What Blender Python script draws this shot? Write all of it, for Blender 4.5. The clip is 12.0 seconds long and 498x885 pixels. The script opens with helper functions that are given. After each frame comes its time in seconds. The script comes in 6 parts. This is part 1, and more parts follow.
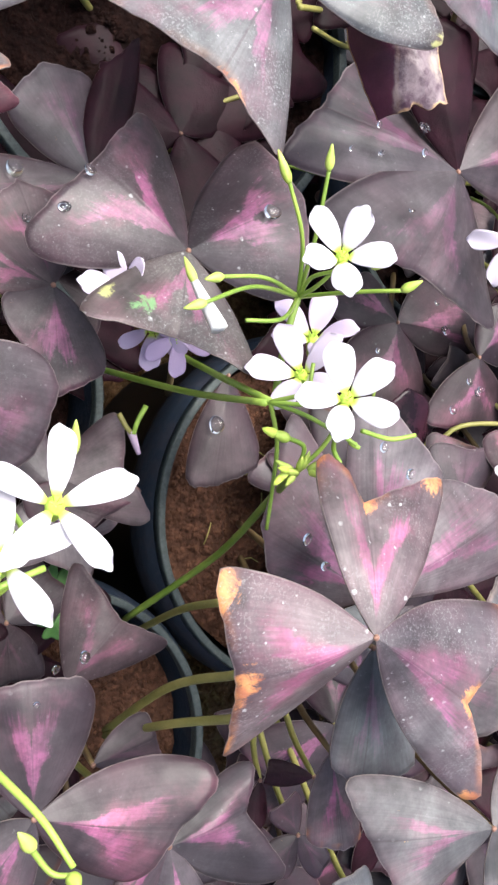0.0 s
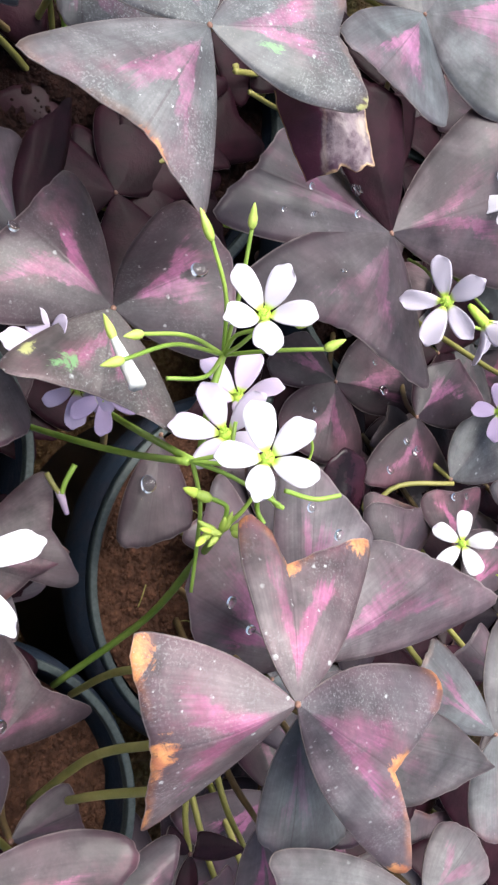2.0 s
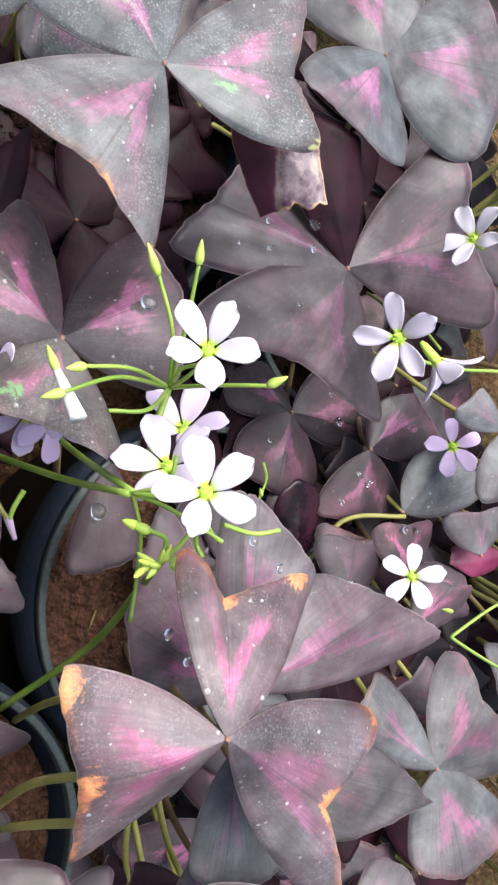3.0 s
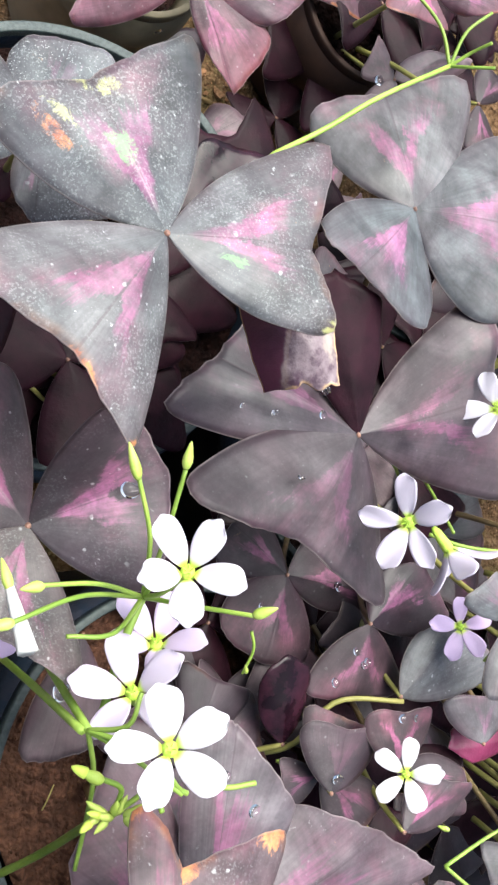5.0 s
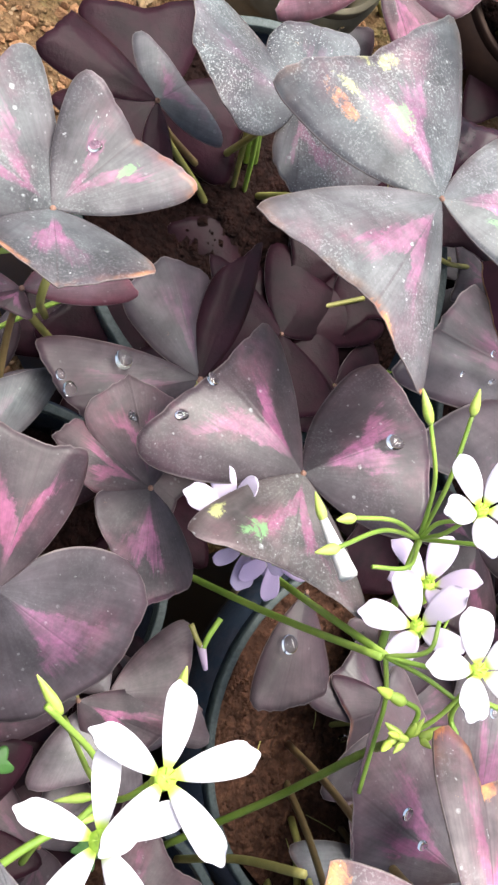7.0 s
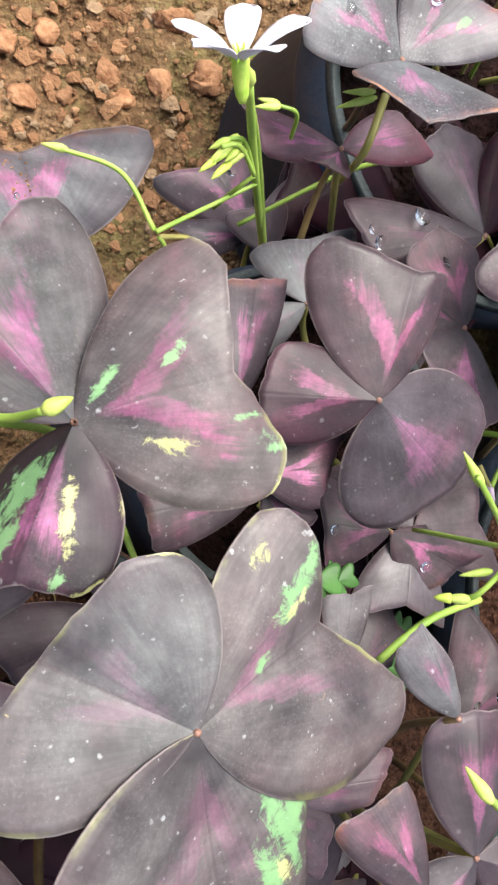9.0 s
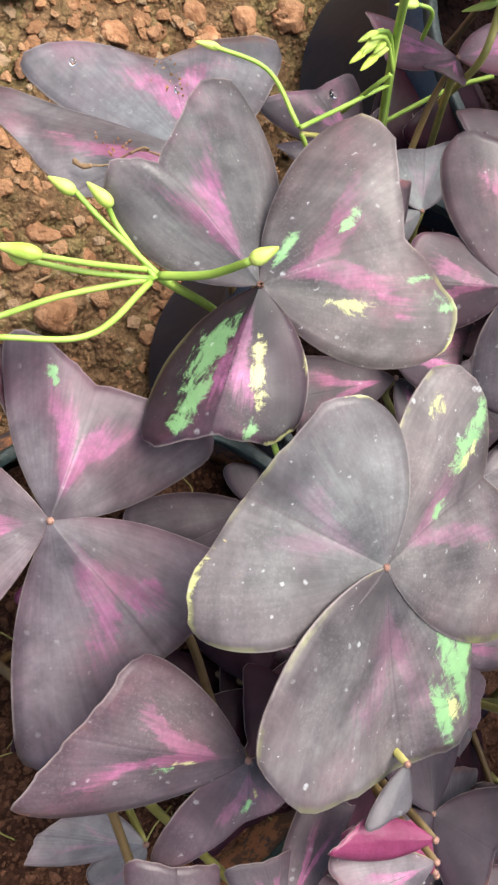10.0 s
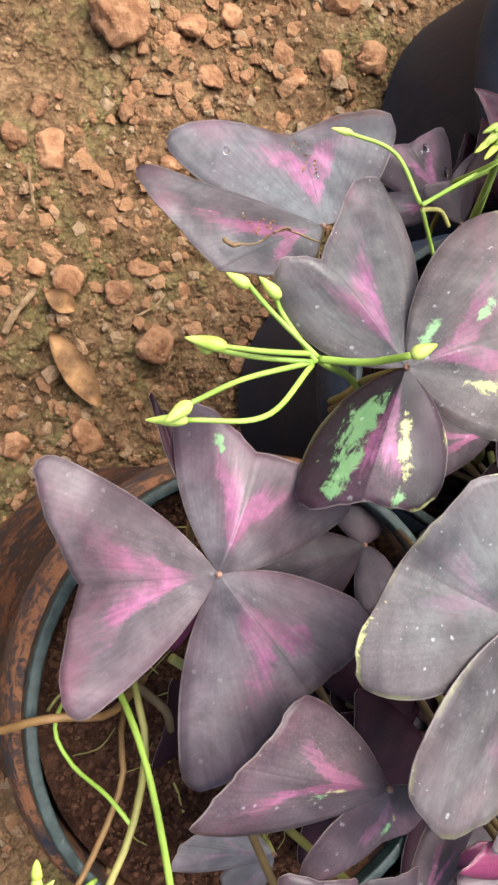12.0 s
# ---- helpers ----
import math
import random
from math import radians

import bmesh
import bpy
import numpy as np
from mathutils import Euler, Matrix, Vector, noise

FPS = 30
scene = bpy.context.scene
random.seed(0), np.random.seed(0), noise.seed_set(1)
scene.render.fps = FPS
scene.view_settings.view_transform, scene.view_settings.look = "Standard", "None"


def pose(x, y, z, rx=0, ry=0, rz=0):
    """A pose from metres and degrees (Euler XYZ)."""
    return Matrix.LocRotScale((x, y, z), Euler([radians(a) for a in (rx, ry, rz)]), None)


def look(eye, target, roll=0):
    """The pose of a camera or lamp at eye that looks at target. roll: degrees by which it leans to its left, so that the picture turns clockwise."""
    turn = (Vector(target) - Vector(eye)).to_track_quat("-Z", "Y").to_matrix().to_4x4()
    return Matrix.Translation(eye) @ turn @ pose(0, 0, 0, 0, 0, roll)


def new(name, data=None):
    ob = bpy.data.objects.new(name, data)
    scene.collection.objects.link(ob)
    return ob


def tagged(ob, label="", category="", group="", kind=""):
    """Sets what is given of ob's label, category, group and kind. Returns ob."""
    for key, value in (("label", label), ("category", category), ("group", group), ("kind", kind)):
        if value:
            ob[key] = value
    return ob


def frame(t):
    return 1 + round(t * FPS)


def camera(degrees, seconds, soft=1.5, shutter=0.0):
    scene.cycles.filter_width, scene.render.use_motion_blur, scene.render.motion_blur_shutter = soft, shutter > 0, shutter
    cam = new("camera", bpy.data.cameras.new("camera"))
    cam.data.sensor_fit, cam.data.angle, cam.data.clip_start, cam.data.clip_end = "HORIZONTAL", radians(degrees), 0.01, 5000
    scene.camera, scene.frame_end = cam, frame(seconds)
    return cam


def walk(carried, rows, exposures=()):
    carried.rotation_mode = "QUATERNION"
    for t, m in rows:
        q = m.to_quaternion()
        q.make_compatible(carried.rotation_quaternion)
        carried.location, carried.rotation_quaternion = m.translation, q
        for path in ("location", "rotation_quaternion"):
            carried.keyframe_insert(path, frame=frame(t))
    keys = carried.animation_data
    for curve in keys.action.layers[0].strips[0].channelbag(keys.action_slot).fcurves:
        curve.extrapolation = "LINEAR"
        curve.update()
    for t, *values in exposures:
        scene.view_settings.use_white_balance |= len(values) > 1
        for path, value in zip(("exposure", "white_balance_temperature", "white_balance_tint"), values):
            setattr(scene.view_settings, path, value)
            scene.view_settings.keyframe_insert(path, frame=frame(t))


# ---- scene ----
cam = camera(28.0, 12.0, soft=2.5)
PATH = [
    (0, -0.1324, -0.0187, 0.4274, -0.16, -27.98, 0.02),
    (0.5, -0.1292, -0.0214, 0.4299, -0.58, -29.27, -0.70),
    (1, -0.1263, -0.0171, 0.4276, 0.80, -29.00, -0.87),
    (1.5, -0.1229, -0.0135, 0.4261, 2.29, -29.31, -0.57),
    (2, -0.1223, -0.0185, 0.4277, 3.23, -30.24, 0.03),
    (2.5, -0.1218, -0.0173, 0.4329, 3.64, -30.84, 0.63),
    (3, -0.1163, -0.0151, 0.4341, 3.50, -31.63, 1.70),
    (3.2, -0.1141, -0.0146, 0.4301, 3.63, -31.93, 2.39),
    (5, -0.1008, 0.0231, 0.4118, 4.34, -31.58, 6.83),
    (5.5, -0.1027, 0.0353, 0.4122, 4.32, -31.41, 7.78),
    (6, -0.1136, 0.0312, 0.4100, 4.85, -30.43, 7.85),
    (6.5, -0.1323, 0.0118, 0.4036, 5.03, -29.19, 7.76),
    (7, -0.1493, 0.0006, 0.3981, 4.81, -28.49, 7.69),
    (7.2, -0.1584, -0.0048, 0.3930, 4.57, -28.16, 7.66),
    (8.8, -0.2159, -0.0449, 0.3818, 4.59, -26.49, 5.17),
    (9, -0.2223, -0.0452, 0.3819, 4.34, -26.21, 5.19),
    (9.5, -0.2384, -0.0574, 0.3782, 4.07, -25.93, 5.07),
    (10, -0.2532, -0.0731, 0.3776, 3.81, -25.33, 4.41),
    (10.5, -0.2685, -0.0811, 0.3760, 3.53, -24.97, 4.21),
    (11, -0.2836, -0.0802, 0.3784, 3.10, -24.57, 4.51),
    (11.5, -0.2878, -0.0711, 0.3841, 2.53, -24.40, 5.05),
    (12, -0.2913, -0.0603, 0.3883, 2.34, -24.55, 5.61),
]
walk(cam, [(t, pose(x, y, z, rx, ry, rz)) for t, x, y, z, rx, ry, rz in PATH],
     [(0, 1.58, 6220, 5), (1.5, 1.36, 6170, 4), (3, 1.38, 6120, 4), (5, 1.55, 6150, 1), (7, 1.66, 6300, 3), (9, 1.62, 6370, 5), (10.5, 1.63, 6360, 6), (12, 1.62, 6330, 6)])


# ---------- daylight: bright overcast ----------
world = bpy.data.worlds.new("overcast_sky")
scene.world = world
world.use_nodes = True
wn = world.node_tree
sky = wn.nodes.new("ShaderNodeTexSky")
sky.sky_type = 'NISHITA'
sky.sun_disc = False
sky.sun_elevation = radians(72)
sky.sun_rotation = radians(13)
sky.dust_density = 6.0
sky.air_density = 0.6
sky.ozone_density = 0.6
wn.links.new(sky.outputs[0], wn.nodes["Background"].inputs[0])
wn.nodes["Background"].inputs[1].default_value = 0.108
sun_data = bpy.data.lights.new("sun", 'SUN')
sun_data.energy = 1.8
sun_data.angle = radians(55)
sun_data.color = (1.0, 0.965, 0.92)
sun = new("sun", sun_data)
sun.matrix_world = look((0.2, 0.85, 2.75), (0, 0, 0.1))
scene.view_settings.exposure = 1.0


# ---------- materials ----------
class Nodes:
    """A small builder of node materials."""

    def __init__(self, name):
        self.mat = bpy.data.materials.new(name)
        self.mat.use_nodes = True
        self.t = self.mat.node_tree
        self.bsdf = self.t.nodes["Principled BSDF"]

    def node(self, kind, operation="", clamp=False):
        n = self.t.nodes.new(kind)
        if operation:
            n.operation = operation
        if clamp:
            n.use_clamp = True
        return n

    def put(self, socket, v):
        if hasattr(v, "is_output"):
            self.t.links.new(v, socket)
        elif v is not None:
            if isinstance(v, (tuple, list)) and len(v) == 3 and socket.type == 'RGBA':
                v = (*v, 1)
            socket.default_value = v

    def math(self, op, a, b=None, c=None, clamp=False):
        n = self.node("ShaderNodeMath", op, clamp)
        for i, v in enumerate((a, b, c)):
            self.put(n.inputs[i], v)
        return n.outputs[0]

    def mix(self, f, a, b, blend='MIX'):
        n = self.node("ShaderNodeMix")
        n.data_type, n.blend_type = 'RGBA', blend
        self.put(n.inputs[0], f)
        self.put(n.inputs[6], a)
        self.put(n.inputs[7], b)
        return n.outputs[2]

    def ramp(self, v, lo, hi, a=0.0, b=1.0):
        n = self.node("ShaderNodeMapRange")
        n.interpolation_type = 'SMOOTHSTEP'
        for i, x in enumerate((v, lo, hi, a, b)):
            self.put(n.inputs[i], x)
        return n.outputs[0]

    def noise(self, co, scale, detail=3.0, rough=0.55, distortion=0.0):
        n = self.node("ShaderNodeTexNoise")
        self.put(n.inputs["Vector"], co)
        for k, v in (("Scale", scale), ("Detail", detail), ("Roughness", rough), ("Distortion", distortion)):
            n.inputs[k].default_value = v
        return n.outputs[0]

    def voronoi(self, co, scale, out="Distance"):
        n = self.node("ShaderNodeTexVoronoi")
        self.put(n.inputs["Vector"], co)
        n.inputs["Scale"].default_value = scale
        return n.outputs[out]

    def place(self, kind="Object", shift=True):
        co = self.node("ShaderNodeTexCoord").outputs[kind]
        if not shift:
            return co
        r = self.node("ShaderNodeObjectInfo").outputs["Random"]
        n = self.node("ShaderNodeVectorMath", 'ADD')
        self.put(n.inputs[0], co)
        self.put(n.inputs[1], self.math('MULTIPLY', r, 37.0))
        return n.outputs[0]

    def bump(self, h, strength=0.3, dist=0.001):
        n = self.node("ShaderNodeBump")
        n.inputs["Strength"].default_value = strength
        n.inputs["Distance"].default_value = dist
        self.put(n.inputs["Height"], h)
        self.put(self.bsdf.inputs["Normal"], n.outputs[0])

    def done(self, color, rough, spec=0.5, metal=0.0):
        self.put(self.bsdf.inputs["Base Color"], color)
        self.put(self.bsdf.inputs["Roughness"], rough)
        self.put(self.bsdf.inputs["Specular IOR Level"], spec)
        self.put(self.bsdf.inputs["Metallic"], metal)
        return self.mat


def leaf_top_material(name, deep, pale, edge_tone):
    """Dusky blade with a magenta chevron; the object's colour holds how much magenta, scorch, green and dust it has."""
    m = Nodes(name)
    info = m.node("ShaderNodeObjectInfo")
    sep = m.node("ShaderNodeSeparateColor")
    m.put(sep.inputs[0], info.outputs["Color"])
    pink, burn, green = sep.outputs
    dust = info.outputs["Alpha"]
    rnd = info.outputs["Random"]
    uv = m.node("ShaderNodeSeparateXYZ")
    m.put(uv.inputs[0], m.node("ShaderNodeUVMap").outputs[0])
    s, q = uv.outputs[0], uv.outputs[1]
    aq = m.math('ABSOLUTE', q)
    co = m.place()
    # streaks that run out from the hub
    st = m.node("ShaderNodeCombineXYZ")
    m.put(st.inputs[0], m.math('ADD', m.math('MULTIPLY', s, 2.2), m.math('MULTIPLY', rnd, 50.0)))
    m.put(st.inputs[1], m.math('MULTIPLY', q, 9.0))
    streak = m.noise(st.outputs[0], 1.6, 4.0, 0.65)
    blot = m.noise(co, 95.0, 4.0, 0.6)
    fine = m.noise(co, 900.0, 3.0, 0.6)
    # chevron arms
    line = m.math('MULTIPLY', m.math('SUBTRACT', s, 0.2), m.math('ADD', 0.42, m.math('MULTIPLY', rnd, 0.5)))
    off = m.math('ABSOLUTE', m.math('SUBTRACT', aq, line))
    off = m.math('ADD', off, m.math('MULTIPLY', m.math('SUBTRACT', streak, 0.5), 0.2))
    off = m.math('ADD', off, m.math('MULTIPLY', m.math('SUBTRACT', m.noise(co, 110.0, 6.0, 0.72), 0.5), 0.62))
    reach = m.math('ADD', 0.13, m.math('MULTIPLY', pink, 0.11))
    arm = m.ramp(off, reach, m.math('MULTIPLY', reach, 0.5))
    arm = m.math('MULTIPLY', arm, m.ramp(m.noise(co, 70.0, 4.0, 0.65), 0.32, 0.55, 0.4, 1.0))
    arm = m.math('MULTIPLY', arm, m.ramp(m.noise(co, 320.0, 5.0, 0.7), 0.34, 0.6, 0.55, 1.0))
    arm = m.math('MULTIPLY', arm, m.ramp(s, 0.1, 0.3))
    arm = m.math('MULTIPLY', arm, m.ramp(m.math('ADD', s, m.math('MULTIPLY', streak, 0.5)), 1.05, 0.85))
    arm = m.math('MULTIPLY', arm, m.ramp(pink, 0.0, 0.9), clamp=True)
    broad = m.noise(co, 24.0, 3.0, 0.55)
    base = m.mix(m.ramp(m.math('ADD', m.math('MULTIPLY', blot, 0.45), m.math('MULTIPLY', broad, 0.55)), 0.34, 0.66), deep, pale)
    rim_tone = m.math('MAXIMUM', m.math('POWER', aq, 3.0), m.math('POWER', s, 5.0))
    rim_tone = m.math('MULTIPLY', rim_tone, m.ramp(m.noise(co, 40.0, 3.0, 0.6), 0.3, 0.65))
    base = m.mix(m.math('MULTIPLY', rim_tone, 0.8), base, edge_tone)
    col = m.mix(m.math('MULTIPLY', arm, 0.78), base, m.mix(m.noise(co, 330.0, 4.0, 0.7), (0.2, 0.045, 0.125), (0.43, 0.15, 0.29)))
    # blush that spreads round the chevron
    blush = m.math('MULTIPLY', m.ramp(m.noise(co, 62.0, 4.0, 0.65), 0.42, 0.7), m.math('MULTIPLY', m.ramp(off, 0.55, 0.1), m.ramp(s, 0.1, 0.35)))
    col = m.mix(m.math('MULTIPLY', m.math('MULTIPLY', blush, pink), 0.55, clamp=True), col, (0.2, 0.07, 0.11))
    # broad tints, mottling and fine grain
    tint = m.noise(co, 30.0, 3.0, 0.6)
    col = m.mix(m.math('MULTIPLY', m.ramp(tint, 0.48, 0.72), 0.4), col, edge_tone)
    wear = m.ramp(m.noise(co, 36.0, 5.0, 0.62, 0.8), 0.3, 0.7)
    col = m.mix(1.0, col, m.mix(wear, (0.52, 0.5, 0.53), (1.44, 1.45, 1.45)), 'MULTIPLY')
    mott = m.noise(co, 230.0, 4.0, 0.65)
    col = m.mix(1.0, col, m.mix(mott, (0.74, 0.74, 0.74), (1.26, 1.26, 1.26)), 'MULTIPLY')
    col = m.mix(1.0, col, m.mix(fine, (0.85, 0.85, 0.85), (1.15, 1.15, 1.15)), 'MULTIPLY')
    col = m.mix(1.0, col, m.mix(rnd, (0.9, 0.97, 1.0), (1.09, 0.99, 0.97)), 'MULTIPLY')
    # veins that fan out from the hub
    fan = m.node("ShaderNodeCombineXYZ")
    m.put(fan.inputs[0], m.math('ADD', m.math('MULTIPLY', s, 1.2), m.math('MULTIPLY', rnd, 70.0)))
    m.put(fan.inputs[1], m.math('MULTIPLY', q, 16.0))
    veins = m.noise(fan.outputs[0], 1.3, 3.0, 0.6)
    col = m.mix(1.0, col, m.mix(m.ramp(veins, 0.3, 0.7), (0.89, 0.885, 0.89), (1.1, 1.105, 1.1)), 'MULTIPLY')
    # the midrib's crease
    col = m.mix(m.math('MULTIPLY', m.ramp(aq, 0.022, 0.006), 0.35), col, (0.04, 0.02, 0.028))
    # green and pale yellow variegation: patches with torn edges
    def patch(name, grain, lo, hi):
        a = m.node("ShaderNodeAttribute")
        a.attribute_name = name
        return m.ramp(m.math('ADD', a.outputs["Fac"], m.math('MULTIPLY', m.math('SUBTRACT', grain, 0.5), 2.8)), lo, hi)

    torn = m.math('ADD', m.math('MULTIPLY', m.noise(co, 170.0, 7.0, 0.8, 1.2), 0.75), m.math('MULTIPLY', streak, 0.25))
    gm = patch("green_patch", torn, 0.4, 0.72)
    col = m.mix(m.math('MULTIPLY', gm, 0.85), col, m.mix(m.noise(co, 120.0, 4.0, 0.65), (0.11, 0.24, 0.1), (0.24, 0.44, 0.19)))
    cm = patch("cream_patch", torn, 0.42, 0.7)
    col = m.mix(m.math('MULTIPLY', cm, 0.85), col, m.mix(m.noise(co, 140.0, 4.0, 0.65), (0.3, 0.32, 0.1), (0.52, 0.5, 0.24)))
    g = m.noise(co, 105.0, 5.0, 0.65, 0.6)
    thr = m.math('SUBTRACT', 0.86, m.math('MULTIPLY', green, 0.26))
    fm = m.math('MULTIPLY', m.ramp(g, thr, m.math('ADD', thr, 0.06)), m.ramp(green, 0.0, 0.06))
    col = m.mix(m.math('MULTIPLY', fm, 0.7), col, m.mix(m.ramp(m.noise(co, 60.0, 4.0, 0.65), 0.46, 0.62), (0.15, 0.3, 0.12), (0.4, 0.4, 0.16)))
    sm = patch("scorch_patch", torn, 0.35, 0.7)
    col = m.mix(m.math('MULTIPLY', sm, 0.9), col, m.mix(m.ramp(m.noise(co, 170.0, 4.0, 0.65), 0.35, 0.65), (0.4, 0.13, 0.07), (0.7, 0.32, 0.12)))
    # scorched rim
    edge = m.math('MAXIMUM', m.math('MULTIPLY', m.math('POWER', aq, 12.0), m.ramp(s, 0.7, 0.92)), m.ramp(s, 0.91, 0.985))
    edge = m.math('MULTIPLY', edge, m.ramp(m.noise(co, 42.0, 4.0, 0.6), 0.47, 0.56))
    edge = m.math('MULTIPLY', edge, burn, clamp=True)
    col = m.mix(edge, col, m.mix(m.ramp(m.noise(co, 210.0, 4.0, 0.65), 0.35, 0.65), (0.24, 0.085, 0.045), (0.6, 0.24, 0.09)))
    # pale margin
    margin = m.math('MULTIPLY', m.math('MAXIMUM', m.ramp(s, 0.986, 0.997), m.ramp(aq, 0.984, 0.996)), m.ramp(blot, 0.3, 0.6))
    col = m.mix(m.math('MULTIPLY', margin, 0.32), col, (0.42, 0.36, 0.35))
    lime = m.math('MULTIPLY', m.math('MAXIMUM', m.ramp(s, 0.965, 0.99), m.ramp(aq, 0.955, 0.985)), m.ramp(m.noise(co, 45.0, 4.0, 0.6), 0.52, 0.62))
    col = m.mix(m.math('MULTIPLY', m.math('MULTIPLY', lime, m.ramp(green, 0.2, 0.4)), 0.45, clamp=True), col, (0.44, 0.46, 0.14))
    # white dust and dried water spots
    spots = m.math('MULTIPLY', m.ramp(m.noise(co, 520.0, 3.0, 0.7), 0.66, 0.73), m.ramp(m.noise(co, 60.0, 3.0, 0.6), 0.4, 0.58))
    flecks = m.math('MULTIPLY', m.ramp(m.math('ADD', m.voronoi(co, 270.0), m.math('MULTIPLY', mott, 0.85)), 0.54, 0.43), m.ramp(m.noise(co, 80.0), 0.37, 0.52, 0.0, 1.0))
    flecks = m.math('MULTIPLY', flecks, m.ramp(dust, 0.95, 0.75, 0.35, 1.0))
    spots = m.math('MAXIMUM', spots, m.math('MULTIPLY', flecks, m.ramp(fine, 0.35, 0.6, 0.35, 1.0)))
    grit = m.math('MULTIPLY', m.ramp(m.voronoi(co, 1300.0), 0.3, 0.14), m.ramp(m.noise(co, 75.0, 4.0, 0.65), 0.44, 0.62, 0.0, 0.85))
    spots = m.math('MAXIMUM', spots, m.math('MULTIPLY', grit, m.ramp(dust, 0.75, 1.0, 0.0, 0.6)))
    haze = m.math('MULTIPLY', m.ramp(m.noise(co, 1500.0, 2.0, 0.7), 0.5, 0.68), m.ramp(m.noise(co, 55.0, 3.0), 0.4, 0.62))
    d = m.math('MULTIPLY', m.math('ADD', m.math('MULTIPLY', spots, 0.85), m.math('MULTIPLY', haze, m.ramp(dust, 0.5, 1.0, 0.1, 0.3))), dust, clamp=True)
    col = m.mix(d, col, (0.6, 0.62, 0.62))
    # ribs
    vs = m.node("ShaderNodeCombineXYZ")
    m.put(vs.inputs[0], m.math('ADD', m.math('MULTIPLY', s, 3.0), m.math('MULTIPLY', rnd, 20.0)))
    m.put(vs.inputs[1], m.math('MULTIPLY', q, 26.0))
    vein = m.noise(vs.outputs[0], 1.0, 3.0, 0.5)
    ribs = m.math('ADD', m.math('MULTIPLY', vein, 0.16), m.math('ADD', m.math('MULTIPLY', fine, 0.3), m.math('MULTIPLY', mott, 0.6)))
    mid = m.ramp(aq, 0.0, 0.05)
    m.bump(m.math('ADD', ribs, m.math('MULTIPLY', mid, 0.5)), 0.22, 0.0006)
    rough = m.math('ADD', 0.36, m.math('MULTIPLY', m.ramp(m.noise(co, 38.0, 4.0, 0.6), 0.32, 0.62), 0.3))
    return m.done(col, m.math('ADD', rough, m.math('MULTIPLY', d, 0.3)), 0.42)


def simple_material(name, a, b, scale, rough, spec=0.4, strength=0.3, dist=0.001, detail=4.0, vary=0.0):
    m = Nodes(name)
    co = m.place()
    n = m.noise(co, scale, detail, 0.6)
    col = m.mix(m.ramp(n, 0.3, 0.7), a, b)
    if vary:
        r = m.node("ShaderNodeObjectInfo").outputs["Random"]
        col = m.mix(1.0, col, m.mix(r, (1 - vary,) * 3, (1 + vary,) * 3), 'MULTIPLY')
    m.bump(m.noise(co, scale * 4, 4.0, 0.65), strength, dist)
    return m.done(col, m.math('ADD', rough - 0.08, m.math('MULTIPLY', n, 0.16)), spec)


def soil_material(name, dark, mid, light, moss=0.0):
    m = Nodes(name)
    co = m.place(shift=False)
    big = m.noise(co, 14.0, 4.0, 0.6)
    small = m.noise(co, 260.0, 5.0, 0.7)
    col = m.mix(m.ramp(small, 0.3, 0.7), dark, mid)
    col = m.mix(m.math('MULTIPLY', m.ramp(big, 0.45, 0.7), 0.6), col, light)
    if moss:
        patch = m.math('MULTIPLY', m.ramp(m.noise(co, 22.0, 5.0, 0.7), 0.46, 0.6), moss * 0.62)
        col = m.mix(patch, col, m.mix(small, (0.09, 0.085, 0.028), (0.21, 0.19, 0.075)))
    rough = m.math('ADD', 0.72, m.math('MULTIPLY', small, 0.25))
    grit = m.math('ADD', m.voronoi(co, 210.0), m.math('MULTIPLY', m.voronoi(co, 520.0), 0.5))
    # shade in the crevices between grains is put into the colour
    col = m.mix(m.math('MULTIPLY', m.ramp(grit, 0.55, 0.95), 0.55), col, dark)
    m.bump(m.math('SUBTRACT', small, m.math('MULTIPLY', grit, 1.2)), 0.9, 0.003)
    return m.done(col, rough, 0.1)


def clod_material(name, a, b, c, dark):
    m = Nodes(name)
    co = m.place(shift=False)
    isl = m.node("ShaderNodeNewGeometry").outputs["Random Per Island"]
    n = m.noise(co, 300.0, 4.0, 0.65)
    col = m.mix(isl, a, b)
    col = m.mix(m.ramp(isl, 0.6, 1.0), col, c)
    col = m.mix(m.math('MULTIPLY', n, 0.5), col, dark)
    m.bump(m.math('ADD', n, m.noise(co, 800.0, 3.0)), 0.9, 0.002)
    return m.done(col, 0.9, 0.1)


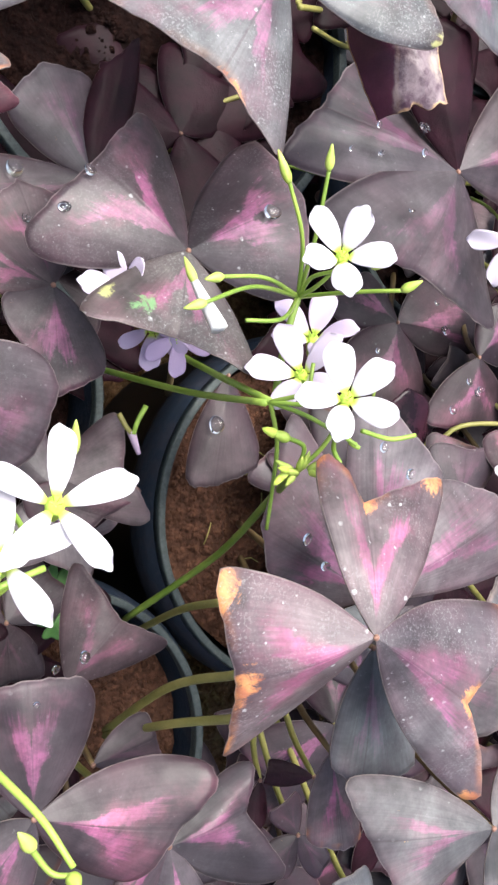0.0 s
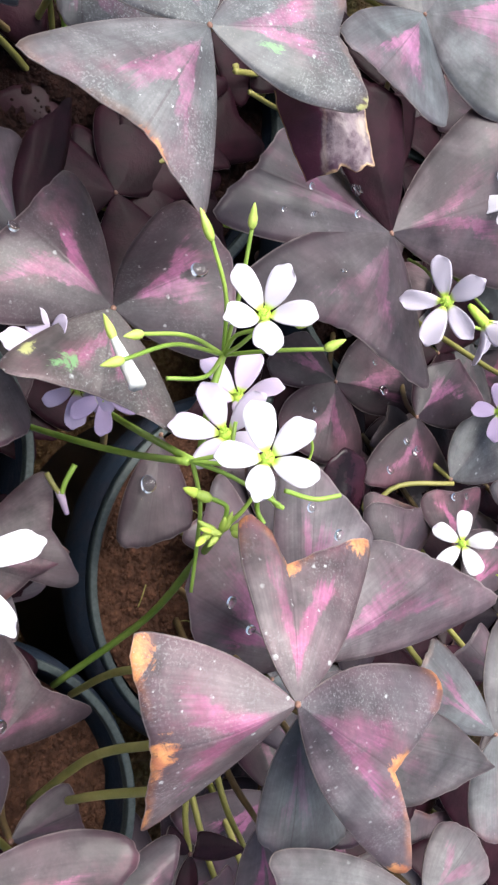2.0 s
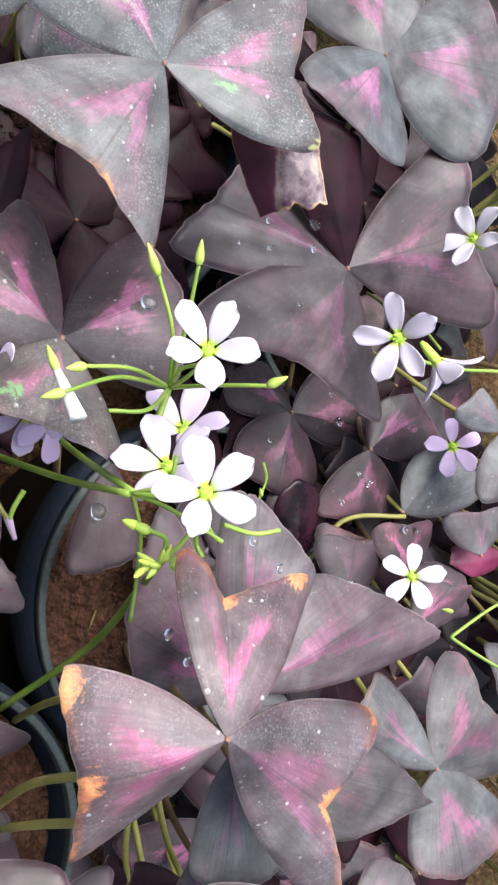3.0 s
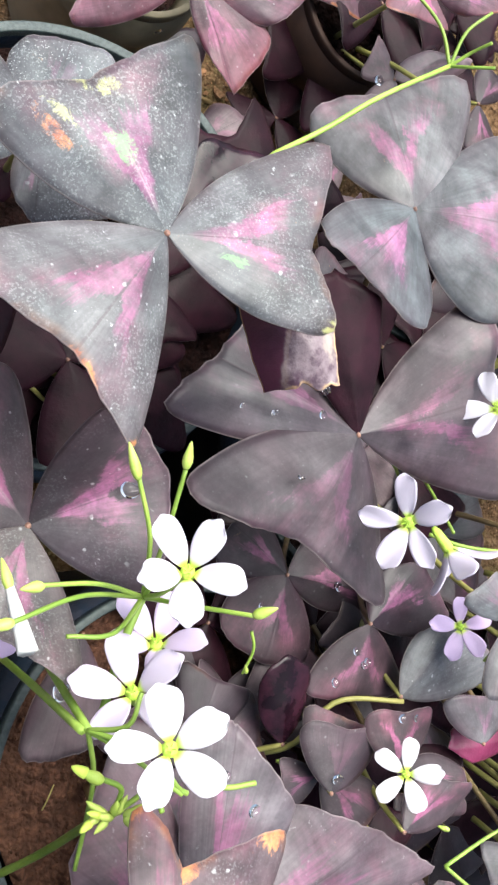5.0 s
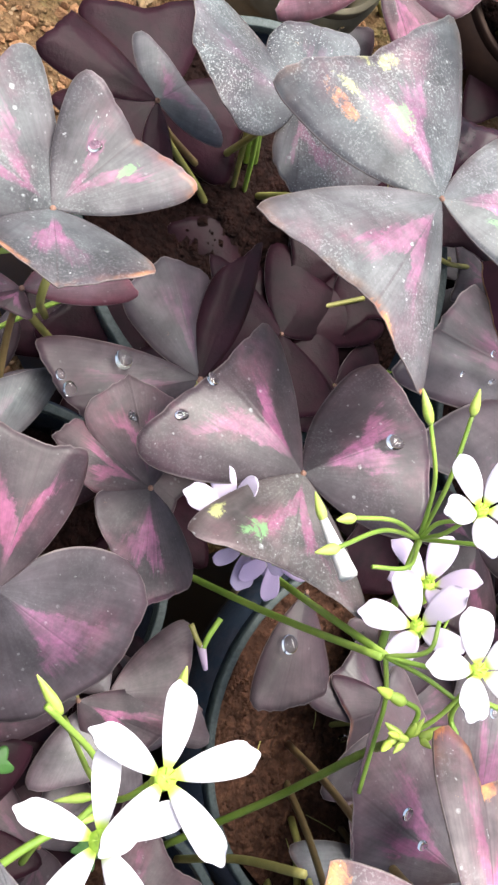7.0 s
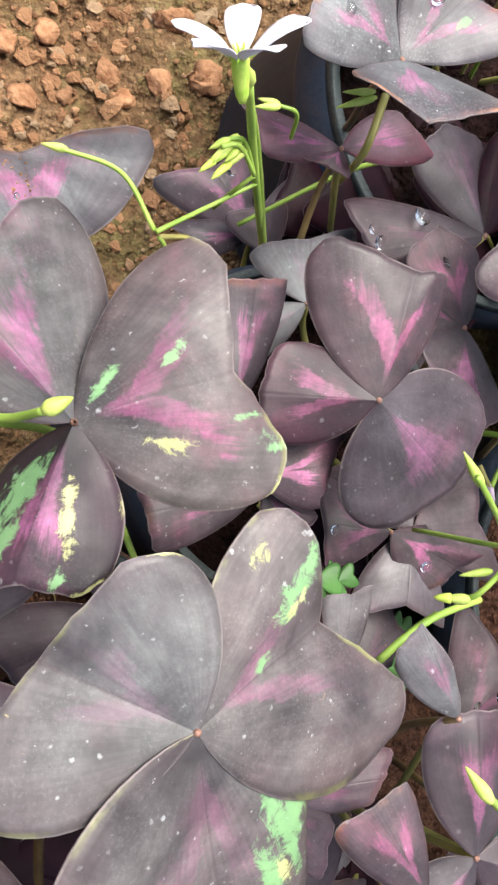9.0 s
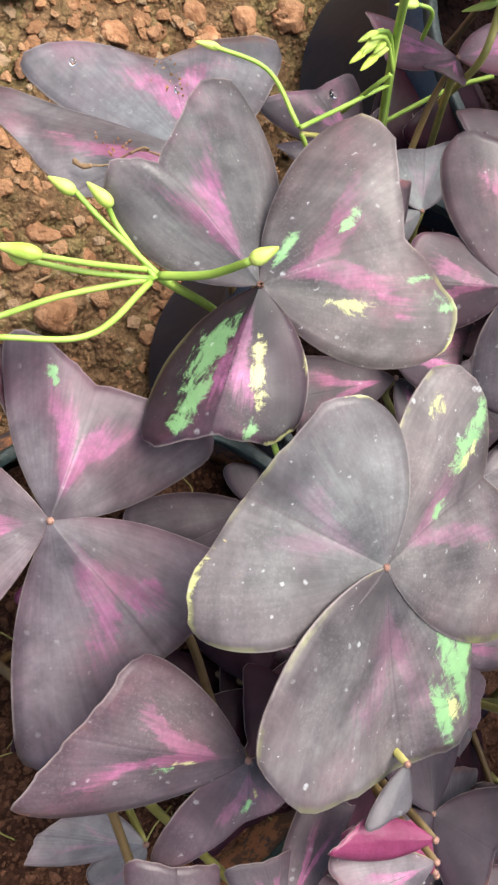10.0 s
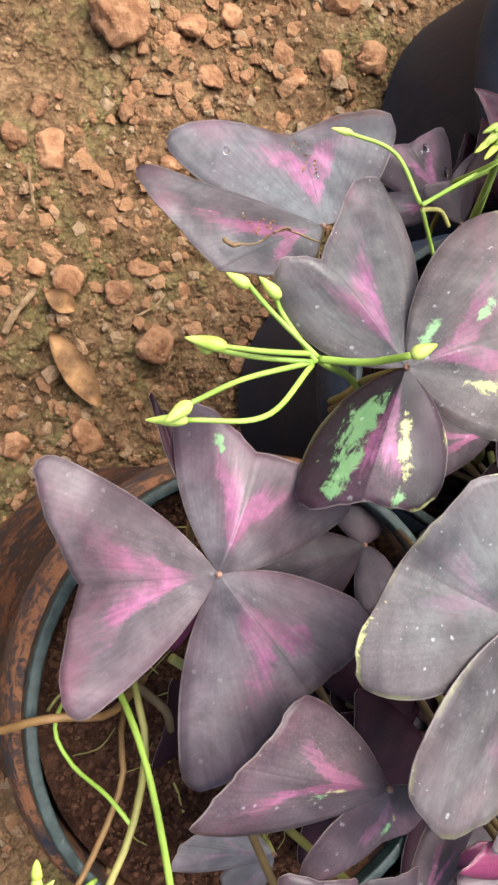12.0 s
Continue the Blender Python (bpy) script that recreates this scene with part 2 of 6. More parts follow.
def pot_material(name, dirt):
    m = Nodes(name)
    co = m.place()
    f = m.noise(co, 420.0, 4.0, 0.65)
    n = m.math('ADD', m.noise(co, 75.0, 7.0, 0.8), m.math('MULTIPLY', m.math('SUBTRACT', f, 0.5), 0.2))
    col = m.mix(f, (0.012, 0.02, 0.034), (0.027, 0.04, 0.062))
    thin = m.math('MULTIPLY', m.ramp(m.noise(co, 90.0, 7.0, 0.8), 0.34, 0.56), 0.85 * dirt)
    col = m.mix(thin, col, (0.12, 0.066, 0.04))
    crust = m.math('MULTIPLY', m.ramp(n, 0.5, 0.55), dirt)
    col = m.mix(crust, col, m.mix(m.noise(co, 150.0, 4.0), (0.2, 0.07, 0.03), (0.3, 0.15, 0.08)))
    m.bump(m.math('ADD', m.math('MULTIPLY', f, 0.4), m.math('MULTIPLY', crust, f)), 0.5, 0.0015)
    return m.done(col, m.math('ADD', 0.5, m.math('MULTIPLY', m.math('MAXIMUM', crust, thin), 0.4)), 0.18)


def petal_material():
    m = Nodes("petal")
    info = m.node("ShaderNodeObjectInfo")
    uv = m.node("ShaderNodeSeparateXYZ")
    m.put(uv.inputs[0], m.node("ShaderNodeUVMap").outputs[0])
    s, q = uv.outputs[0], uv.outputs[1]
    st = m.node("ShaderNodeCombineXYZ")
    m.put(st.inputs[0], m.math('MULTIPLY', s, 1.5))
    m.put(st.inputs[1], m.math('MULTIPLY', q, 12.0))
    vein = m.noise(st.outputs[0], 2.0, 3.0)
    sep = m.node("ShaderNodeSeparateColor")
    m.put(sep.inputs[0], info.outputs["Color"])
    col = m.mix(sep.outputs[0], (0.61, 0.58, 0.625), (0.5, 0.33, 0.6))
    col = m.mix(m.math('MULTIPLY', m.ramp(vein, 0.5, 0.7), 0.18), col, (0.68, 0.5, 0.72))
    col = m.mix(m.ramp(s, 0.16, 0.03), col, (0.5, 0.62, 0.1))
    m.bump(vein, 0.25, 0.0005)
    m.put(m.bsdf.inputs["Subsurface Weight"], 0.15)
    m.put(m.bsdf.inputs["Subsurface Radius"], (0.002, 0.002, 0.002))
    return m.done(col, 0.5, 0.3)


def wet_material():
    """A rotting blade, nearly black, under a film of water."""
    m = Nodes("wet_dark_blade")
    co = m.place()
    col = m.mix(m.ramp(m.noise(co, 90.0, 5.0, 0.65), 0.35, 0.65), (0.005, 0.002, 0.004), (0.03, 0.009, 0.017))
    m.bump(m.noise(co, 120.0, 2.0, 0.5), 0.35, 0.001)
    return m.done(col, 0.24, 0.22)


def withered_material():
    """Mottled mauve-grey blade, its rolled-over side maroon, its rim dried to tan."""
    m = Nodes("withered_blade")
    uv = m.node("ShaderNodeSeparateXYZ")
    m.put(uv.inputs[0], m.node("ShaderNodeUVMap").outputs[0])
    u, v = uv.outputs[0], uv.outputs[1]
    co = m.place()
    n = m.noise(co, 120.0, 5.0, 0.7)
    wob = m.math('MULTIPLY', m.math('SUBTRACT', m.noise(co, 160.0, 4.0, 0.65), 0.5), 0.22)
    face = m.mix(m.ramp(n, 0.36, 0.64), (0.06, 0.028, 0.046), (0.24, 0.185, 0.2))
    face = m.mix(m.ramp(m.noise(co, 70.0, 4.0, 0.6), 0.56, 0.66), face, (0.34, 0.28, 0.25))
    maroon = m.mix(n, (0.03, 0.008, 0.016), (0.13, 0.035, 0.07))
    roll = m.math('ADD', u, m.math('MULTIPLY', m.math('SUBTRACT', v, 0.35), 0.25))
    roll = m.math('ADD', roll, m.math('MULTIPLY', wob, 0.5))
    col = m.mix(m.ramp(roll, 0.24, 0.28), maroon, face)
    seam = m.math('MULTIPLY', m.ramp(roll, 0.25, 0.28), m.ramp(roll, 0.33, 0.29))
    edge = m.math('MAXIMUM', m.math('ADD', u, wob), m.math('ADD', v, wob))
    rim = m.math('MULTIPLY', m.ramp(edge, 0.965, 1.01), m.ramp(roll, 0.26, 0.3))
    col = m.mix(m.math('MAXIMUM', rim, m.math('MULTIPLY', seam, 0.12)), col, m.mix(n, (0.42, 0.24, 0.11), (0.66, 0.48, 0.3)))
    m.bump(n, 0.5, 0.001)
    return m.done(col, 0.42, 0.4)


MAUVE = leaf_top_material("mauve_blade", (0.044, 0.037, 0.041), (0.14, 0.121, 0.128), (0.092, 0.05, 0.064))
PLUM = leaf_top_material("plum_blade", (0.023, 0.0175, 0.021), (0.064, 0.051, 0.0575), (0.05, 0.026, 0.035))
SLATE = leaf_top_material("slate_blade", (0.04, 0.042, 0.044), (0.13, 0.134, 0.138), (0.085, 0.068, 0.076))
DRAB = leaf_top_material("drab_blade", (0.038, 0.035, 0.035), (0.118, 0.11, 0.106), (0.08, 0.056, 0.058))
# near-black blade tone; shade low in the foliage is put into its colour
INK_SHADED = leaf_top_material("shaded_ink_blade", (0.011, 0.007, 0.01), (0.036, 0.025, 0.031), (0.034, 0.012, 0.02))
CLARET = leaf_top_material("claret_blade", (0.034, 0.016, 0.022), (0.11, 0.064, 0.08), (0.1, 0.022, 0.036))
# underside colour deepened so that gaps between leaves look shaded
UNDER_SHADED = simple_material("shaded_oxalis_underside", (0.009, 0.0025, 0.0045), (0.024, 0.006, 0.0115), 90, 0.5, spec=0.14)
RIM = simple_material("blade_rim", (0.13, 0.1, 0.1), (0.27, 0.22, 0.2), 200, 0.45)
STEM = simple_material("green_stalk", (0.2, 0.32, 0.045), (0.32, 0.44, 0.08), 60, 0.42, vary=0.25)
PALE = simple_material("petiole", (0.22, 0.21, 0.055), (0.35, 0.31, 0.1), 60, 0.45, vary=0.25)
TAN = simple_material("brown_petiole", (0.16, 0.085, 0.03), (0.28, 0.16, 0.055), 60, 0.5, vary=0.2)
DEEP = simple_material("maroon_petiole", (0.11, 0.07, 0.035), (0.2, 0.14, 0.06), 60, 0.45, vary=0.3)
BUD = simple_material("bud_green", (0.3, 0.42, 0.06), (0.5, 0.58, 0.14), 120, 0.42)
HEART = simple_material("flower_heart", (0.36, 0.58, 0.05), (0.56, 0.72, 0.12), 500, 0.5)
TUBE = simple_material("white_tube", (0.66, 0.66, 0.6), (0.8, 0.78, 0.78), 120, 0.5)
VTUBE = simple_material("violet_tube", (0.34, 0.22, 0.36), (0.5, 0.38, 0.5), 120, 0.5)
PETAL = petal_material()
DRY = withered_material()
SCORCH = simple_material("scorched_edge", (0.24, 0.11, 0.05), (0.6, 0.42, 0.24), 150, 0.6)
WINE = simple_material("wine_red_blade", (0.06, 0.013, 0.028), (0.14, 0.038, 0.07), 110, 0.42, spec=0.4)
WET = wet_material()
HUB = simple_material("leaf_hub", (0.16, 0.08, 0.06), (0.32, 0.18, 0.13), 300, 0.55)
CLOVER = simple_material("clover_green", (0.05, 0.13, 0.03), (0.09, 0.22, 0.05), 90, 0.45)
SOIL = soil_material("bed_soil", (0.085, 0.047, 0.023), (0.25, 0.15, 0.078), (0.33, 0.205, 0.112), 1.0)
POTTING = soil_material("potting_soil", (0.045, 0.021, 0.014), (0.13, 0.06, 0.037), (0.16, 0.078, 0.047))
RED_SOIL = soil_material("dry_red_potting_soil", (0.022, 0.0095, 0.006), (0.075, 0.033, 0.02), (0.09, 0.042, 0.026))
# potting soil with the shade under the leaves put into its colour
SHADED_SOIL = soil_material("shaded_potting_soil", (0.009, 0.004, 0.0035), (0.025, 0.01, 0.008), (0.033, 0.014, 0.01))
CLODS = clod_material("red_clods", (0.22, 0.115, 0.06), (0.46, 0.25, 0.13), (0.33, 0.24, 0.15), (0.14, 0.07, 0.037))
CRUMBS = clod_material("soil_crumbs", (0.045, 0.02, 0.012), (0.17, 0.08, 0.046), (0.12, 0.06, 0.036), (0.03, 0.013, 0.009))
CRIMSON = simple_material("crimson_underside", (0.1, 0.012, 0.04), (0.18, 0.028, 0.078), 90, 0.4)
PEBBLE = simple_material("red_stone", (0.21, 0.095, 0.045), (0.42, 0.225, 0.12), 160, 0.88, spec=0.2, strength=0.9, dist=0.002, vary=0.3)
LITTER = simple_material("tan_litter", (0.12, 0.06, 0.025), (0.42, 0.23, 0.1), 120, 0.7, spec=0.3)
TWIG = simple_material("dry_twig", (0.14, 0.085, 0.045), (0.3, 0.2, 0.11), 200, 0.8, spec=0.2, strength=0.6)
POT = pot_material("black_plastic", 0.04)
POT_DIRTY = pot_material("soiled_black_plastic", 1.0)
POT_BROWN = simple_material("brown_clay", (0.03, 0.014, 0.009), (0.065, 0.03, 0.018), 40, 0.75)
POT_LIP = simple_material("worn_plastic_lip", (0.035, 0.046, 0.046), (0.07, 0.085, 0.082), 700, 0.4)
TEAL_LIP = simple_material("weathered_plastic_lip", (0.012, 0.023, 0.021), (0.038, 0.056, 0.052), 260, 0.36)
OLIVE = simple_material("dusty_olive_plastic", (0.15, 0.125, 0.08), (0.25, 0.21, 0.14), 45, 0.7, spec=0.25)
WATER = Nodes("water")
WATER.bsdf.inputs["Transmission Weight"].default_value = 1.0
WATER.bsdf.inputs["IOR"].default_value = 1.33
WATER = WATER.done((1, 1, 1), 0.02)


# ---------- helpers that build ----------
def mesh_from(name, verts, faces, uvs=None, mats=(), slots=None, smooth=True):
    me = bpy.data.meshes.new(name)
    me.from_pydata(verts, [], faces)
    for m in mats:
        me.materials.append(m)
    if uvs is not None:
        lay = me.uv_layers.new(name="UVMap")
        idx = np.empty(len(me.loops), dtype=np.int32)
        me.loops.foreach_get("vertex_index", idx)
        lay.data.foreach_set("uv", np.asarray(uvs, dtype=np.float32)[idx].ravel())
    if slots is not None:
        me.polygons.foreach_set("material_index", np.asarray(slots, dtype=np.int32))
    me.polygons.foreach_set("use_smooth", np.full(len(me.polygons), smooth, dtype=bool))
    me.update()
    return me


def part(name, me, parent=None, label="", at=None):
    ob = new(name, me)
    if at is not None:
        ob.matrix_basis = at
    ob.parent = parent
    if label:
        tagged(ob, label)
    return ob


def empty(name, label, category, group="", place=(0, 0, 0)):
    ob = new(name)
    ob.empty_display_size = 0.01
    ob.location = place
    return tagged(ob, label, category, group)


def smooth_line(pts, n):
    """Catmull-Rom through pts, n points in all."""
    p = [Vector(a) for a in pts]
    p = [2 * p[0] - p[1]] + p + [2 * p[-1] - p[-2]]
    k = len(p) - 3
    out = []
    for i in range(n):
        u = i / (n - 1) * k
        j = min(int(u), k - 1)
        f = u - j
        a, b, c, d = p[j:j + 4]
        out.append(0.5 * ((2 * b) + (c - a) * f + (2 * a - 5 * b + 4 * c - d) * f * f + (3 * b - a - 3 * c + d) * f ** 3))
    return out


def tube(line, radii, mat, sides=7, caps=True):
    """A round stalk along a line; radii at each point."""
    verts, faces = [], []
    up = Vector((0.31, 0.17, 0.93)).normalized()
    for i, c in enumerate(line):
        t = (line[min(i + 1, len(line) - 1)] - line[max(i - 1, 0)]).normalized()
        a = t.cross(up)
        a = a.normalized() if a.length > 1e-4 else t.orthogonal().normalized()
        b = t.cross(a)
        for k in range(sides):
            w = 2 * math.pi * k / sides
            verts.append(c + (a * math.cos(w) + b * math.sin(w)) * radii[i])
    for i in range(len(line) - 1):
        for k in range(sides):
            l = (k + 1) % sides
            faces.append((i * sides + k, i * sides + l, (i + 1) * sides + l, (i + 1) * sides + k))
    if caps:
        faces.append(tuple(range(sides - 1, -1, -1)))
        e = (len(line) - 1) * sides
        faces.append(tuple(range(e, e + sides)))
    return mesh_from("stalk", [tuple(v) for v in verts], faces, mats=(mat,))


PLANTS = {}
MIXED, POINTED, ROUND, FAN, LOBED = (0.09, 0.05, 0.24), (0.08, 0.03, 0.15), (0.12, 0.09, 0.36), (0.14, 0.12, 0.4), (0.07, 0.1, 0.13)
MAROON_SHADED, BRIGHT, SOAKED = (UNDER_SHADED, UNDER_SHADED, RIM), (CRIMSON, UNDER_SHADED, RIM), (WET, WET, WET)
SEED = [10]


def leaflet_mesh(left, notch, right, seed, mats, form=MIXED, ridge=0.06, ragged=0.0, curl=0.0, thick=0.00035, ns=16, nq=25, patches=()):
    """One two-lobed blade between the hub (the origin), its two lobe corners and the notch between them,
    creased along its midrib, with a top, an underside and a rim. form: swell of the sides, swell of the outer margin, rounding of the lobes."""
    rng = random.Random(seed)
    swell, bow, cut = form
    axis_n = right.cross(notch).normalized() + notch.cross(left).normalized()
    axis_n.normalize()
    if axis_n.z < 0:
        axis_n = -axis_n
    ph = [rng.uniform(0, 6.28) for _ in range(4)]
    off = Vector((rng.uniform(0, 50), rng.uniform(0, 50), 0))
    sides = []
    for tip, sign in ((left, -1), (right, 1)):
        out = tip - notch * (tip.dot(notch) / max(1e-9, notch.dot(notch)))
        out = (out - tip * (out.dot(tip) / tip.dot(tip))).normalized()
        far = (tip - notch)
        beyond = tip + notch
        beyond = (beyond - far * (beyond.dot(far) / max(1e-9, far.dot(far)))).normalized()
        b1, b2 = swell * rng.uniform(.75, 1.25) * tip.length, bow * rng.uniform(.75, 1.25) * far.length

        def edge(s, tip=tip, out=out, b1=b1):
            return tip * s + out * (b1 * math.sin(math.pi * s ** 0.85))

        def margin(u, tip=tip, far=far, beyond=beyond, b2=b2):
            return tip - far * u + beyond * (b2 * math.sin(math.pi * u ** 0.6))

        p0, p2 = edge(1 - cut), margin(cut)

        def corner(k, p0=p0, p1=tip, p2=p2):
            return p0 * (1 - k) ** 2 + p1 * (2 * k * (1 - k)) + p2 * k * k

        def edge_line(s, edge=edge, corner=corner):
            return edge(s) if s < 1 - cut else corner(0.5 * (s - 1 + cut) / cut)

        def margin_line(u, margin=margin, corner=corner):
            return margin(u) if u > cut else corner(1 - 0.5 * (cut - u) / cut)

        sides.append((edge_line, margin_line))
    wide = (left - right).length
    size = max(left.length, right.length)
    top, uvs = [], []
    for i in range(ns + 1):
        s = i / ns
        for j in range(nq):
            q = 2 * j / (nq - 1) - 1
            a = abs(q)
            edge_line, margin_line = sides[0 if q < 0 else 1]
            end = margin_line(1 - a)
            end = end * (1 + 0.006 * math.sin(17 * q + ph[0]) + 0.004 * math.sin(41 * q + ph[1]))
            if ragged and i == ns:
                end = end * (1 - ragged * 0.2 * abs(math.sin(9 * q + ph[2]) * math.sin(23 * q + ph[3])))
            p = end * s + (edge_line(s) - margin_line(0) * s) * a ** 3
            h = wide * ridge * (0.3 * s + 1.3 * math.sin(math.pi * s)) * (0.45 - math.sqrt(a * a + 0.002)) + 0.02 * wide * s * math.sin(math.pi * a)
            h += size * s * (0.022 * noise.noise(Vector((2.2 * s, 1.9 * q, 0)) + off) + 0.012 * a * noise.noise(Vector((4 * s, 5 * q, 7)) + off))
            h -= 0.05 * size * a ** 6 * s
            h += curl * wide * 0.5 * a * a * s
            top.append(p + axis_n * h)
            uvs.append((s, q))
    n = len(top)
    under = [p - axis_n * thick for p in top]
    faces, slots = [], []
    for i in range(ns):
        for j in range(nq - 1):
            a, b = i * nq + j, i * nq + j + 1
            c, d = b + nq, a + nq
            faces += [(a, d, c, b), (a + n, b + n, c + n, d + n)]
            slots += [0, 1]
    ring = [i * nq for i in range(ns + 1)] + [ns * nq + j for j in range(1, nq)] + [i * nq + nq - 1 for i in range(ns - 1, -1, -1)]
    for a, b in zip(ring, ring[1:]):
        faces.append((a, a + n, b + n, b))
        slots.append(2)
    if (top[nq * ns] - top[nq * ns - nq]).cross(top[nq * ns + 1] - top[nq * ns]).dot(axis_n) < 0:
        faces = [f[::-1] for f in faces]
    me = mesh_from("leaflet", [tuple(v) for v in top + under], faces, uvs + uvs, mats, slots)
    for kind in sorted({p[0] for p in patches}):
        at = me.attributes.new(kind + "_patch", 'FLOAT', 'POINT')
        weight = [max(1 - math.hypot((s - c) / rs, (q - d) / rq) for k, c, d, rs, rq in patches if k == kind) for s, q in uvs]
        at.data.foreach_set("value", [max(0.0, w) for w in weight + weight])
    return me


def corners_of(blade):
    """Lobe corners and notch of a blade. Either three times heading, reach and rise (degrees, mm, mm)
    or heading, rise, bank, length, half width, skew, fold, notch for a blade of regular shape."""
    if len(blade) == 3:
        return [Vector((r * 0.001 * math.cos(radians(az)), r * 0.001 * math.sin(radians(az)), up * 0.001)) for az, r, up in blade], 0.055
    az, el, bank, length, half, skew, fold, dent = blade
    m = pose(0, 0, 0, 0, 0, az) @ pose(0, 0, 0, 0, -el, 0) @ pose(0, 0, 0, bank, 0, 0)
    drop = -0.5 * half * math.tan(radians(fold))
    pts = [(length * (0.97 + skew), half * 1.08, drop), (length * (1.0 - dent), 0, 0), (length * (0.97 - skew), -half * 1.08, drop)]
    return [m @ Vector(p) for p in pts], 0.02


def leaf(plant, hub, look_of, blades, stalk=None, mats=None, label="", tone=None, curl=0.0, ragged=0.0, form=MIXED, patches=(), fold=1.0):
    """A trifoliate leaf: its petiole is the leaf's mesh, the blades are its parts.
    blades: as corners_of() takes them; patches: blade, kind, place along and across the blade, size along and across;
    form, tone: one for all blades or a list of one for each; fold: how sharply the blades are creased, below 0 for a valley."""
    SEED[0] += 1
    rng = random.Random(SEED[0])
    root, base = PLANTS[plant]
    h = Vector(hub)
    foot = Vector(base) + Vector((rng.uniform(-.022, .022), rng.uniform(-.022, .022), 0))
    away = Vector((foot.x - h.x, foot.y - h.y, 0))
    if away.length > 0.05:
        foot -= away * (1 - 0.05 / away.length)
    foot.z = min(foot.z, h.z - 0.05)
    if stalk is None:
        rise = h.z - foot.z
        near, deep = h.lerp(foot, 0.2), h.lerp(foot, 0.68)
        near.z, deep.z = h.z - 0.27 * rise, h.z - 0.68 * rise
        pts = [h, near, deep, foot]
    else:
        pts = [h] + [Vector(p) for p in stalk]
    line = smooth_line(pts, 14)
    rad = [0.0009 + 0.0005 * i / 13 for i in range(14)]
    rad[0] = 0.0007
    me = tube([p - h for p in line], rad, PALE if rng.random() < .6 else DEEP)
    tone = tone or rng.choice((MAUVE, PLUM, INK_SHADED, PLUM, SLATE))
    ob = part("leaf", me, root, label, at=Matrix.Translation(h - root.location))
    hubme = tube([Vector((0, 0, -0.0006)), Vector((0, 0, 0.0003)), Vector((0, 0, 0.0007))], [0.0006, 0.0008, 0.0003], HUB, 8)
    part("hub", hubme, ob)
    for k, blade in enumerate(blades):
        SEED[0] += 1
        (left, dent, right), ridge = corners_of(blade)
        fine = {} if len(blade) == 3 else {"ns": 12, "nq": 17}
        b = part("leaflet", leaflet_mesh(left, dent, right, SEED[0], mats or (tone[k] if isinstance(tone, list) else tone, UNDER_SHADED, RIM), form[k] if isinstance(form, list) else form, ridge * fold, ragged, curl, patches=[p[1:] for p in patches if p[0] == k], **fine), ob)
        b.color = look_of[k] if isinstance(look_of, list) else look_of
    return ob


def withered_leaf(plant, corners, maroon, seed, sag=0.004):
    """A dying blade hanging limp: its dark underside rolled over along one edge, the face scorched at the ragged rim.
    corners: start of the rolled edge, start of the far edge, end of the far edge, end of the rolled edge."""
    rng = random.Random(seed)
    root = PLANTS[plant][0]
    a, b, c, d = (Vector(p) for p in corners)
    side = (b - a).length
    nu, nv = 44, 40
    off = Vector((seed, 2 * seed, 0))
    verts, faces, slots, uvs = [], [], [], []
    for j in range(nv + 1):
        v = j / nv
        for i in range(nu + 1):
            u = i / nu
            w = v * (1 + (0.07 * noise.noise(Vector((u * 4, 0, 0)) + off) + 0.012 * noise.noise(Vector((u * 13, 0, 3)) + off)) * v)
            p = a.lerp(b, u).lerp(d.lerp(c, u), w)
            p = p + (a - b) * (0.08 * math.sin(math.pi * v) * (1 - u))
            roll = max(0.0, 1 - u / max(maroon, 0.15))
            lift = sag * math.sin(math.pi * min(1, u * 0.9 + 0.1)) * (0.5 + 0.8 * math.sin(math.pi * v))
            lift += side * (0.06 * noise.noise(Vector((u * 3, v * 3, 0)) + off) + 0.018 * noise.noise(Vector((u * 9, v * 9, 5)) + off))
            p = p + Vector((0, 0, lift - side * 0.32 * roll * roll))
            verts.append(p - a)
            uvs.append((u, v))
    n = len(verts)
    verts += [p - Vector((0, 0, 0.0005)) for p in verts]
    for j in range(nv):
        for i in range(nu):
            k = j * (nu + 1) + i
            faces += [(k, k + nu + 1, k + nu + 2, k + 1), (k + n, k + n + 1, k + n + nu + 2, k + n + nu + 1)]
            slots += [0, 1]
    ring = [j * (nu + 1) for j in range(nv + 1)] + [nv * (nu + 1) + i for i in range(1, nu + 1)] + [j * (nu + 1) + nu for j in range(nv - 1, -1, -1)]
    for p, q in zip(ring, ring[1:]):
        faces.append((p, p + n, q + n, q))
        slots.append(2)
    me = mesh_from("withered", [tuple(p) for p in verts], faces, uvs=uvs + uvs, mats=(DRY, WINE, SCORCH), slots=slots)
    return part("withered_leaf", me, root, "withered maroon leaf with a scorched tan rim", at=Matrix.Translation(a - root.location))


def stalk(plant, pts, r0, r1=None, mat=None, name="flower_stalk", n=18):
    root = PLANTS[plant][0]
    r1 = r0 if r1 is None else r1
    o = Vector(pts[0])
    line = [p - o for p in smooth_line(pts, n)]
    me = tube(line, [r0 + (r1 - r0) * i / (n - 1) for i in range(n)], mat or STEM)
    return part(name, me, root, at=Matrix.Translation(o - root.location))


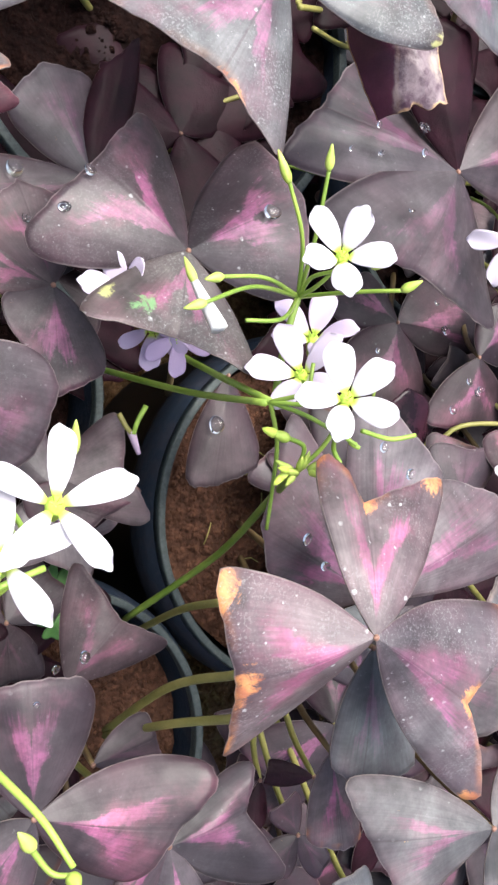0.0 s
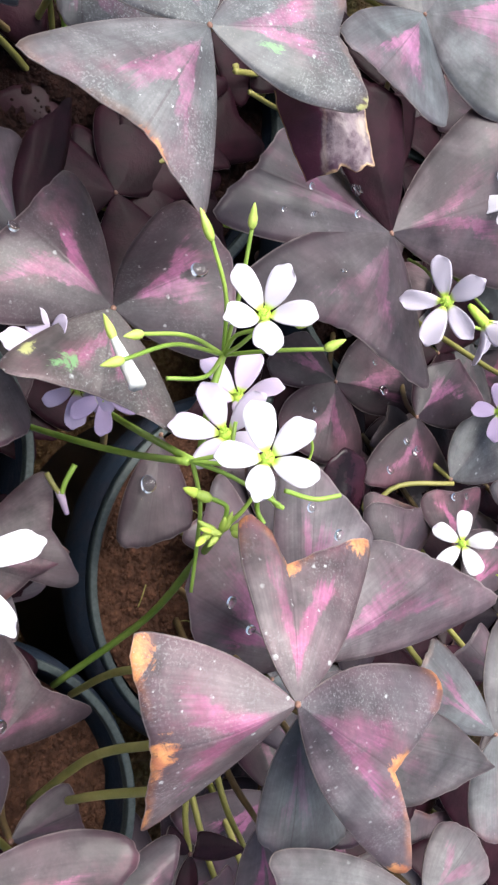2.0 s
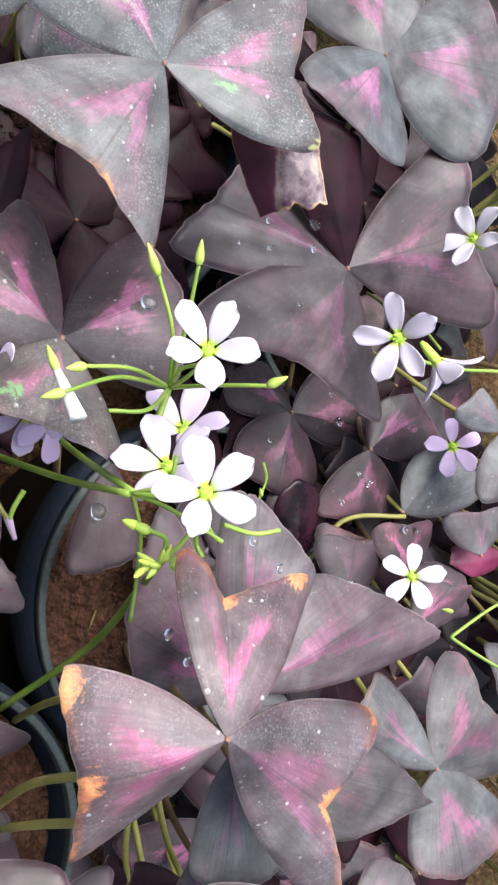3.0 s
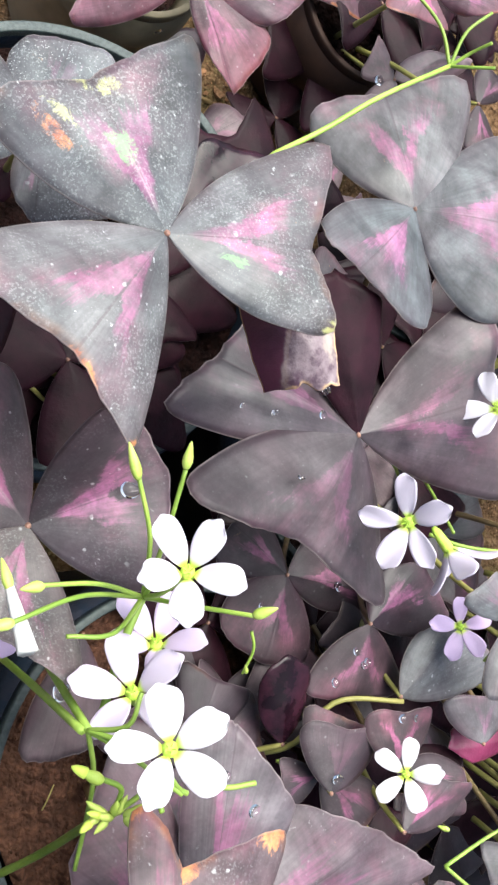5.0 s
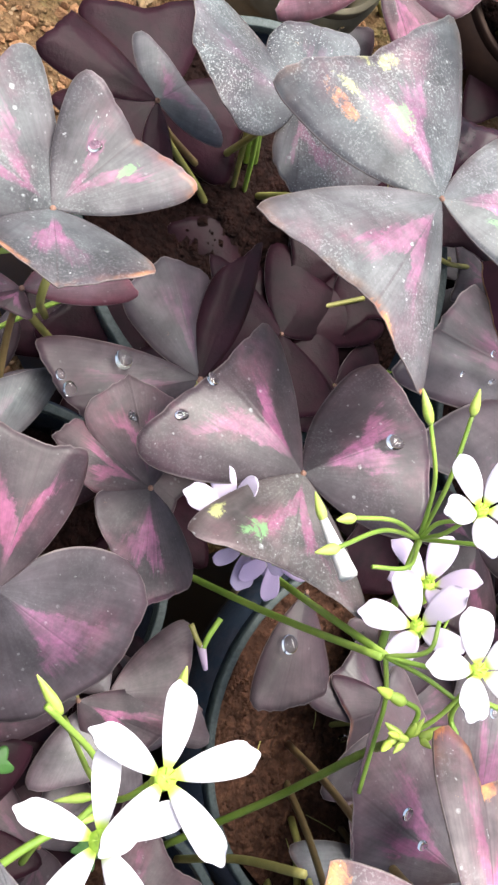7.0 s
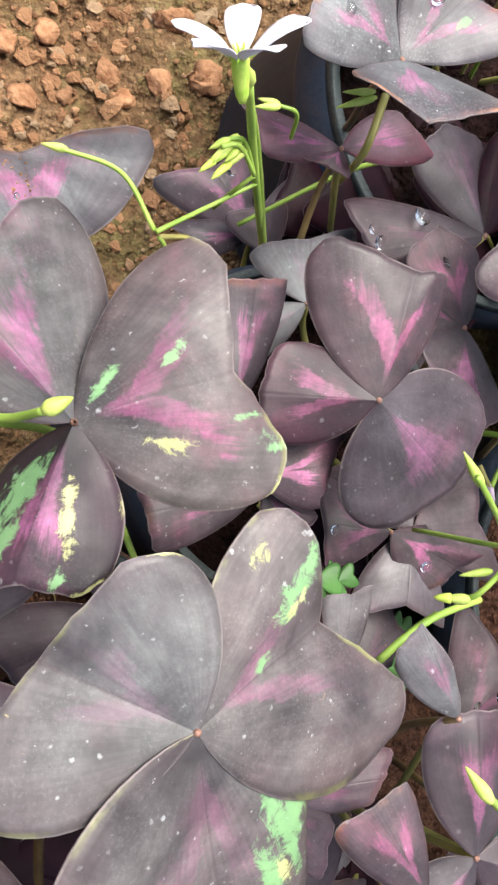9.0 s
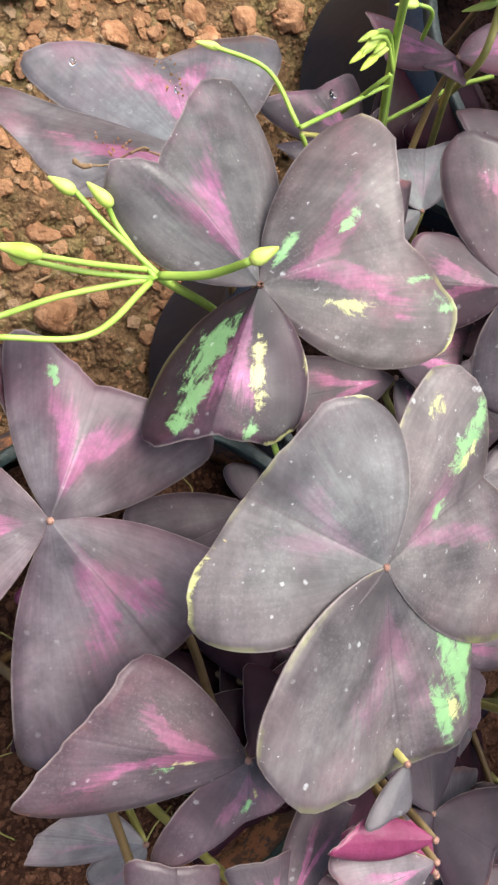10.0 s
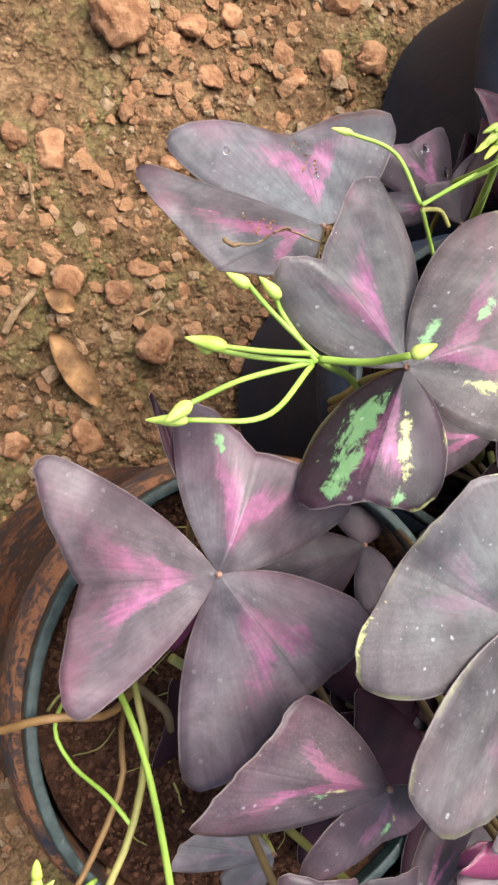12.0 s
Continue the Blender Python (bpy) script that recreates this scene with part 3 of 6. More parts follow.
def petal_mesh(r, seed, slim=1.0):
    rng = random.Random(seed)
    ph = rng.uniform(0, 6.28)
    ns, nq = 16, 11
    top, uvs, faces = [], [], []
    wide = rng.uniform(0.2, 0.25) * slim
    for i in range(ns + 1):
        s = i / ns
        w = r * (0.055 + wide * (1 - (1 - min(1, s * 1.32)) ** 2.4))
        if s > 0.72:
            w *= math.sqrt(max(0.0, 1 - ((s - 0.72) / 0.28) ** 2.6 * 0.8))
        for j in range(nq):
            q = 2 * j / (nq - 1) - 1
            x = r * s * (1 - 0.05 * q * q * s + 0.03 * math.sin(2.2 * q + ph) * s ** 4)
            z = r * (0.28 * s - 0.3 * s * s + 0.05 * q * q * s + 0.018 * math.sin(4 * s + 2.5 * q + ph))
            top.append((x + 0.0006, w * q, z))
            uvs.append((s, q))
    n = len(top)
    under = [(x, y, z - 0.00022) for x, y, z in top]
    for i in range(ns):
        for j in range(nq - 1):
            a, b = i * nq + j, i * nq + j + 1
            faces += [(a, a + nq, b + nq, b), (a + n, b + n, b + nq + n, a + nq + n)]
    ring = [i * nq for i in range(ns + 1)] + [ns * nq + j for j in range(1, nq)] + [i * nq + nq - 1 for i in range(ns - 1, -1, -1)]
    for a, b in zip(ring, ring[1:]):
        faces.append((a, a + n, b + n, b))
    return mesh_from("petal", top + under, faces, uvs + uvs, (PETAL,))


def turn_to(n, spin):
    """The turn that takes z to n, with x at spin degrees from the world's x."""
    n = Vector(n).normalized()
    e = Vector((1, 0, 0))
    e = (e - n * n.dot(e)).normalized()
    f = n.cross(e)
    a = radians(spin)
    x = e * math.cos(a) + f * math.sin(a)
    y = n.cross(x)
    return Matrix((x, y, n)).transposed().to_4x4()


def flower(plant, place, n, r, spin, violet=0.0, cup=0.0, slim=1.0):
    """Five petals round a green-yellow heart on a short green cup."""
    root = PLANTS[plant][0]
    SEED[0] += 1
    rng = random.Random(SEED[0])
    at = Matrix.Translation(Vector(place) - root.location) @ turn_to(n, spin)
    line = [Vector((0, 0, z * r)) for z in (-0.62, -0.5, -0.3, -0.1, 0.02, 0.07)]
    me = tube(line, [r * v for v in (0.05, 0.1, 0.12, 0.135, 0.135, 0.05)], HEART, 10)
    ob = part("flower", me, root, "white oxalis flower with five petals" if violet < .5 else "pale violet oxalis flower", at=at)
    for k in range(5):
        SEED[0] += 1
        tip = cup + rng.uniform(-6, 6)
        p = part("petal", petal_mesh(r * rng.uniform(0.93, 1.05), SEED[0], slim), ob,
                 at=pose(0, 0, 0, 0, 0, 72 * k + rng.uniform(-7, 7)) @ pose(r * 0.08, 0, 0, rng.uniform(-8, 8), -tip, 0))
        p.color = (violet, 0, 0, 1)
    for k in range(5):
        a = 72 * k + 30
        line = smooth_line([(0, 0, 0), (0.05 * r, 0, 0.1 * r), (0.09 * r, 0, 0.2 * r)], 4)
        part("stamen", tube(line, [0.00012, 0.00012, 0.00016, 0.00024], HEART, 5), ob, at=pose(0, 0, 0, 0, 0, a))
    return ob


def bud(plant, base, tip, r, mat=None, tip_mat=None, label=""):
    root = PLANTS[plant][0]
    o = Vector(base)
    d = Vector(tip) - o
    prof = ((0, .45), (.1, .8), (.25, 1), (.45, .95), (.65, .7), (.85, .42), (1, .12))
    me = tube([d * u for u, _ in prof], [r * 0.72 * v for _, v in prof], mat or BUD, 9)
    ob = part("flower_bud", me, root, label, at=Matrix.Translation(o - root.location))
    if tip_mat:
        part("petal_tip", tube([d * 0.7, d * 0.9, d * 1.15, d * 1.3], [r * .66, r * .6, r * .4, r * .08], tip_mat, 8), ob)
    return ob


def lathe(profile, sides, mats, slots):
    verts, faces, sl = [], [], []
    for r, z in profile:
        for k in range(sides):
            a = 2 * math.pi * k / sides
            verts.append((r * math.cos(a), r * math.sin(a), z))
    for i in range(len(profile) - 1):
        for k in range(sides):
            l = (k + 1) % sides
            faces.append((i * sides + k, i * sides + l, (i + 1) * sides + l, (i + 1) * sides + k))
            sl.append(slots[i])
    return mesh_from("lathe", verts, faces, mats=mats, slots=sl)


def relief(x, y):
    """The uneven surface of potting soil."""
    v = Vector((x, y, 0))
    return 0.004 * noise.noise(v * 60) + 0.0022 * noise.noise(v * 210) + 0.0012 * noise.noise(v * 520)


def pot(x, y, z, r, height, mat, label, soil_drop=0.012, collar=0.003, earth=None, lip=None, wide=0.003, grain=1400):
    """A round nursery pot: lip, collar and wall in one body, the lip ring and the earth in it as parts. z is the lip's height."""
    ob = empty("plant_pot", label, "plant pot", "pots of oxalis", (x, y, z - height))
    h = height
    b = r * 0.97
    prof = [(r - .001, h - .0035), (r + collar * .6, h - .006), (r + collar, h - .020), (r + collar - .001, h - .024), (r - .003, h - .027),
            (b + .002, .004), (b, 0), (b * .2, 0.0005), (b * .2, .002), (b - .002, .0025), (r - .0055, h - .026), (r - wide + .0008, h - .0036)]
    part("pot_body", lathe(prof, 72, (mat,), [0] * 11), ob)
    ring = [(r - wide, h - .004), (r - wide, h - .0005), (r - wide + .0002, h - .0001), (r - wide + .0005, h), (r - .0006, h + .0002), (r - .0003, h + .0001),
            (r, h - .0004), (r, h - .0046), (r - wide, h - .0045)]
    part("pot_lip", lathe(ring, 72, (lip or POT_LIP,), [0] * 8), ob, "worn grey-green lip")
    rng = random.Random(int(1000 * (x + 2 * y)) + 7)
    n, verts, faces = 26, [], []
    rr = r - .0062
    for i in range(n + 1):
        for k in range(60):
            a = 2 * math.pi * k / 60
            q = rr * (i / n) ** 0.8
            px, py = q * math.cos(a), q * math.sin(a)
            verts.append((px, py, h - soil_drop + relief(px + x, py + y)))
    for i in range(n):
        for k in range(60):
            l = (k + 1) % 60
            faces.append((i * 60 + k, (i + 1) * 60 + k, (i + 1) * 60 + l, i * 60 + l))
    part("potting_soil", mesh_from("soil", verts, faces, mats=(earth or POTTING,)), ob, "reddish brown crumbly potting soil")
    crumbs = []
    for _ in range(grain):
        a, q = rng.uniform(0, 6.283), rr * math.sqrt(rng.random()) * 0.96
        cx, cy = q * math.cos(a), q * math.sin(a)
        crumbs.append((cx, cy, h - soil_drop + relief(cx + x, cy + y), rng.uniform(.0003, .0009) * (2.0 if rng.random() < .05 else 1)))
    tagged(part("soil_crumb", clods(crumbs, rng, SHADED_SOIL if earth is SHADED_SOIL else CRUMBS), ob), kind="stuff")
    return ob


ICO = None


def clods(spots, rng, mat):
    """Many small uneven lumps in one mesh; spots: x, y, z, size."""
    global ICO
    if ICO is None:
        bm = bmesh.new()
        bmesh.ops.create_icosphere(bm, subdivisions=1, radius=1)
        ICO = (np.array([v.co[:] for v in bm.verts]), [tuple(v.index for v in f.verts) for f in bm.faces])
        bm.free()
    base, fs = ICO
    verts, faces = [], []
    for x, y, z, r in spots:
        k = len(verts)
        sc = np.array([rng.uniform(.7, 1.35), rng.uniform(.7, 1.35), rng.uniform(.5, 1.0)])
        jit = np.array([rng.uniform(.55, 1.3) for _ in range(len(base))])[:, None]
        c, s = math.cos(rng.uniform(0, 6.28)), math.sin(rng.uniform(0, 6.28))
        p = base * jit * sc * r
        p = np.stack([p[:, 0] * c - p[:, 1] * s, p[:, 0] * s + p[:, 1] * c, p[:, 2]], 1) + (x, y, z + r * .25)
        verts += [tuple(v) for v in p]
        faces += [tuple(i + k for i in f) for f in fs]
    return mesh_from("clods", verts, faces, mats=(mat,), smooth=False)


# ---------- ground ----------
def step(a, b, v):
    t = max(0.0, min(1.0, (v - a) / (b - a)))
    return t * t * (3 - 2 * t)


def ground_height(x, y):
    """Trodden red earth, nearly level, with lumps."""
    p = Vector((x, y, 0))
    near = step(1.3, 0.5, math.hypot(x, y))
    h = 0.006 * noise.noise(p * 9) + 0.004 * noise.noise(p * 40) * near + 0.0042 * noise.noise(p * 110) * near + 0.0026 * noise.noise(p * 260) * near
    return h - 0.002


def axis(fine0, fine1, stepw, far):
    v, s = [fine0], stepw
    while v[-1] < fine1:
        v.append(v[-1] + stepw)
    s = stepw
    while v[-1] < far:
        s *= 1.35
        v.append(v[-1] + s)
    s = stepw
    while v[0] > -far:
        s *= 1.35
        v.insert(0, v[0] - s)
    return v


def build_ground():
    xs, ys = axis(-0.36, 0.06, 0.0019, 60), axis(-0.2, 0.4, 0.0019, 60)
    verts = [(x, y, ground_height(x, y)) for y in ys for x in xs]
    w = len(xs)
    faces = [(j * w + i, j * w + i + 1, (j + 1) * w + i + 1, (j + 1) * w + i) for j in range(len(ys) - 1) for i in range(w - 1)]
    g = new("ground", mesh_from("ground", verts, faces, mats=(SOIL,)))
    tagged(g, "bare reddish brown earth with mossy patches", "ground", kind="structure")
    rng = random.Random(5)
    spots = []
    for _ in range(36000):
        x, y = rng.uniform(-0.36, 0.12), rng.uniform(-0.2, 0.45)
        if x > -0.05 and y < 0.1 or x > 0.05 and y < 0.22:
            continue
        if noise.noise(Vector((x, y, 3)) * 16) + rng.uniform(-.4, .4) < -0.12:
            continue
        r = 0.0004 + 0.0031 * rng.random() ** 4.0
        spots.append((x, y, ground_height(x, y), r))
    c = new("soil_clods", clods(spots, rng, CLODS))
    tagged(c, "loose crumbs and clods of red earth on the ground", "soil", kind="stuff")


build_ground()


def stone(x, y, r, seed, mat=None, squash=0.7):
    """A single lump of red earth or laterite lying on the ground."""
    rng = random.Random(seed)
    bm = bmesh.new()
    bmesh.ops.create_icosphere(bm, subdivisions=4, radius=r * 1.12)
    sx, sy = rng.uniform(.8, 1.3), rng.uniform(.75, 1.15)
    off = Vector((seed * 3.1, seed * 1.7, 0))
    cuts = [(Vector((rng.gauss(0, 1), rng.gauss(0, 1), rng.gauss(0, 1))).normalized(), rng.uniform(.62, .95)) for _ in range(11)]
    for v in bm.verts:
        u = v.co.normalized()
        k = min([1.15] + [d / max(1e-3, u.dot(n)) for n, d in cuts if u.dot(n) > 0.1])
        k *= 1 + 0.2 * noise.noise(u * 1.5 + off) + 0.1 * noise.noise(u * 5 + off) + 0.06 * noise.noise(u * 13 + off)
        v.co = Vector((v.co.x * sx, v.co.y * sy, v.co.z * squash)) * k
    me = bpy.data.meshes.new("stone")
    bm.to_mesh(me)
    bm.free()
    me.materials.append(mat or PEBBLE)
    for p in me.polygons:
        p.use_smooth = True
    ob = new("stone", me)
    ob.matrix_basis = pose(x, y, ground_height(x, y) + r * 0.3, 0, 0, rng.uniform(0, 360))
    return tagged(ob, "reddish lump of laterite lying on bare earth", "stone", "stones on the ground")


stone(-0.1812, 0.0287, 0.0047, 1)
stone(-0.2012, 0.0297, 0.0046, 2)
stone(-0.2135, 0.0806, 0.0071, 3)
stone(-0.1940, 0.1383, 0.0121, 4)
stone(-0.1646, 0.0082, 0.0075, 5)
stone(-0.1876, -0.0319, 0.0050, 6)
stone(-0.2292, 0.0817, 0.0052, 7)
stone(-0.1703, 0.0402, 0.0047, 8)
stone(-0.1524, 0.0352, 0.0033, 9)
stone(-0.1053, 0.1413, 0.0040, 10)
stone(-0.0932, 0.1500, 0.0046, 11)
stone(-0.0730, 0.1571, 0.0057, 12)
stone(-0.1143, 0.1182, 0.0038, 13)
stone(-0.2150, 0.0327, 0.0037, 14)
stone(-0.0915, 0.1785, 0.0062, 15)
stone(-0.1428, 0.1575, 0.0053, 16)
stone(-0.1601, 0.1472, 0.0052, 17)
stone(-0.1844, 0.1049, 0.0039, 18)
stone(-0.2160, -0.0386, 0.0049, 19)
stone(-0.2207, 0.0953, 0.0034, 20)
stone(-0.1640, 0.0859, 0.0034, 21)
stone(-0.1324, 0.1338, 0.0031, 22)
stone(-0.1144, 0.1508, 0.0043, 23)
stone(-0.1084, 0.1403, 0.0037, 24)
stone(-0.1687, 0.1376, 0.0044, 25)
stone(-0.0729, 0.1559, 0.0053, 26)
stone(-0.1484, 0.1284, 0.0049, 27)

# ---------- pots ----------
BLACK = "black plastic nursery pot full of reddish soil, standing on the ground"
pot(0.073, -0.047, 0.100, 0.068, 0.1, POT, BLACK)
pot(-0.034, -0.125, 0.100, 0.057, 0.1, POT, BLACK)
pot(-0.163, -0.109, 0.130, 0.068, 0.13, POT_DIRTY, "soil-stained black plastic pot with a grey-green lip", soil_drop=0.016, earth=RED_SOIL, lip=TEAL_LIP, wide=0.0034, grain=8000)
pot(-0.070, -0.004, 0.100, 0.055, 0.1, POT, BLACK, soil_drop=0.02, earth=SHADED_SOIL)
pot(0.009, 0.128, 0.100, 0.076, 0.1, POT, "dusty black plastic nursery pot with a pale worn lip", soil_drop=0.008, earth=SHADED_SOIL, wide=0.0035)
pot(0.150, 0.080, 0.090, 0.056, 0.09, POT, BLACK, earth=SHADED_SOIL)
pot(0.152, 0.292, 0.060, 0.036, 0.06, POT_BROWN, "dark brown clay pot behind the other pots", earth=SHADED_SOIL, lip=POT_BROWN)
pot(0.032, 0.268, 0.070, 0.032, 0.07, OLIVE, "small dusty olive pot behind the other pots", earth=SHADED_SOIL, lip=OLIVE)


# ---------- plants ----------
for key, base in (("mid", (0.073, -0.047, 0.088)), ("low", (-0.034, -0.125, 0.088)), ("left", (-0.163, -0.109, 0.11)), ("hpot", (-0.07, -0.012, 0.08)),
                  ("back", (-0.052, 0.002, 0.08)), ("top", (0.002, 0.145, 0.08)), ("right", (0.15, 0.08, 0.08)), ("far", (0.152, 0.292, 0.05))):
    PLANTS[key] = (empty("oxalis_plant", "purple-leaved oxalis plant with three-bladed leaves in a black pot", "potted plant", "oxalis plants", base), base)


# ---------- leaves ----------
leaf("mid", (-0.0053, -0.0620, 0.2475), (1, 0.35, 0, 0.74), [
      ((95.2, 42.2, -15.5), (77.9, 29.4, -13.5), (43.6, 50.1, -17.5)),
      ((156.3, 40.5, -3.5), (-162.8, 30.5, -10.5), (-122.4, 41.1, -29.5)),
      ((0.1, 52.4, -9.5), (-33.0, 35.5, -5.5), (-50.4, 66.1, -12.5))], tone=MAUVE, form=POINTED, patches=[(0, "scorch", 0.97, 0.02, 0.12, 0.2), (0, "scorch", 0.97, 0.8, 0.14, 0.3), (0, "scorch", 1, -0.95, 0.12, 0.2), (1, "scorch", 0.97, -0.85, 0.18, 0.3), (1, "scorch", 0.95, 0.05, 0.2, 0.3), (1, "scorch", 1, 0.7, 0.08, 0.3), (2, "scorch", 0.98, -0.95, 0.1, 0.2), (2, "scorch", 0.96, 0, 0.18, 0.26), (2, "scorch", 0.98, 0.95, 0.16, 0.2)])
leaf("mid", (-0.0242, 0.0306, 0.1900), [(0.7, 0, 0.05, 0.45), (0.7, 0, 0, 0.5), (0.6, 0, 0.1, 0.72)], [
      ((-177.4, 43.5, -8.0), (136.0, 32.0, -8.0), (94.1, 42.7, -15.0)),
      ((60.9, 41.6, -8.0), (25.7, 35.4, 6.0), (-25.3, 30.5, 12.0)),
      ((-153.5, 38.6, 7.0), (-107.2, 25.3, 10.0), (-72.0, 35.8, 22.0))], tone=[PLUM, PLUM, DRAB], patches=[(2, "green", 0.72, -0.45, 0.2, 0.26), (2, "cream", 0.7, -0.9, 0.14, 0.15)])
leaf("top", (-0.0104, 0.0976, 0.2165), [(0.95, 0.1, 0.2, 0.84), (0.65, 0.15, 0.05, 0.82), (0.75, 0.1, 0.1, 0.84)], [
      ((156.0, 49.1, -8.5), (123.5, 37.6, -5.5), (83.7, 54.0, -4.5)),
      ((-162.4, 53.2, 2.5), (-121.9, 38.0, 5.5), (-92.9, 51.0, 5.5)),
      ((42.1, 61.1, -3.5), (9.1, 39.4, -0.5), (-19.0, 46.8, 7.5))], tone=SLATE, form=POINTED, patches=[(0, "cream", 0.9, 0.1, 0.14, 0.16), (0, "cream", 0.8, -0.45, 0.16, 0.18), (0, "scorch", 0.72, -0.62, 0.2, 0.14), (0, "cream", 0.98, -0.1, 0.08, 0.1), (0, "green", 0.55, -0.05, 0.25, 0.3), (2, "green", 0.4, 0.5, 0.16, 0.2), (2, "cream", 0.98, 0.9, 0.1, 0.15), (1, "scorch", 1, 0.15, 0.08, 0.3), (1, "scorch", 1, 0.95, 0.1, 0.2)])
leaf("right", (0.0898, 0.0726, 0.1606), (0.45, 0, 0, 0.1), [
      ((52.1, 71.1, 7.4), (21.9, 57.3, 1.4), (-10.0, 76.0, -2.6)),
      ((-159.3, 67.2, 7.4), (-121.2, 41.7, 2.4), (-70.5, 56.7, 2.4)),
      ((-177.4, 67.9, -0.6), (163.5, 54.2, -4.6), (128.3, 46.9, -8.6))], tone=PLUM, form=[LOBED, (0.15, 0.08, 0.12), LOBED], fold=1.3)
leaf("right", (0.0900, 0.0723, 0.1606), (0, 0, 0, 0), [
      ((131.5, 50.8, 7.4), (116.2, 52.0, 11.4), (91.7, 40.3, 11.4))], form=POINTED, mats=MAROON_SHADED, label="small maroon leaf")
leaf("right", (0.0980, 0.1477, 0.1695), (0.7, 0, 0, 0.1), [
      ((150.2, 46.3, -9.5), (104.6, 40.2, -9.5), (64.4, 65.6, -4.5)),
      ((-157.8, 47.2, 8.5), (-131.5, 37.8, 6.5), (-70.0, 42.9, 2.5)),
      ((45.3, 63.9, -1.5), (8.4, 60.2, -1.5), (-38.0, 53.0, 0.5))], tone=SLATE, form=[MIXED, FAN, MIXED])
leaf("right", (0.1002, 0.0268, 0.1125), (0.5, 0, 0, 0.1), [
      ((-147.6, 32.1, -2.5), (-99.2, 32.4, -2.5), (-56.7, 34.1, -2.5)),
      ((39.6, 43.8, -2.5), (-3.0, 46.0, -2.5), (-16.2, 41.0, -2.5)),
      ((107.2, 19.9, -4.5), (144.4, 27.5, -4.5), (177.2, 29.2, -4.5))], tone=INK_SHADED, form=ROUND)
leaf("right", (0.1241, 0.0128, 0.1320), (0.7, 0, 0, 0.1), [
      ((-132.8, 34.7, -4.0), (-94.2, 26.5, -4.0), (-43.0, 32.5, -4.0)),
      ((76.4, 19.5, -2.0), (46.2, 33.3, -2.0), (-1.5, 41.1, -2.0))], tone=INK_SHADED)
leaf("right", (0.1345, -0.0110, 0.1390), (0.05, 0.1, 0, 0.55), [
      ((70.9, 24.5, 1.0), (48.2, 37.3, 1.0), (9.6, 50.8, -1.0))], tone=SLATE, form=MIXED)
leaf("mid", (0.0167, 0.0026, 0.1321), (0.05, 0, 0, 0.1), [
      ((-111.9, 38.8, -2.1), (-97.1, 37.0, -2.1), (-63.2, 31.9, -0.1))], tone=PLUM)
leaf("mid", (0.0237, -0.0611, 0.2060), (0.7, 0, 0, 0.2), [
      ((114.5, 57.0, -2.0), (148.2, 39.0, -4.0), (-167.8, 25.4, -8.0)),
      ((98.6, 54.2, 4.0), (89.0, 51.8, 4.0), (54.0, 36.7, 6.0)),
      ((54.9, 38.7, -1.0), (23.9, 58.1, -3.0), (6.2, 80.6, -6.0))], tone=MAUVE, form=POINTED)
leaf("mid", (0.0148, -0.0716, 0.2180), (0.35, 0, 0, 0.1), [
      ((-5.5, 47.9, -6.0), (-18.4, 73.8, -6.0), (-42.3, 45.2, -6.0)),
      ((-105.5, 32.3, -6.0), (-89.8, 37.4, -6.0), (-60.0, 40.0, -6.0)),
      ((58.7, 8.3, -5.0), (30.2, 17.6, -5.0), (8.1, 29.2, -5.0))], tone=SLATE, form=POINTED)
leaf("right", (0.0401, -0.1167, 0.2343), (0.5, 0, 0, 0.15), [
      ((156.6, 45.9, -4.3), (176.9, 35.0, -4.3), (-140.0, 28.0, -4.3)),
      ((66.7, 19.5, -2.3), (35.9, 22.8, -2.3), (-2.5, 24.5, -2.3)),
      ((-21.5, 28.6, -2.3), (-47.6, 33.4, -2.3), (-78.3, 33.6, -2.3))], tone=SLATE)
leaf("right", (0.1071, -0.0930, 0.1895), (0.8, 0.1, 0, 0.2), [
      ((81.4, 39.9, 0.5), (43.4, 28.9, -1.5), (-5.3, 48.1, -3.5)),
      ((-27.6, 44.3, -1.5), (-70.6, 38.6, -1.5), (-104.7, 31.6, -1.5)),
      ((121.7, 38.9, -3.5), (142.7, 35.7, -3.5), (159.4, 28.4, -2.5))], tone=SLATE)
leaf("low", (-0.0667, -0.1084, 0.1955), (0.9, 0, 0, 0.1), [
      ((118.3, 32.1, -2.5), (92.6, 33.1, -0.5), (57.2, 34.7, -1.5)),
      ((8.9, 50.9, 2.5), (-13.6, 38.4, 0.5), (-46.6, 31.7, -1.5)),
      ((-162.2, 15.7, -3.5), (-125.8, 21.2, -3.5), (-93.8, 26.3, -3.5))], tone=PLUM, form=ROUND, fold=1.3)
leaf("low", (-0.0296, -0.1239, 0.1900), (0.8, 0, 0, 0.1), [
      ((36.2, 32.6, -2.0), (12.9, 23.0, -0.0), (-26.8, 43.1, -2.0)),
      ((-150.0, 15.2, -4.0), (-137.2, 21.1, -4.0), (-117.4, 25.3, -4.0)),
      ((-91.7, 24.1, -2.0), (-76.4, 31.3, -2.0), (-58.5, 33.2, -2.0))], tone=PLUM)
leaf("low", (-0.0412, -0.1085, 0.1641), (0.25, 0, 0, 0), [
      (14.7, 0.0, 0.0, 0.0195, 0.0084, -0.019, 14, 0)], tone=PLUM)
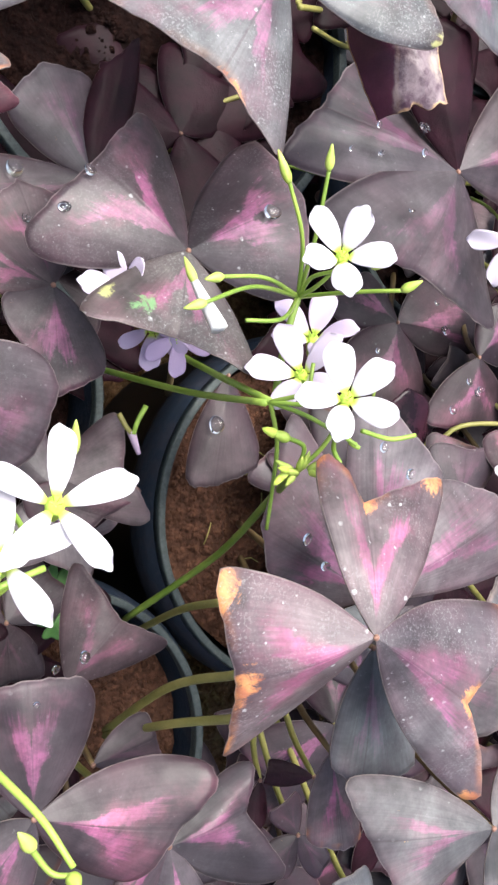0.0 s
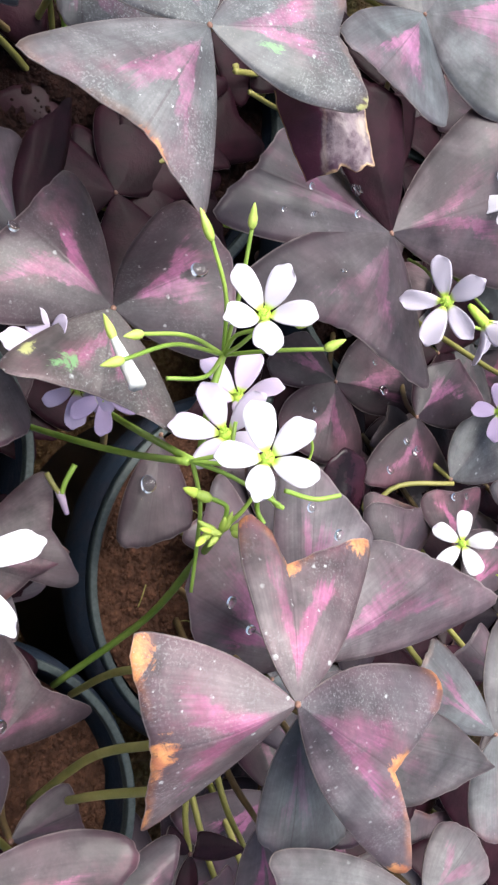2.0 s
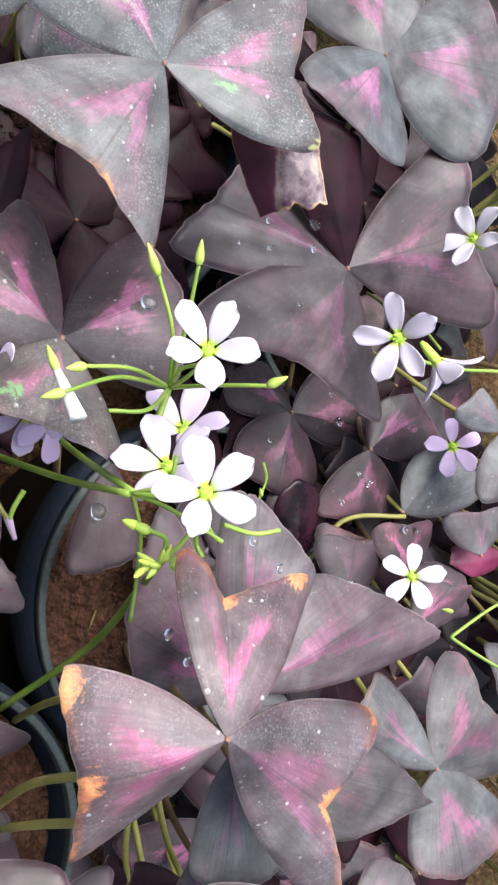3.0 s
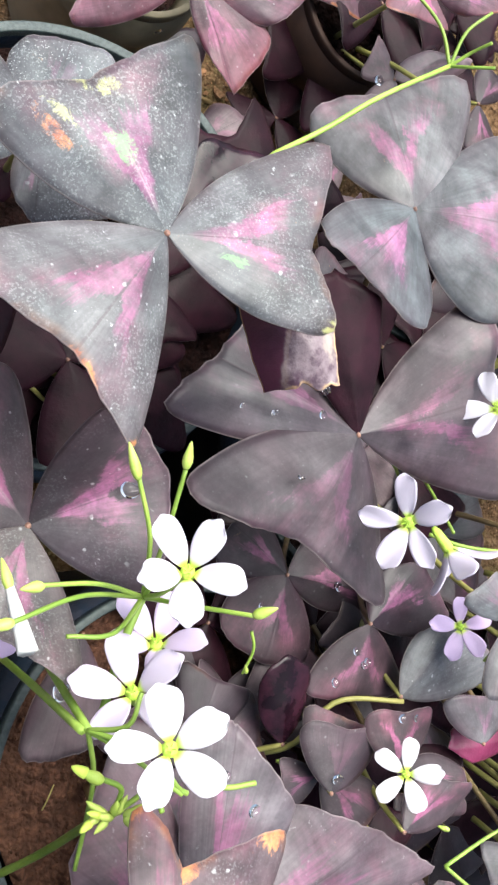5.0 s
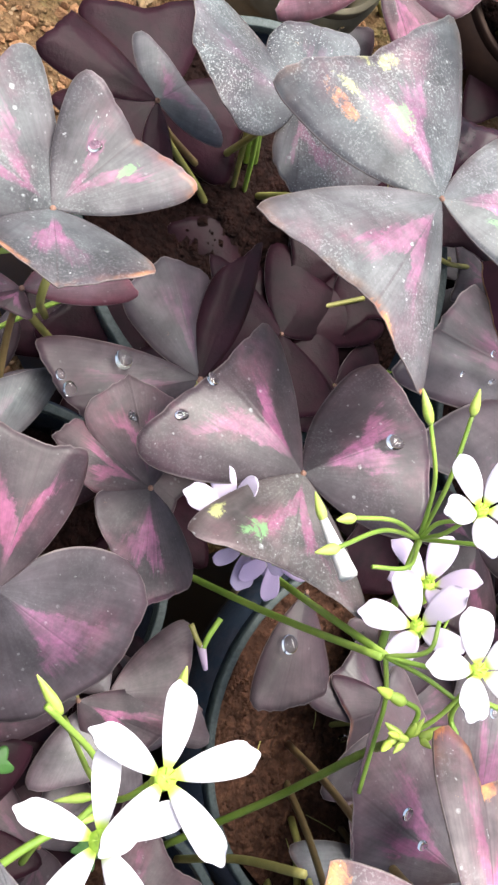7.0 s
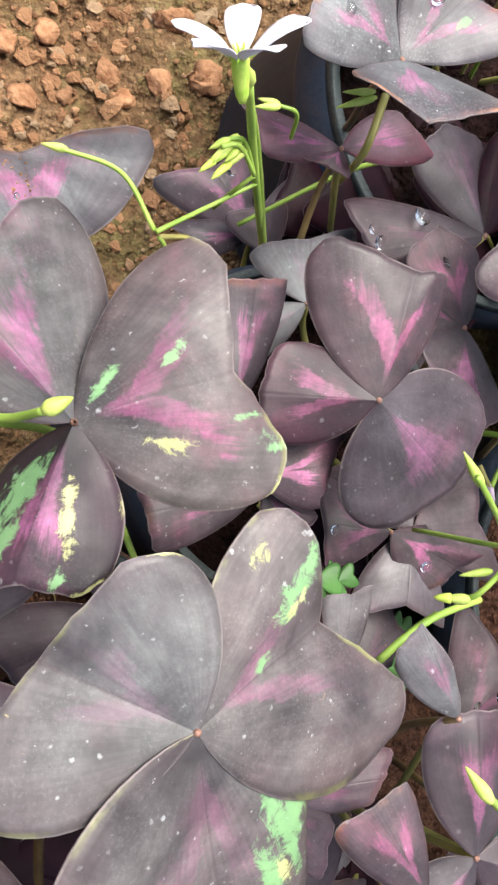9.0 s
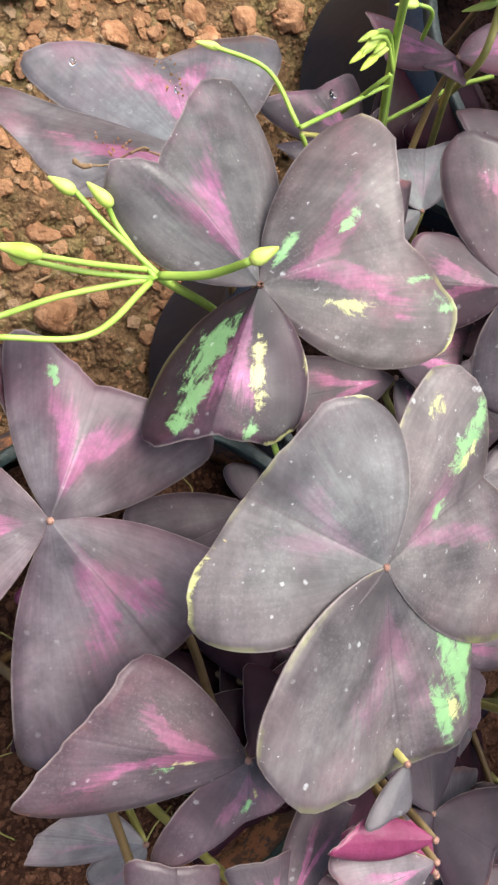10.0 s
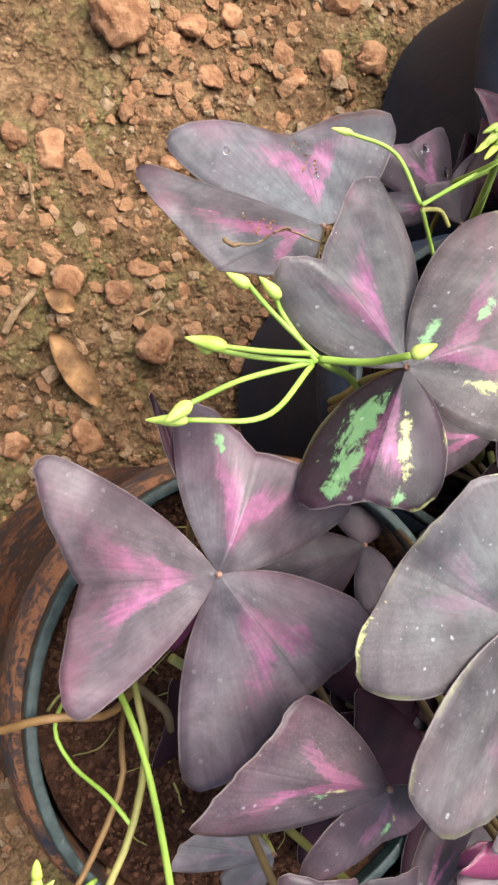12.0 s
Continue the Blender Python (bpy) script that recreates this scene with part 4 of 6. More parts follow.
leaf("low", (-0.0491, -0.0850, 0.1650), (0.5, 0, 0, 0.2), [
      ((82.4, 34.1, -7.0), (46.0, 22.5, 0.0), (13.4, 33.0, 0.0))], tone=PLUM, form=POINTED)
leaf("back", (-0.0929, -0.0053, 0.1830), (0.6, 0, 0, 0.2), [
      ((122.3, 43.9, -3.0), (81.4, 32.5, 4.0), (61.0, 36.2, 5.0)),
      ((14.0, 39.0, -5.0), (-27.1, 38.1, -13.0), (-84.3, 32.3, -15.0)),
      ((146.9, 25.9, -7.0), (-177.3, 27.7, -9.0), (-148.7, 26.5, -11.0))], form=ROUND, tone=[PLUM, PLUM, INK_SHADED])
leaf("back", (-0.1150, -0.0253, 0.1658), (0.8, 0.3, 0, 0.3), [
      (15.3, 0.0, 0.0, 0.0234, 0.0113, 0.318, 12, 0)], ragged=1.0, label="leaf with a nibbled edge")
leaf("back", (-0.0512, 0.0238, 0.1600), (0.7, 0, 0, 0.2), [
      ((142.3, 26.8, 0.0), (108.6, 29.8, -2.0), (69.7, 24.1, -3.0)),
      ((-165.8, 16.0, 0.0), (-87.1, 30.7, 0.0), (-50.0, 27.2, 0.0)),
      ((142.9, 25.4, -2.0), (161.3, 28.4, -3.0), (-162.7, 13.5, -2.0))], tone=PLUM)
leaf("back", (-0.0351, 0.0577, 0.1468), (0.3, 0, 0, 0.1), [
      ((143.5, 32.0, -4.8), (112.1, 36.5, -4.8), (84.1, 31.4, -4.8)),
      ((174.3, 47.8, -6.8), (-161.8, 39.0, -4.8), (-145.8, 32.2, -2.8))])
leaf("back", (-0.0354, 0.0571, 0.1469), (0.1, 0, 0, 0), [
      (77.1, 0.0, 0.0, 0.0416, 0.0055, -0.219, 10, 0.03)], mats=MAROON_SHADED, label="small maroon leaf")
leaf("back", (-0.0895, 0.0698, 0.1502), (1, 0, 0, 0.15), [
      (-178.8, 0.0, 0.0, 0.0277, 0.0065, -0.174, 12, 0),
      (25.0, 0.0, 0.0, 0.0276, 0.0086, -0.204, 14, 0),
      (-122.5, 0.0, 0.0, 0.0074, 0.0074, -0.500, 10, 0)], tone=CLARET)
leaf("top", (-0.0935, 0.0801, 0.1840), (0.65, 0.5, 0.1, 0.72), [
      ((-170.0, 28.9, 2.0), (155.0, 28.0, 2.0), (105.3, 39.5, 4.0)),
      ((92.0, 33.3, 8.0), (52.3, 25.8, 4.0), (16.8, 33.8, 12.0)),
      ((-153.2, 20.8, 6.0), (-89.3, 21.6, 13.0), (-30.0, 25.1, 20.0))], tone=SLATE, patches=[(1, "green", 0.7, 0.3, 0.2, 0.14)])
leaf("top", (-0.0584, 0.1344, 0.1447), (0.7, 0, 0, 0.2), [
      (44.5, 0.0, 0.0, 0.0114, 0.0206, -0.244, 12, 0)])
leaf("left", (-0.1842, -0.0803, 0.1288), (0, 0, 0, 0), [
      (-126.5, 0.0, 0.0, 0.0176, 0.0048, 0.026, 14, 0)], mats=BRIGHT, label="crimson leaf turned underside up")
leaf("top", (-0.0584, 0.1344, 0.1447), (0.1, 0, 0, 0.1), [
      (161.3, 0.0, 0.0, 0.0341, 0.0089, 0.071, 16, 0.02),
      (-79.8, 0.0, 0.0, 0.0189, 0.0049, -0.010, 14, 0)], mats=MAROON_SHADED, label="small maroon leaf")
leaf("top", (-0.0296, 0.1312, 0.1760), (0.4, 0, 0, 1), [
      ((-138.4, 23.2, 4.0), (173.8, 33.9, 2.0), (134.9, 41.4, -4.0)),
      ((117.3, 23.1, -4.0), (76.7, 27.7, -4.0), (46.9, 32.2, -2.0)),
      ((-106.6, 19.1, 0.0), (-87.2, 26.0, 0.0), (-11.1, 36.2, 2.0))], tone=SLATE, form=ROUND)
leaf("top", (-0.0121, 0.1260, 0.0831), (0, 0, 0, 0), [
      (109.3, 0.0, 0.0, 0.0125, 0.0078, -0.203, 14, 0.05),
      (-127.7, 0.0, -0.0, 0.0191, 0.0079, 0.058, 14, 0.05),
      (-24.2, 0.0, -0.0, 0.0121, 0.0056, 0.033, 14, 0.05)], mats=MAROON_SHADED, label="small maroon leaf")
leaf("back", (0.0564, 0.1175, 0.0605), (0, 0, 0, 0.1), [
      (-82.1, 0.0, -0.0, 0.0207, 0.0105, 0.076, 12, 0.05),
      (-10.4, 0.0, -0.0, 0.0205, 0.0064, 0.006, 12, 0.1)])
leaf("far", (0.0428, 0.2450, 0.0977), (0.9, 0.1, 0.1, 0.3), [
      ((-137.3, 58.9, -1.7), (-153.0, 45.2, 0.3), (-179.8, 38.2, 2.3)),
      ((-67.2, 28.6, -2.7), (-56.5, 46.4, -5.7), (-12.5, 39.7, -0.7)),
      ((-14.8, 36.4, 2.3), (8.2, 49.2, 2.3), (26.6, 63.4, -1.7))], tone=CLARET)
leaf("far", (0.1351, 0.2687, 0.1203), (0.9, 0.3, 0, 0.2), [
      ((-136.6, 27.7, -0.3), (-101.4, 18.3, -0.3), (-36.5, 22.7, -2.3)),
      ((-11.5, 24.7, -0.3), (5.7, 44.9, -0.3), (28.2, 52.1, -0.3)),
      ((72.5, 30.7, -0.3), (106.4, 25.3, -0.3), (164.5, 23.5, -0.3))], tone=CLARET)
leaf("far", (0.1358, 0.3043, 0.0670), (0.6, 0.8, 0, 0.3), [
      (-106.9, 0.0, 0.0, 0.0264, 0.0164, -0.204, 10, 0)], tone=CLARET)
leaf("far", (0.0688, 0.1973, 0.0575), (0.4, 0, 0, 0.1), [
      (41.0, -0.0, -0.0, 0.0322, 0.0108, -0.228, 10, 0)], form=POINTED)
leaf("far", (0.0766, 0.2389, 0.0301), (0.1, 0, 0, 0.1), [
      (107.3, 0.0, -0.0, 0.0257, 0.0176, 0.010, 10, 0.05)])
leaf("far", (0.1602, 0.2545, 0.0716), (0.2, 0, 0, 0.1), [
      (149.8, 0.0, 0.0, 0.0162, 0.0121, -0.126, 10, 0),
      (36.5, 0.0, 0.0, 0.0417, 0.0070, -0.405, 10, 0.05),
      (-98.8, 0.0, 0.0, 0.0141, 0.0126, -0.264, 10, 0.05)])
leaf("far", (0.1695, 0.2287, 0.1177), (0.6, 0, 0, 0.1), [
      (55.3, -0.0, -0.0, 0.0203, 0.0093, -0.227, 10, 0.05),
      (-74.1, -0.0, 0.0, 0.0197, 0.0098, 0.016, 10, 0.05)])
leaf("hpot", (-0.1489, -0.0760, 0.2185), [(0.25, 0, 0.3, 0.4), (0.4, 0, 0.35, 0.5), (0.3, 0, 0.3, 0.5)], [
      ((-156.6, 45.9, 3.5), (158.8, 31.3, -1.5), (99.1, 35.7, 7.5)),
      ((76.0, 47.8, 1.5), (35.5, 34.0, -6.5), (-7.2, 61.3, -17.5)),
      ((-126.1, 49.0, 2.5), (-68.2, 42.6, -13.5), (-36.0, 48.2, -16.5))], tone=DRAB, form=FAN, patches=[(1, "green", 0.78, -0.4, 0.3, 0.22), (1, "cream", 0.8, -0.32, 0.18, 0.1), (1, "cream", 0.72, -0.8, 0.12, 0.12), (1, "green", 0.95, -0.5, 0.12, 0.1), (1, "green", 0.52, -0.1, 0.12, 0.14), (2, "green", 0.62, 0.75, 0.4, 0.3), (2, "green", 0.78, 0.5, 0.3, 0.22), (2, "cream", 0.8, 0.62, 0.16, 0.12), (0, "cream", 1, 0.85, 0.06, 0.3), (0, "cream", 1, -0.6, 0.05, 0.4)], fold=-0.35)
leaf("hpot", (-0.1725, -0.0231, 0.2045), [(0.9, 0, 0.05, 0.45), (0.85, 0, 0.3, 0.5)], [
      ((154.9, 38.5, -4.5), (137.9, 30.2, -1.5), (88.6, 50.4, -12.5)),
      ((69.4, 48.1, 4.5), (24.6, 30.7, 7.5), (-19.7, 40.8, 14.5))], tone=DRAB, form=FAN, patches=[(1, "cream", 0.45, 0.6, 0.2, 0.16), (1, "green", 0.62, -0.3, 0.16, 0.14), (1, "green", 0.9, 0.35, 0.14, 0.1), (1, "green", 0.95, 0.55, 0.12, 0.1), (1, "green", 0.2, -0.6, 0.2, 0.2), (1, "cream", 1, 0.9, 0.06, 0.3)])
leaf("left", (-0.2057, -0.0717, 0.1885), (0.95, 0, 0, 0.12), [
      ((147.3, 45.4, -18.5), (-168.6, 26.7, -16.5), (-127.1, 44.1, -8.5)),
      ((105.5, 39.1, -8.5), (74.8, 28.7, -2.5), (25.3, 41.2, -4.5)),
      ((-7.5, 42.6, -2.5), (-43.3, 37.3, -4.5), (-88.7, 50.4, -8.5))], tone=MAUVE, patches=[(1, "green", 0.84, -0.5, 0.14, 0.14)], form=LOBED, fold=1.3)
leaf("left", (-0.1666, -0.1146, 0.2015), [(0.55, 0.1, 0.1, 0.35), (0.4, 0, 0.2, 0.2)], [
      ((138.0, 31.0, 2.5), (171.8, 35.2, -1.5), (-164.3, 45.9, -7.5)),
      ((-21.6, 16.4, -4.5), (-77.7, 13.5, -5.5), (-120.5, 29.3, -11.5))], tone=PLUM, patches=[(0, "cream", 0.32, 0.3, 0.12, 0.16), (0, "green", 0.4, 0.45, 0.1, 0.12), (0, "scorch", 0.98, 0.95, 0.1, 0.15), (1, "cream", 0.5, -0.2, 0.2, 0.12), (1, "green", 0.65, 0, 0.2, 0.16)], form=MIXED)
leaf("hpot", (-0.1718, 0.0200, 0.1580), (0.75, 0.1, 0, 0.2), [
      ((151.0, 47.2, -20.0), (95.0, 30.7, -20.0), (54.2, 57.6, -18.0)),
      ((162.5, 50.0, -17.0), (-147.9, 33.7, -0.0), (-119.7, 17.2, 7.0))], tone=SLATE, form=LOBED, fold=1.3)
leaf("hpot", (-0.1166, -0.0087, 0.1537), (0.7, 0.15, 0, 0.3), [
      (85.0, 0.0, 0.0, 0.0365, 0.0100, -0.091, 12, 0.02)], tone=PLUM, form=POINTED)
leaf("hpot", (-0.1084, -0.0271, 0.1563), (0.9, 0.1, 0.05, 0.3), [
      (-162.8, 0.0, 0.0, 0.0329, 0.0104, -0.031, 12, 0.02),
      (-42.5, -0.0, 0.0, 0.0166, 0.0081, 0.018, 12, 0.05)])
leaf("left", (-0.1305, -0.0634, 0.1240), (0.1, 0, 0, 0.1), [
      (-152.6, 0.0, 0.0, 0.0338, 0.0159, -0.162, 10, 0),
      (94.6, 0.0, 0.0, 0.0125, 0.0110, -0.044, 10, 0.05),
      (-64.1, 0.0, -0.0, 0.0204, 0.0084, 0.038, 10, 0.05)], tone=PLUM, form=ROUND)
leaf("left", (-0.1850, -0.1143, 0.1361), (0, 0, 0, 0.1), [
      (-174.2, 0.0, -0.0, 0.0103, 0.0121, 0.294, 12, 0.05)], mats=MAROON_SHADED, label="small maroon leaf")
leaf("left", (-0.1665, -0.1453, 0.1500), (0.35, 0, 0.05, 0.15), [
      ((-168.4, 28.1, -4.0), (172.9, 25.8, -2.0), (145.0, 17.5, -0.0)),
      ((-153.1, 15.2, -4.0), (-112.6, 15.1, -4.0), (-86.9, 11.3, -4.0))], tone=SLATE)
leaf("left", (-0.1740, -0.1566, 0.1931), (0.2, 0, 0.1, 0.2), [
      (95.9, 0.0, 0.0, 0.0214, 0.0101, 0.124, 12, 0.05)], patches=[(0, "green", 0.5, 0.2, 0.3, 0.4)], tone=PLUM)
leaf("left", (-0.1528, -0.1492, 0.1935), (0.6, 0, 0.05, 0.2), [
      (111.8, 0.0, 0.0, 0.0142, 0.0079, 0.124, 12, 0.03),
      (64.2, 0.0, 0.0, 0.0280, 0.0059, -0.003, 16, 0.05),
      (1.6, 0.0, 0.0, 0.0269, 0.0053, 0.022, 14, 0)], tone=PLUM)
leaf("hpot", (-0.1248, -0.1349, 0.2061), (1, 0.2, 0.35, 0.3), [
      (-164.1, -0.0, 0.0, 0.0209, 0.0083, -0.172, 14, 0)], tone=MAUVE)
leaf("hpot", (-0.1276, -0.1295, 0.2091), (0.3, 0, 0.2, 0.1), [
      (175.6, 0.0, 0.0, 0.0211, 0.0036, 0.200, 14, 0)], mats=BRIGHT, label="crimson leaf turned underside up")
leaf("hpot", (-0.1375, -0.1137, 0.2123), (0.1, 0, 0, 0.2), [
      (-106.9, 0.0, 0.0, 0.0110, 0.0044, -0.362, 12, 0)], tone=SLATE)
leaf("low", (-0.0945, -0.1085, 0.2153), (0.7, 0.3, 0, 0.3), [
      (127.9, 0.0, 0.0, 0.0230, 0.0094, 0.073, 12, 0)], tone=PLUM)
leaf("low", (-0.0775, -0.0767, 0.2000), (0.5, 0, 0, 0.5), [
      ((148.4, 21.0, -2.0), (118.9, 23.5, 0.0), (96.5, 7.6, 1.0))], form=ROUND, tone=SLATE)
leaf("low", (-0.1194, -0.0948, 0.1912), (0.6, 0.1, 0, 0.2), [
      (7.2, 0.0, 0.0, 0.0294, 0.0064, 0.154, 12, 0),
      (-35.3, 0.0, 0.0, 0.0205, 0.0062, -0.147, 12, 0.05)], tone=MAUVE)
leaf("back", (-0.0909, -0.0703, 0.1724), (0.1, 0, 0, 0.4), [
      (87.4, 0.0, 0.0, 0.0202, 0.0070, -0.110, 12, 0.08)], tone=SLATE)
leaf("back", (-0.0526, -0.0340, 0.1324), (0.8, 0.1, 0, 0.2), [
      (178.3, -0.0, -0.0, 0.0234, 0.0139, -0.148, 14, 0),
      (-18.8, -0.0, 0.0, 0.0278, 0.0131, 0.423, 14, 0)], tone=PLUM)
leaf("back", (-0.0875, 0.0292, 0.1334), (0.25, 0, 0, 0.2), [
      (90.7, 0.0, 0.0, 0.0201, 0.0180, -0.354, 12, 0.03),
      (-140.2, 0.0, 0.0, 0.0196, 0.0061, 0.107, 12, 0.05)])
leaf("back", (-0.0825, 0.0655, 0.0821), (0.8, 0, 0, 0.2), [
      (132.8, -0.0, 0.0, 0.0285, 0.0213, 0.212, 12, 0.1),
      (40.3, -0.0, 0.0, 0.0312, 0.0085, 0.247, 16, 0.02),
      (-161.7, -0.0, -0.0, 0.0251, 0.0063, -0.266, 10, 0.02)], tone=PLUM)
leaf("back", (-0.0792, 0.0564, 0.0894), (0.2, 0, 0, 0.1), [
      (109.6, -0.0, -0.0, 0.0170, 0.0129, -0.073, 12, 0.05),
      (-1.1, -0.0, 0.0, 0.0194, 0.0071, 0.080, 12, 0.05)])
leaf("right", (0.1544, 0.0196, 0.1716), (0.3, 0, 0, 0.3), [
      (149.2, 0.0, -0.0, 0.0198, 0.0092, 0.206, 12, 0),
      (-90.5, 0.0, -0.0, 0.0270, 0.0122, 0.021, 10, 0.05)], form=ROUND, tone=SLATE)
leaf("right", (0.1090, -0.0384, 0.1311), (0.8, 0.1, 0, 0.3), [
      (-35.6, 0.0, 0.0, 0.0278, 0.0118, 0.033, 14, 0),
      (68.5, 0.0, 0.0, 0.0203, 0.0144, -0.063, 14, 0),
      (-162.4, 0.0, 0.0, 0.0167, 0.0095, 0.136, 12, 0.05)], tone=PLUM)
leaf("right", (0.1328, -0.0353, 0.1419), (0.8, 0, 0, 0.1), [
      (84.8, -0.0, -0.0, 0.0202, 0.0160, -0.153, 12, 0.03),
      (-13.8, -0.0, -0.0, 0.0345, 0.0091, -0.096, 12, 0.05)], tone=PLUM, form=ROUND)
leaf("right", (0.1788, -0.0274, 0.1359), (0.4, 0, 0, 0.1), [
      (91.7, -0.0, -0.0, 0.0178, 0.0197, -0.094, 12, 0.02)], form=ROUND, tone=MAUVE)
leaf("right", (0.1076, -0.0429, 0.1395), (0.2, 0, 0, 0.2), [
      (78.0, 0.0, 0.0, 0.0216, 0.0176, -0.109, 12, 0.02)], tone=PLUM, form=ROUND)
leaf("right", (0.1335, -0.0542, 0.1472), (0.9, 0, 0, 0.1), [
      (39.7, 0.0, 0.0, 0.0257, 0.0111, -0.379, 12, 0.02)], tone=PLUM, form=ROUND)
leaf("mid", (0.0307, -0.1448, 0.1537), (0.2, 0, 0, 0.1), [
      (-132.2, 0.0, 0.0, 0.0124, 0.0079, 0.004, 10, 0),
      (-51.7, 0.0, 0.0, 0.0160, 0.0050, -0.065, 10, 0),
      (114.3, 0.0, 0.0, 0.0125, 0.0066, -0.052, 10, 0)], form=ROUND)
leaf("mid", (0.0192, -0.1267, 0.1494), (0, 0, 0, 0.1), [
      (-92.6, -0.0, -0.0, 0.0148, 0.0039, -0.144, 16, -0.1),
      (143.9, -0.0, -0.0, 0.0111, 0.0038, -0.024, 10, 0.05)], mats=MAROON_SHADED, label="small maroon leaf")
leaf("right", (0.1310, -0.0812, 0.1686), (0.4, 0, 0, 0.1), [
      (139.0, 0.0, 0.0, 0.0224, 0.0104, 0.112, 12, 0.05)], tone=MAUVE)
leaf("mid", (0.0296, -0.1226, 0.1653), (0.1, 0, 0, 0.1), [
      (166.2, 0.0, 0.0, 0.0174, 0.0038, 0.006, 12, 0)], mats=MAROON_SHADED, label="small maroon leaf")
leaf("mid", (0.0443, -0.1668, 0.1741), (0.2, 0, 0, 0.1), [
      (114.2, 0.0, 0.0, 0.0173, 0.0074, 0.072, 12, 0)], form=ROUND)
leaf("hpot", (-0.1725, -0.0231, 0.2045), (1, 0, 0.3, 0.4), [
      ((-123.9, 36.3, -17.5), (-104.0, 31.1, -1.5), (-72.1, 30.6, 5.5))], tone=INK_SHADED, form=FAN, patches=[(0, "green", 0.42, -0.55, 0.42, 0.5), (0, "green", 0.72, -0.42, 0.4, 0.3), (0, "green", 0.93, 0.4, 0.14, 0.16), (0, "cream", 0.58, 0.45, 0.42, 0.22), (0, "cream", 1, 0.75, 0.06, 0.4), (0, "cream", 0.4, 0.98, 0.5, 0.06)])
leaf("top", (0.0035, 0.1106, 0.1930), (0, 0, 0, 0), [
      (59.7, 0.0, -0.0, 0.0281, 0.0082, -0.202, 10, 0)], mats=SOAKED, curl=0.25, label="dark glossy wet curled leaf")
leaf("mid", (0.0957, -0.0297, 0.1260), (0, 0, 0, 0.4), [
      ((121.4, 24.2, 2.0), (97.5, 30.7, 4.0), (65.8, 23.8, 2.0))], mats=SOAKED, label="dark glossy wet curled leaf", form=ROUND)
leaf("mid", (0.0151, -0.1040, 0.1977), (1, 1, 0, 0.1), [
      (-81.6, 0.0, 0.0, 0.0265, 0.0084, 0.068, 34, -0.05)], tone=MAUVE, form=POINTED)
leaf("hpot", (-0.1126, -0.1436, 0.1900), (0.7, 0.1, 0.4, 0.4), [
      ((164.6, 29.6, 0.0), (177.3, 24.2, 0.0), (-140.4, 16.3, 0.0))], tone=INK_SHADED, patches=[(0, "cream", 1, 0, 0.1, 0.6), (0, "green", 0.7, 0.3, 0.3, 0.3)], label="crimson leaf blotched with green and yellow")
leaf("hpot", (-0.1145, -0.1422, 0.1920), (0.3, 0, 0, 0.1), [
      ((164.8, 29.0, 0.0), (148.9, 23.4, 0.0), (91.4, 9.7, 0.0))], mats=BRIGHT, label="crimson leaf turned underside up")
leaf("left", (-0.2084, -0.0584, 0.1780), (0, 0, 0, 0.2), [
      ((115.3, 28.9, -2.0), (114.6, 24.2, -2.0), (103.3, 21.0, -1.0))], mats=MAROON_SHADED, form=POINTED, label="small maroon leaf")
leaf("left", (-0.2082, -0.1817, 0.1350), (0.3, 0, 0, 0.1), [
      ((125.4, 24.1, -0.0), (96.2, 27.4, 2.0), (59.2, 20.9, -0.0))], tone=MAUVE, form=ROUND)
leaf("right", (0.2077, -0.0285, 0.1220), (0.2, 0, 0, 0.1), [
      ((172.7, 31.8, 0.0), (-175.0, 33.3, 0.0), (-149.7, 17.9, 0.0))], mats=BRIGHT, label="crimson leaf turned underside up")


# ---------- the under-storey of smaller leaves, part of its shade put into dark blade colours ---
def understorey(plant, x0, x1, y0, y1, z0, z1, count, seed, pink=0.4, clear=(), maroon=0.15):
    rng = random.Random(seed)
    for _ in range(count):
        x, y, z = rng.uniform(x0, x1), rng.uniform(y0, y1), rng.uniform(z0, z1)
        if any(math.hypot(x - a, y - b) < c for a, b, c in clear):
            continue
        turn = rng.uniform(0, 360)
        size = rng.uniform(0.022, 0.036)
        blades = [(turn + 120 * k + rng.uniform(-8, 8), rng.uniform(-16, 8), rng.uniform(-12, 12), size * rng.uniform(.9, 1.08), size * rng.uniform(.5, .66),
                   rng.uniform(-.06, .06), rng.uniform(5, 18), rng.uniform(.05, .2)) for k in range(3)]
        # near-black and maroon tops stand in for shade below the canopy
        leaf(plant, (x, y, z), (pink * rng.random() * 1.6, 0.15 * rng.random(), 0, 0.15 * rng.random()), blades, mats=MAROON_SHADED if rng.random() < maroon else None, tone=INK_SHADED if rng.random() < 0.4 else None)


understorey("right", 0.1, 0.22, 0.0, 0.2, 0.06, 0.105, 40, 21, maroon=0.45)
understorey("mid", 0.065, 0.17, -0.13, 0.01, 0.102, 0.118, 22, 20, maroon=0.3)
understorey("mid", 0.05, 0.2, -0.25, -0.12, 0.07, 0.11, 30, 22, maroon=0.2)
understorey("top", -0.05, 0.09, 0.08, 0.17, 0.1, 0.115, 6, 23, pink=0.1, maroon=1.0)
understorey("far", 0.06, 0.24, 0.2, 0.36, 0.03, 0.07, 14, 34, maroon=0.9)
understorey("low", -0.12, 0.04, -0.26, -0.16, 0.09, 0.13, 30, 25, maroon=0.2)
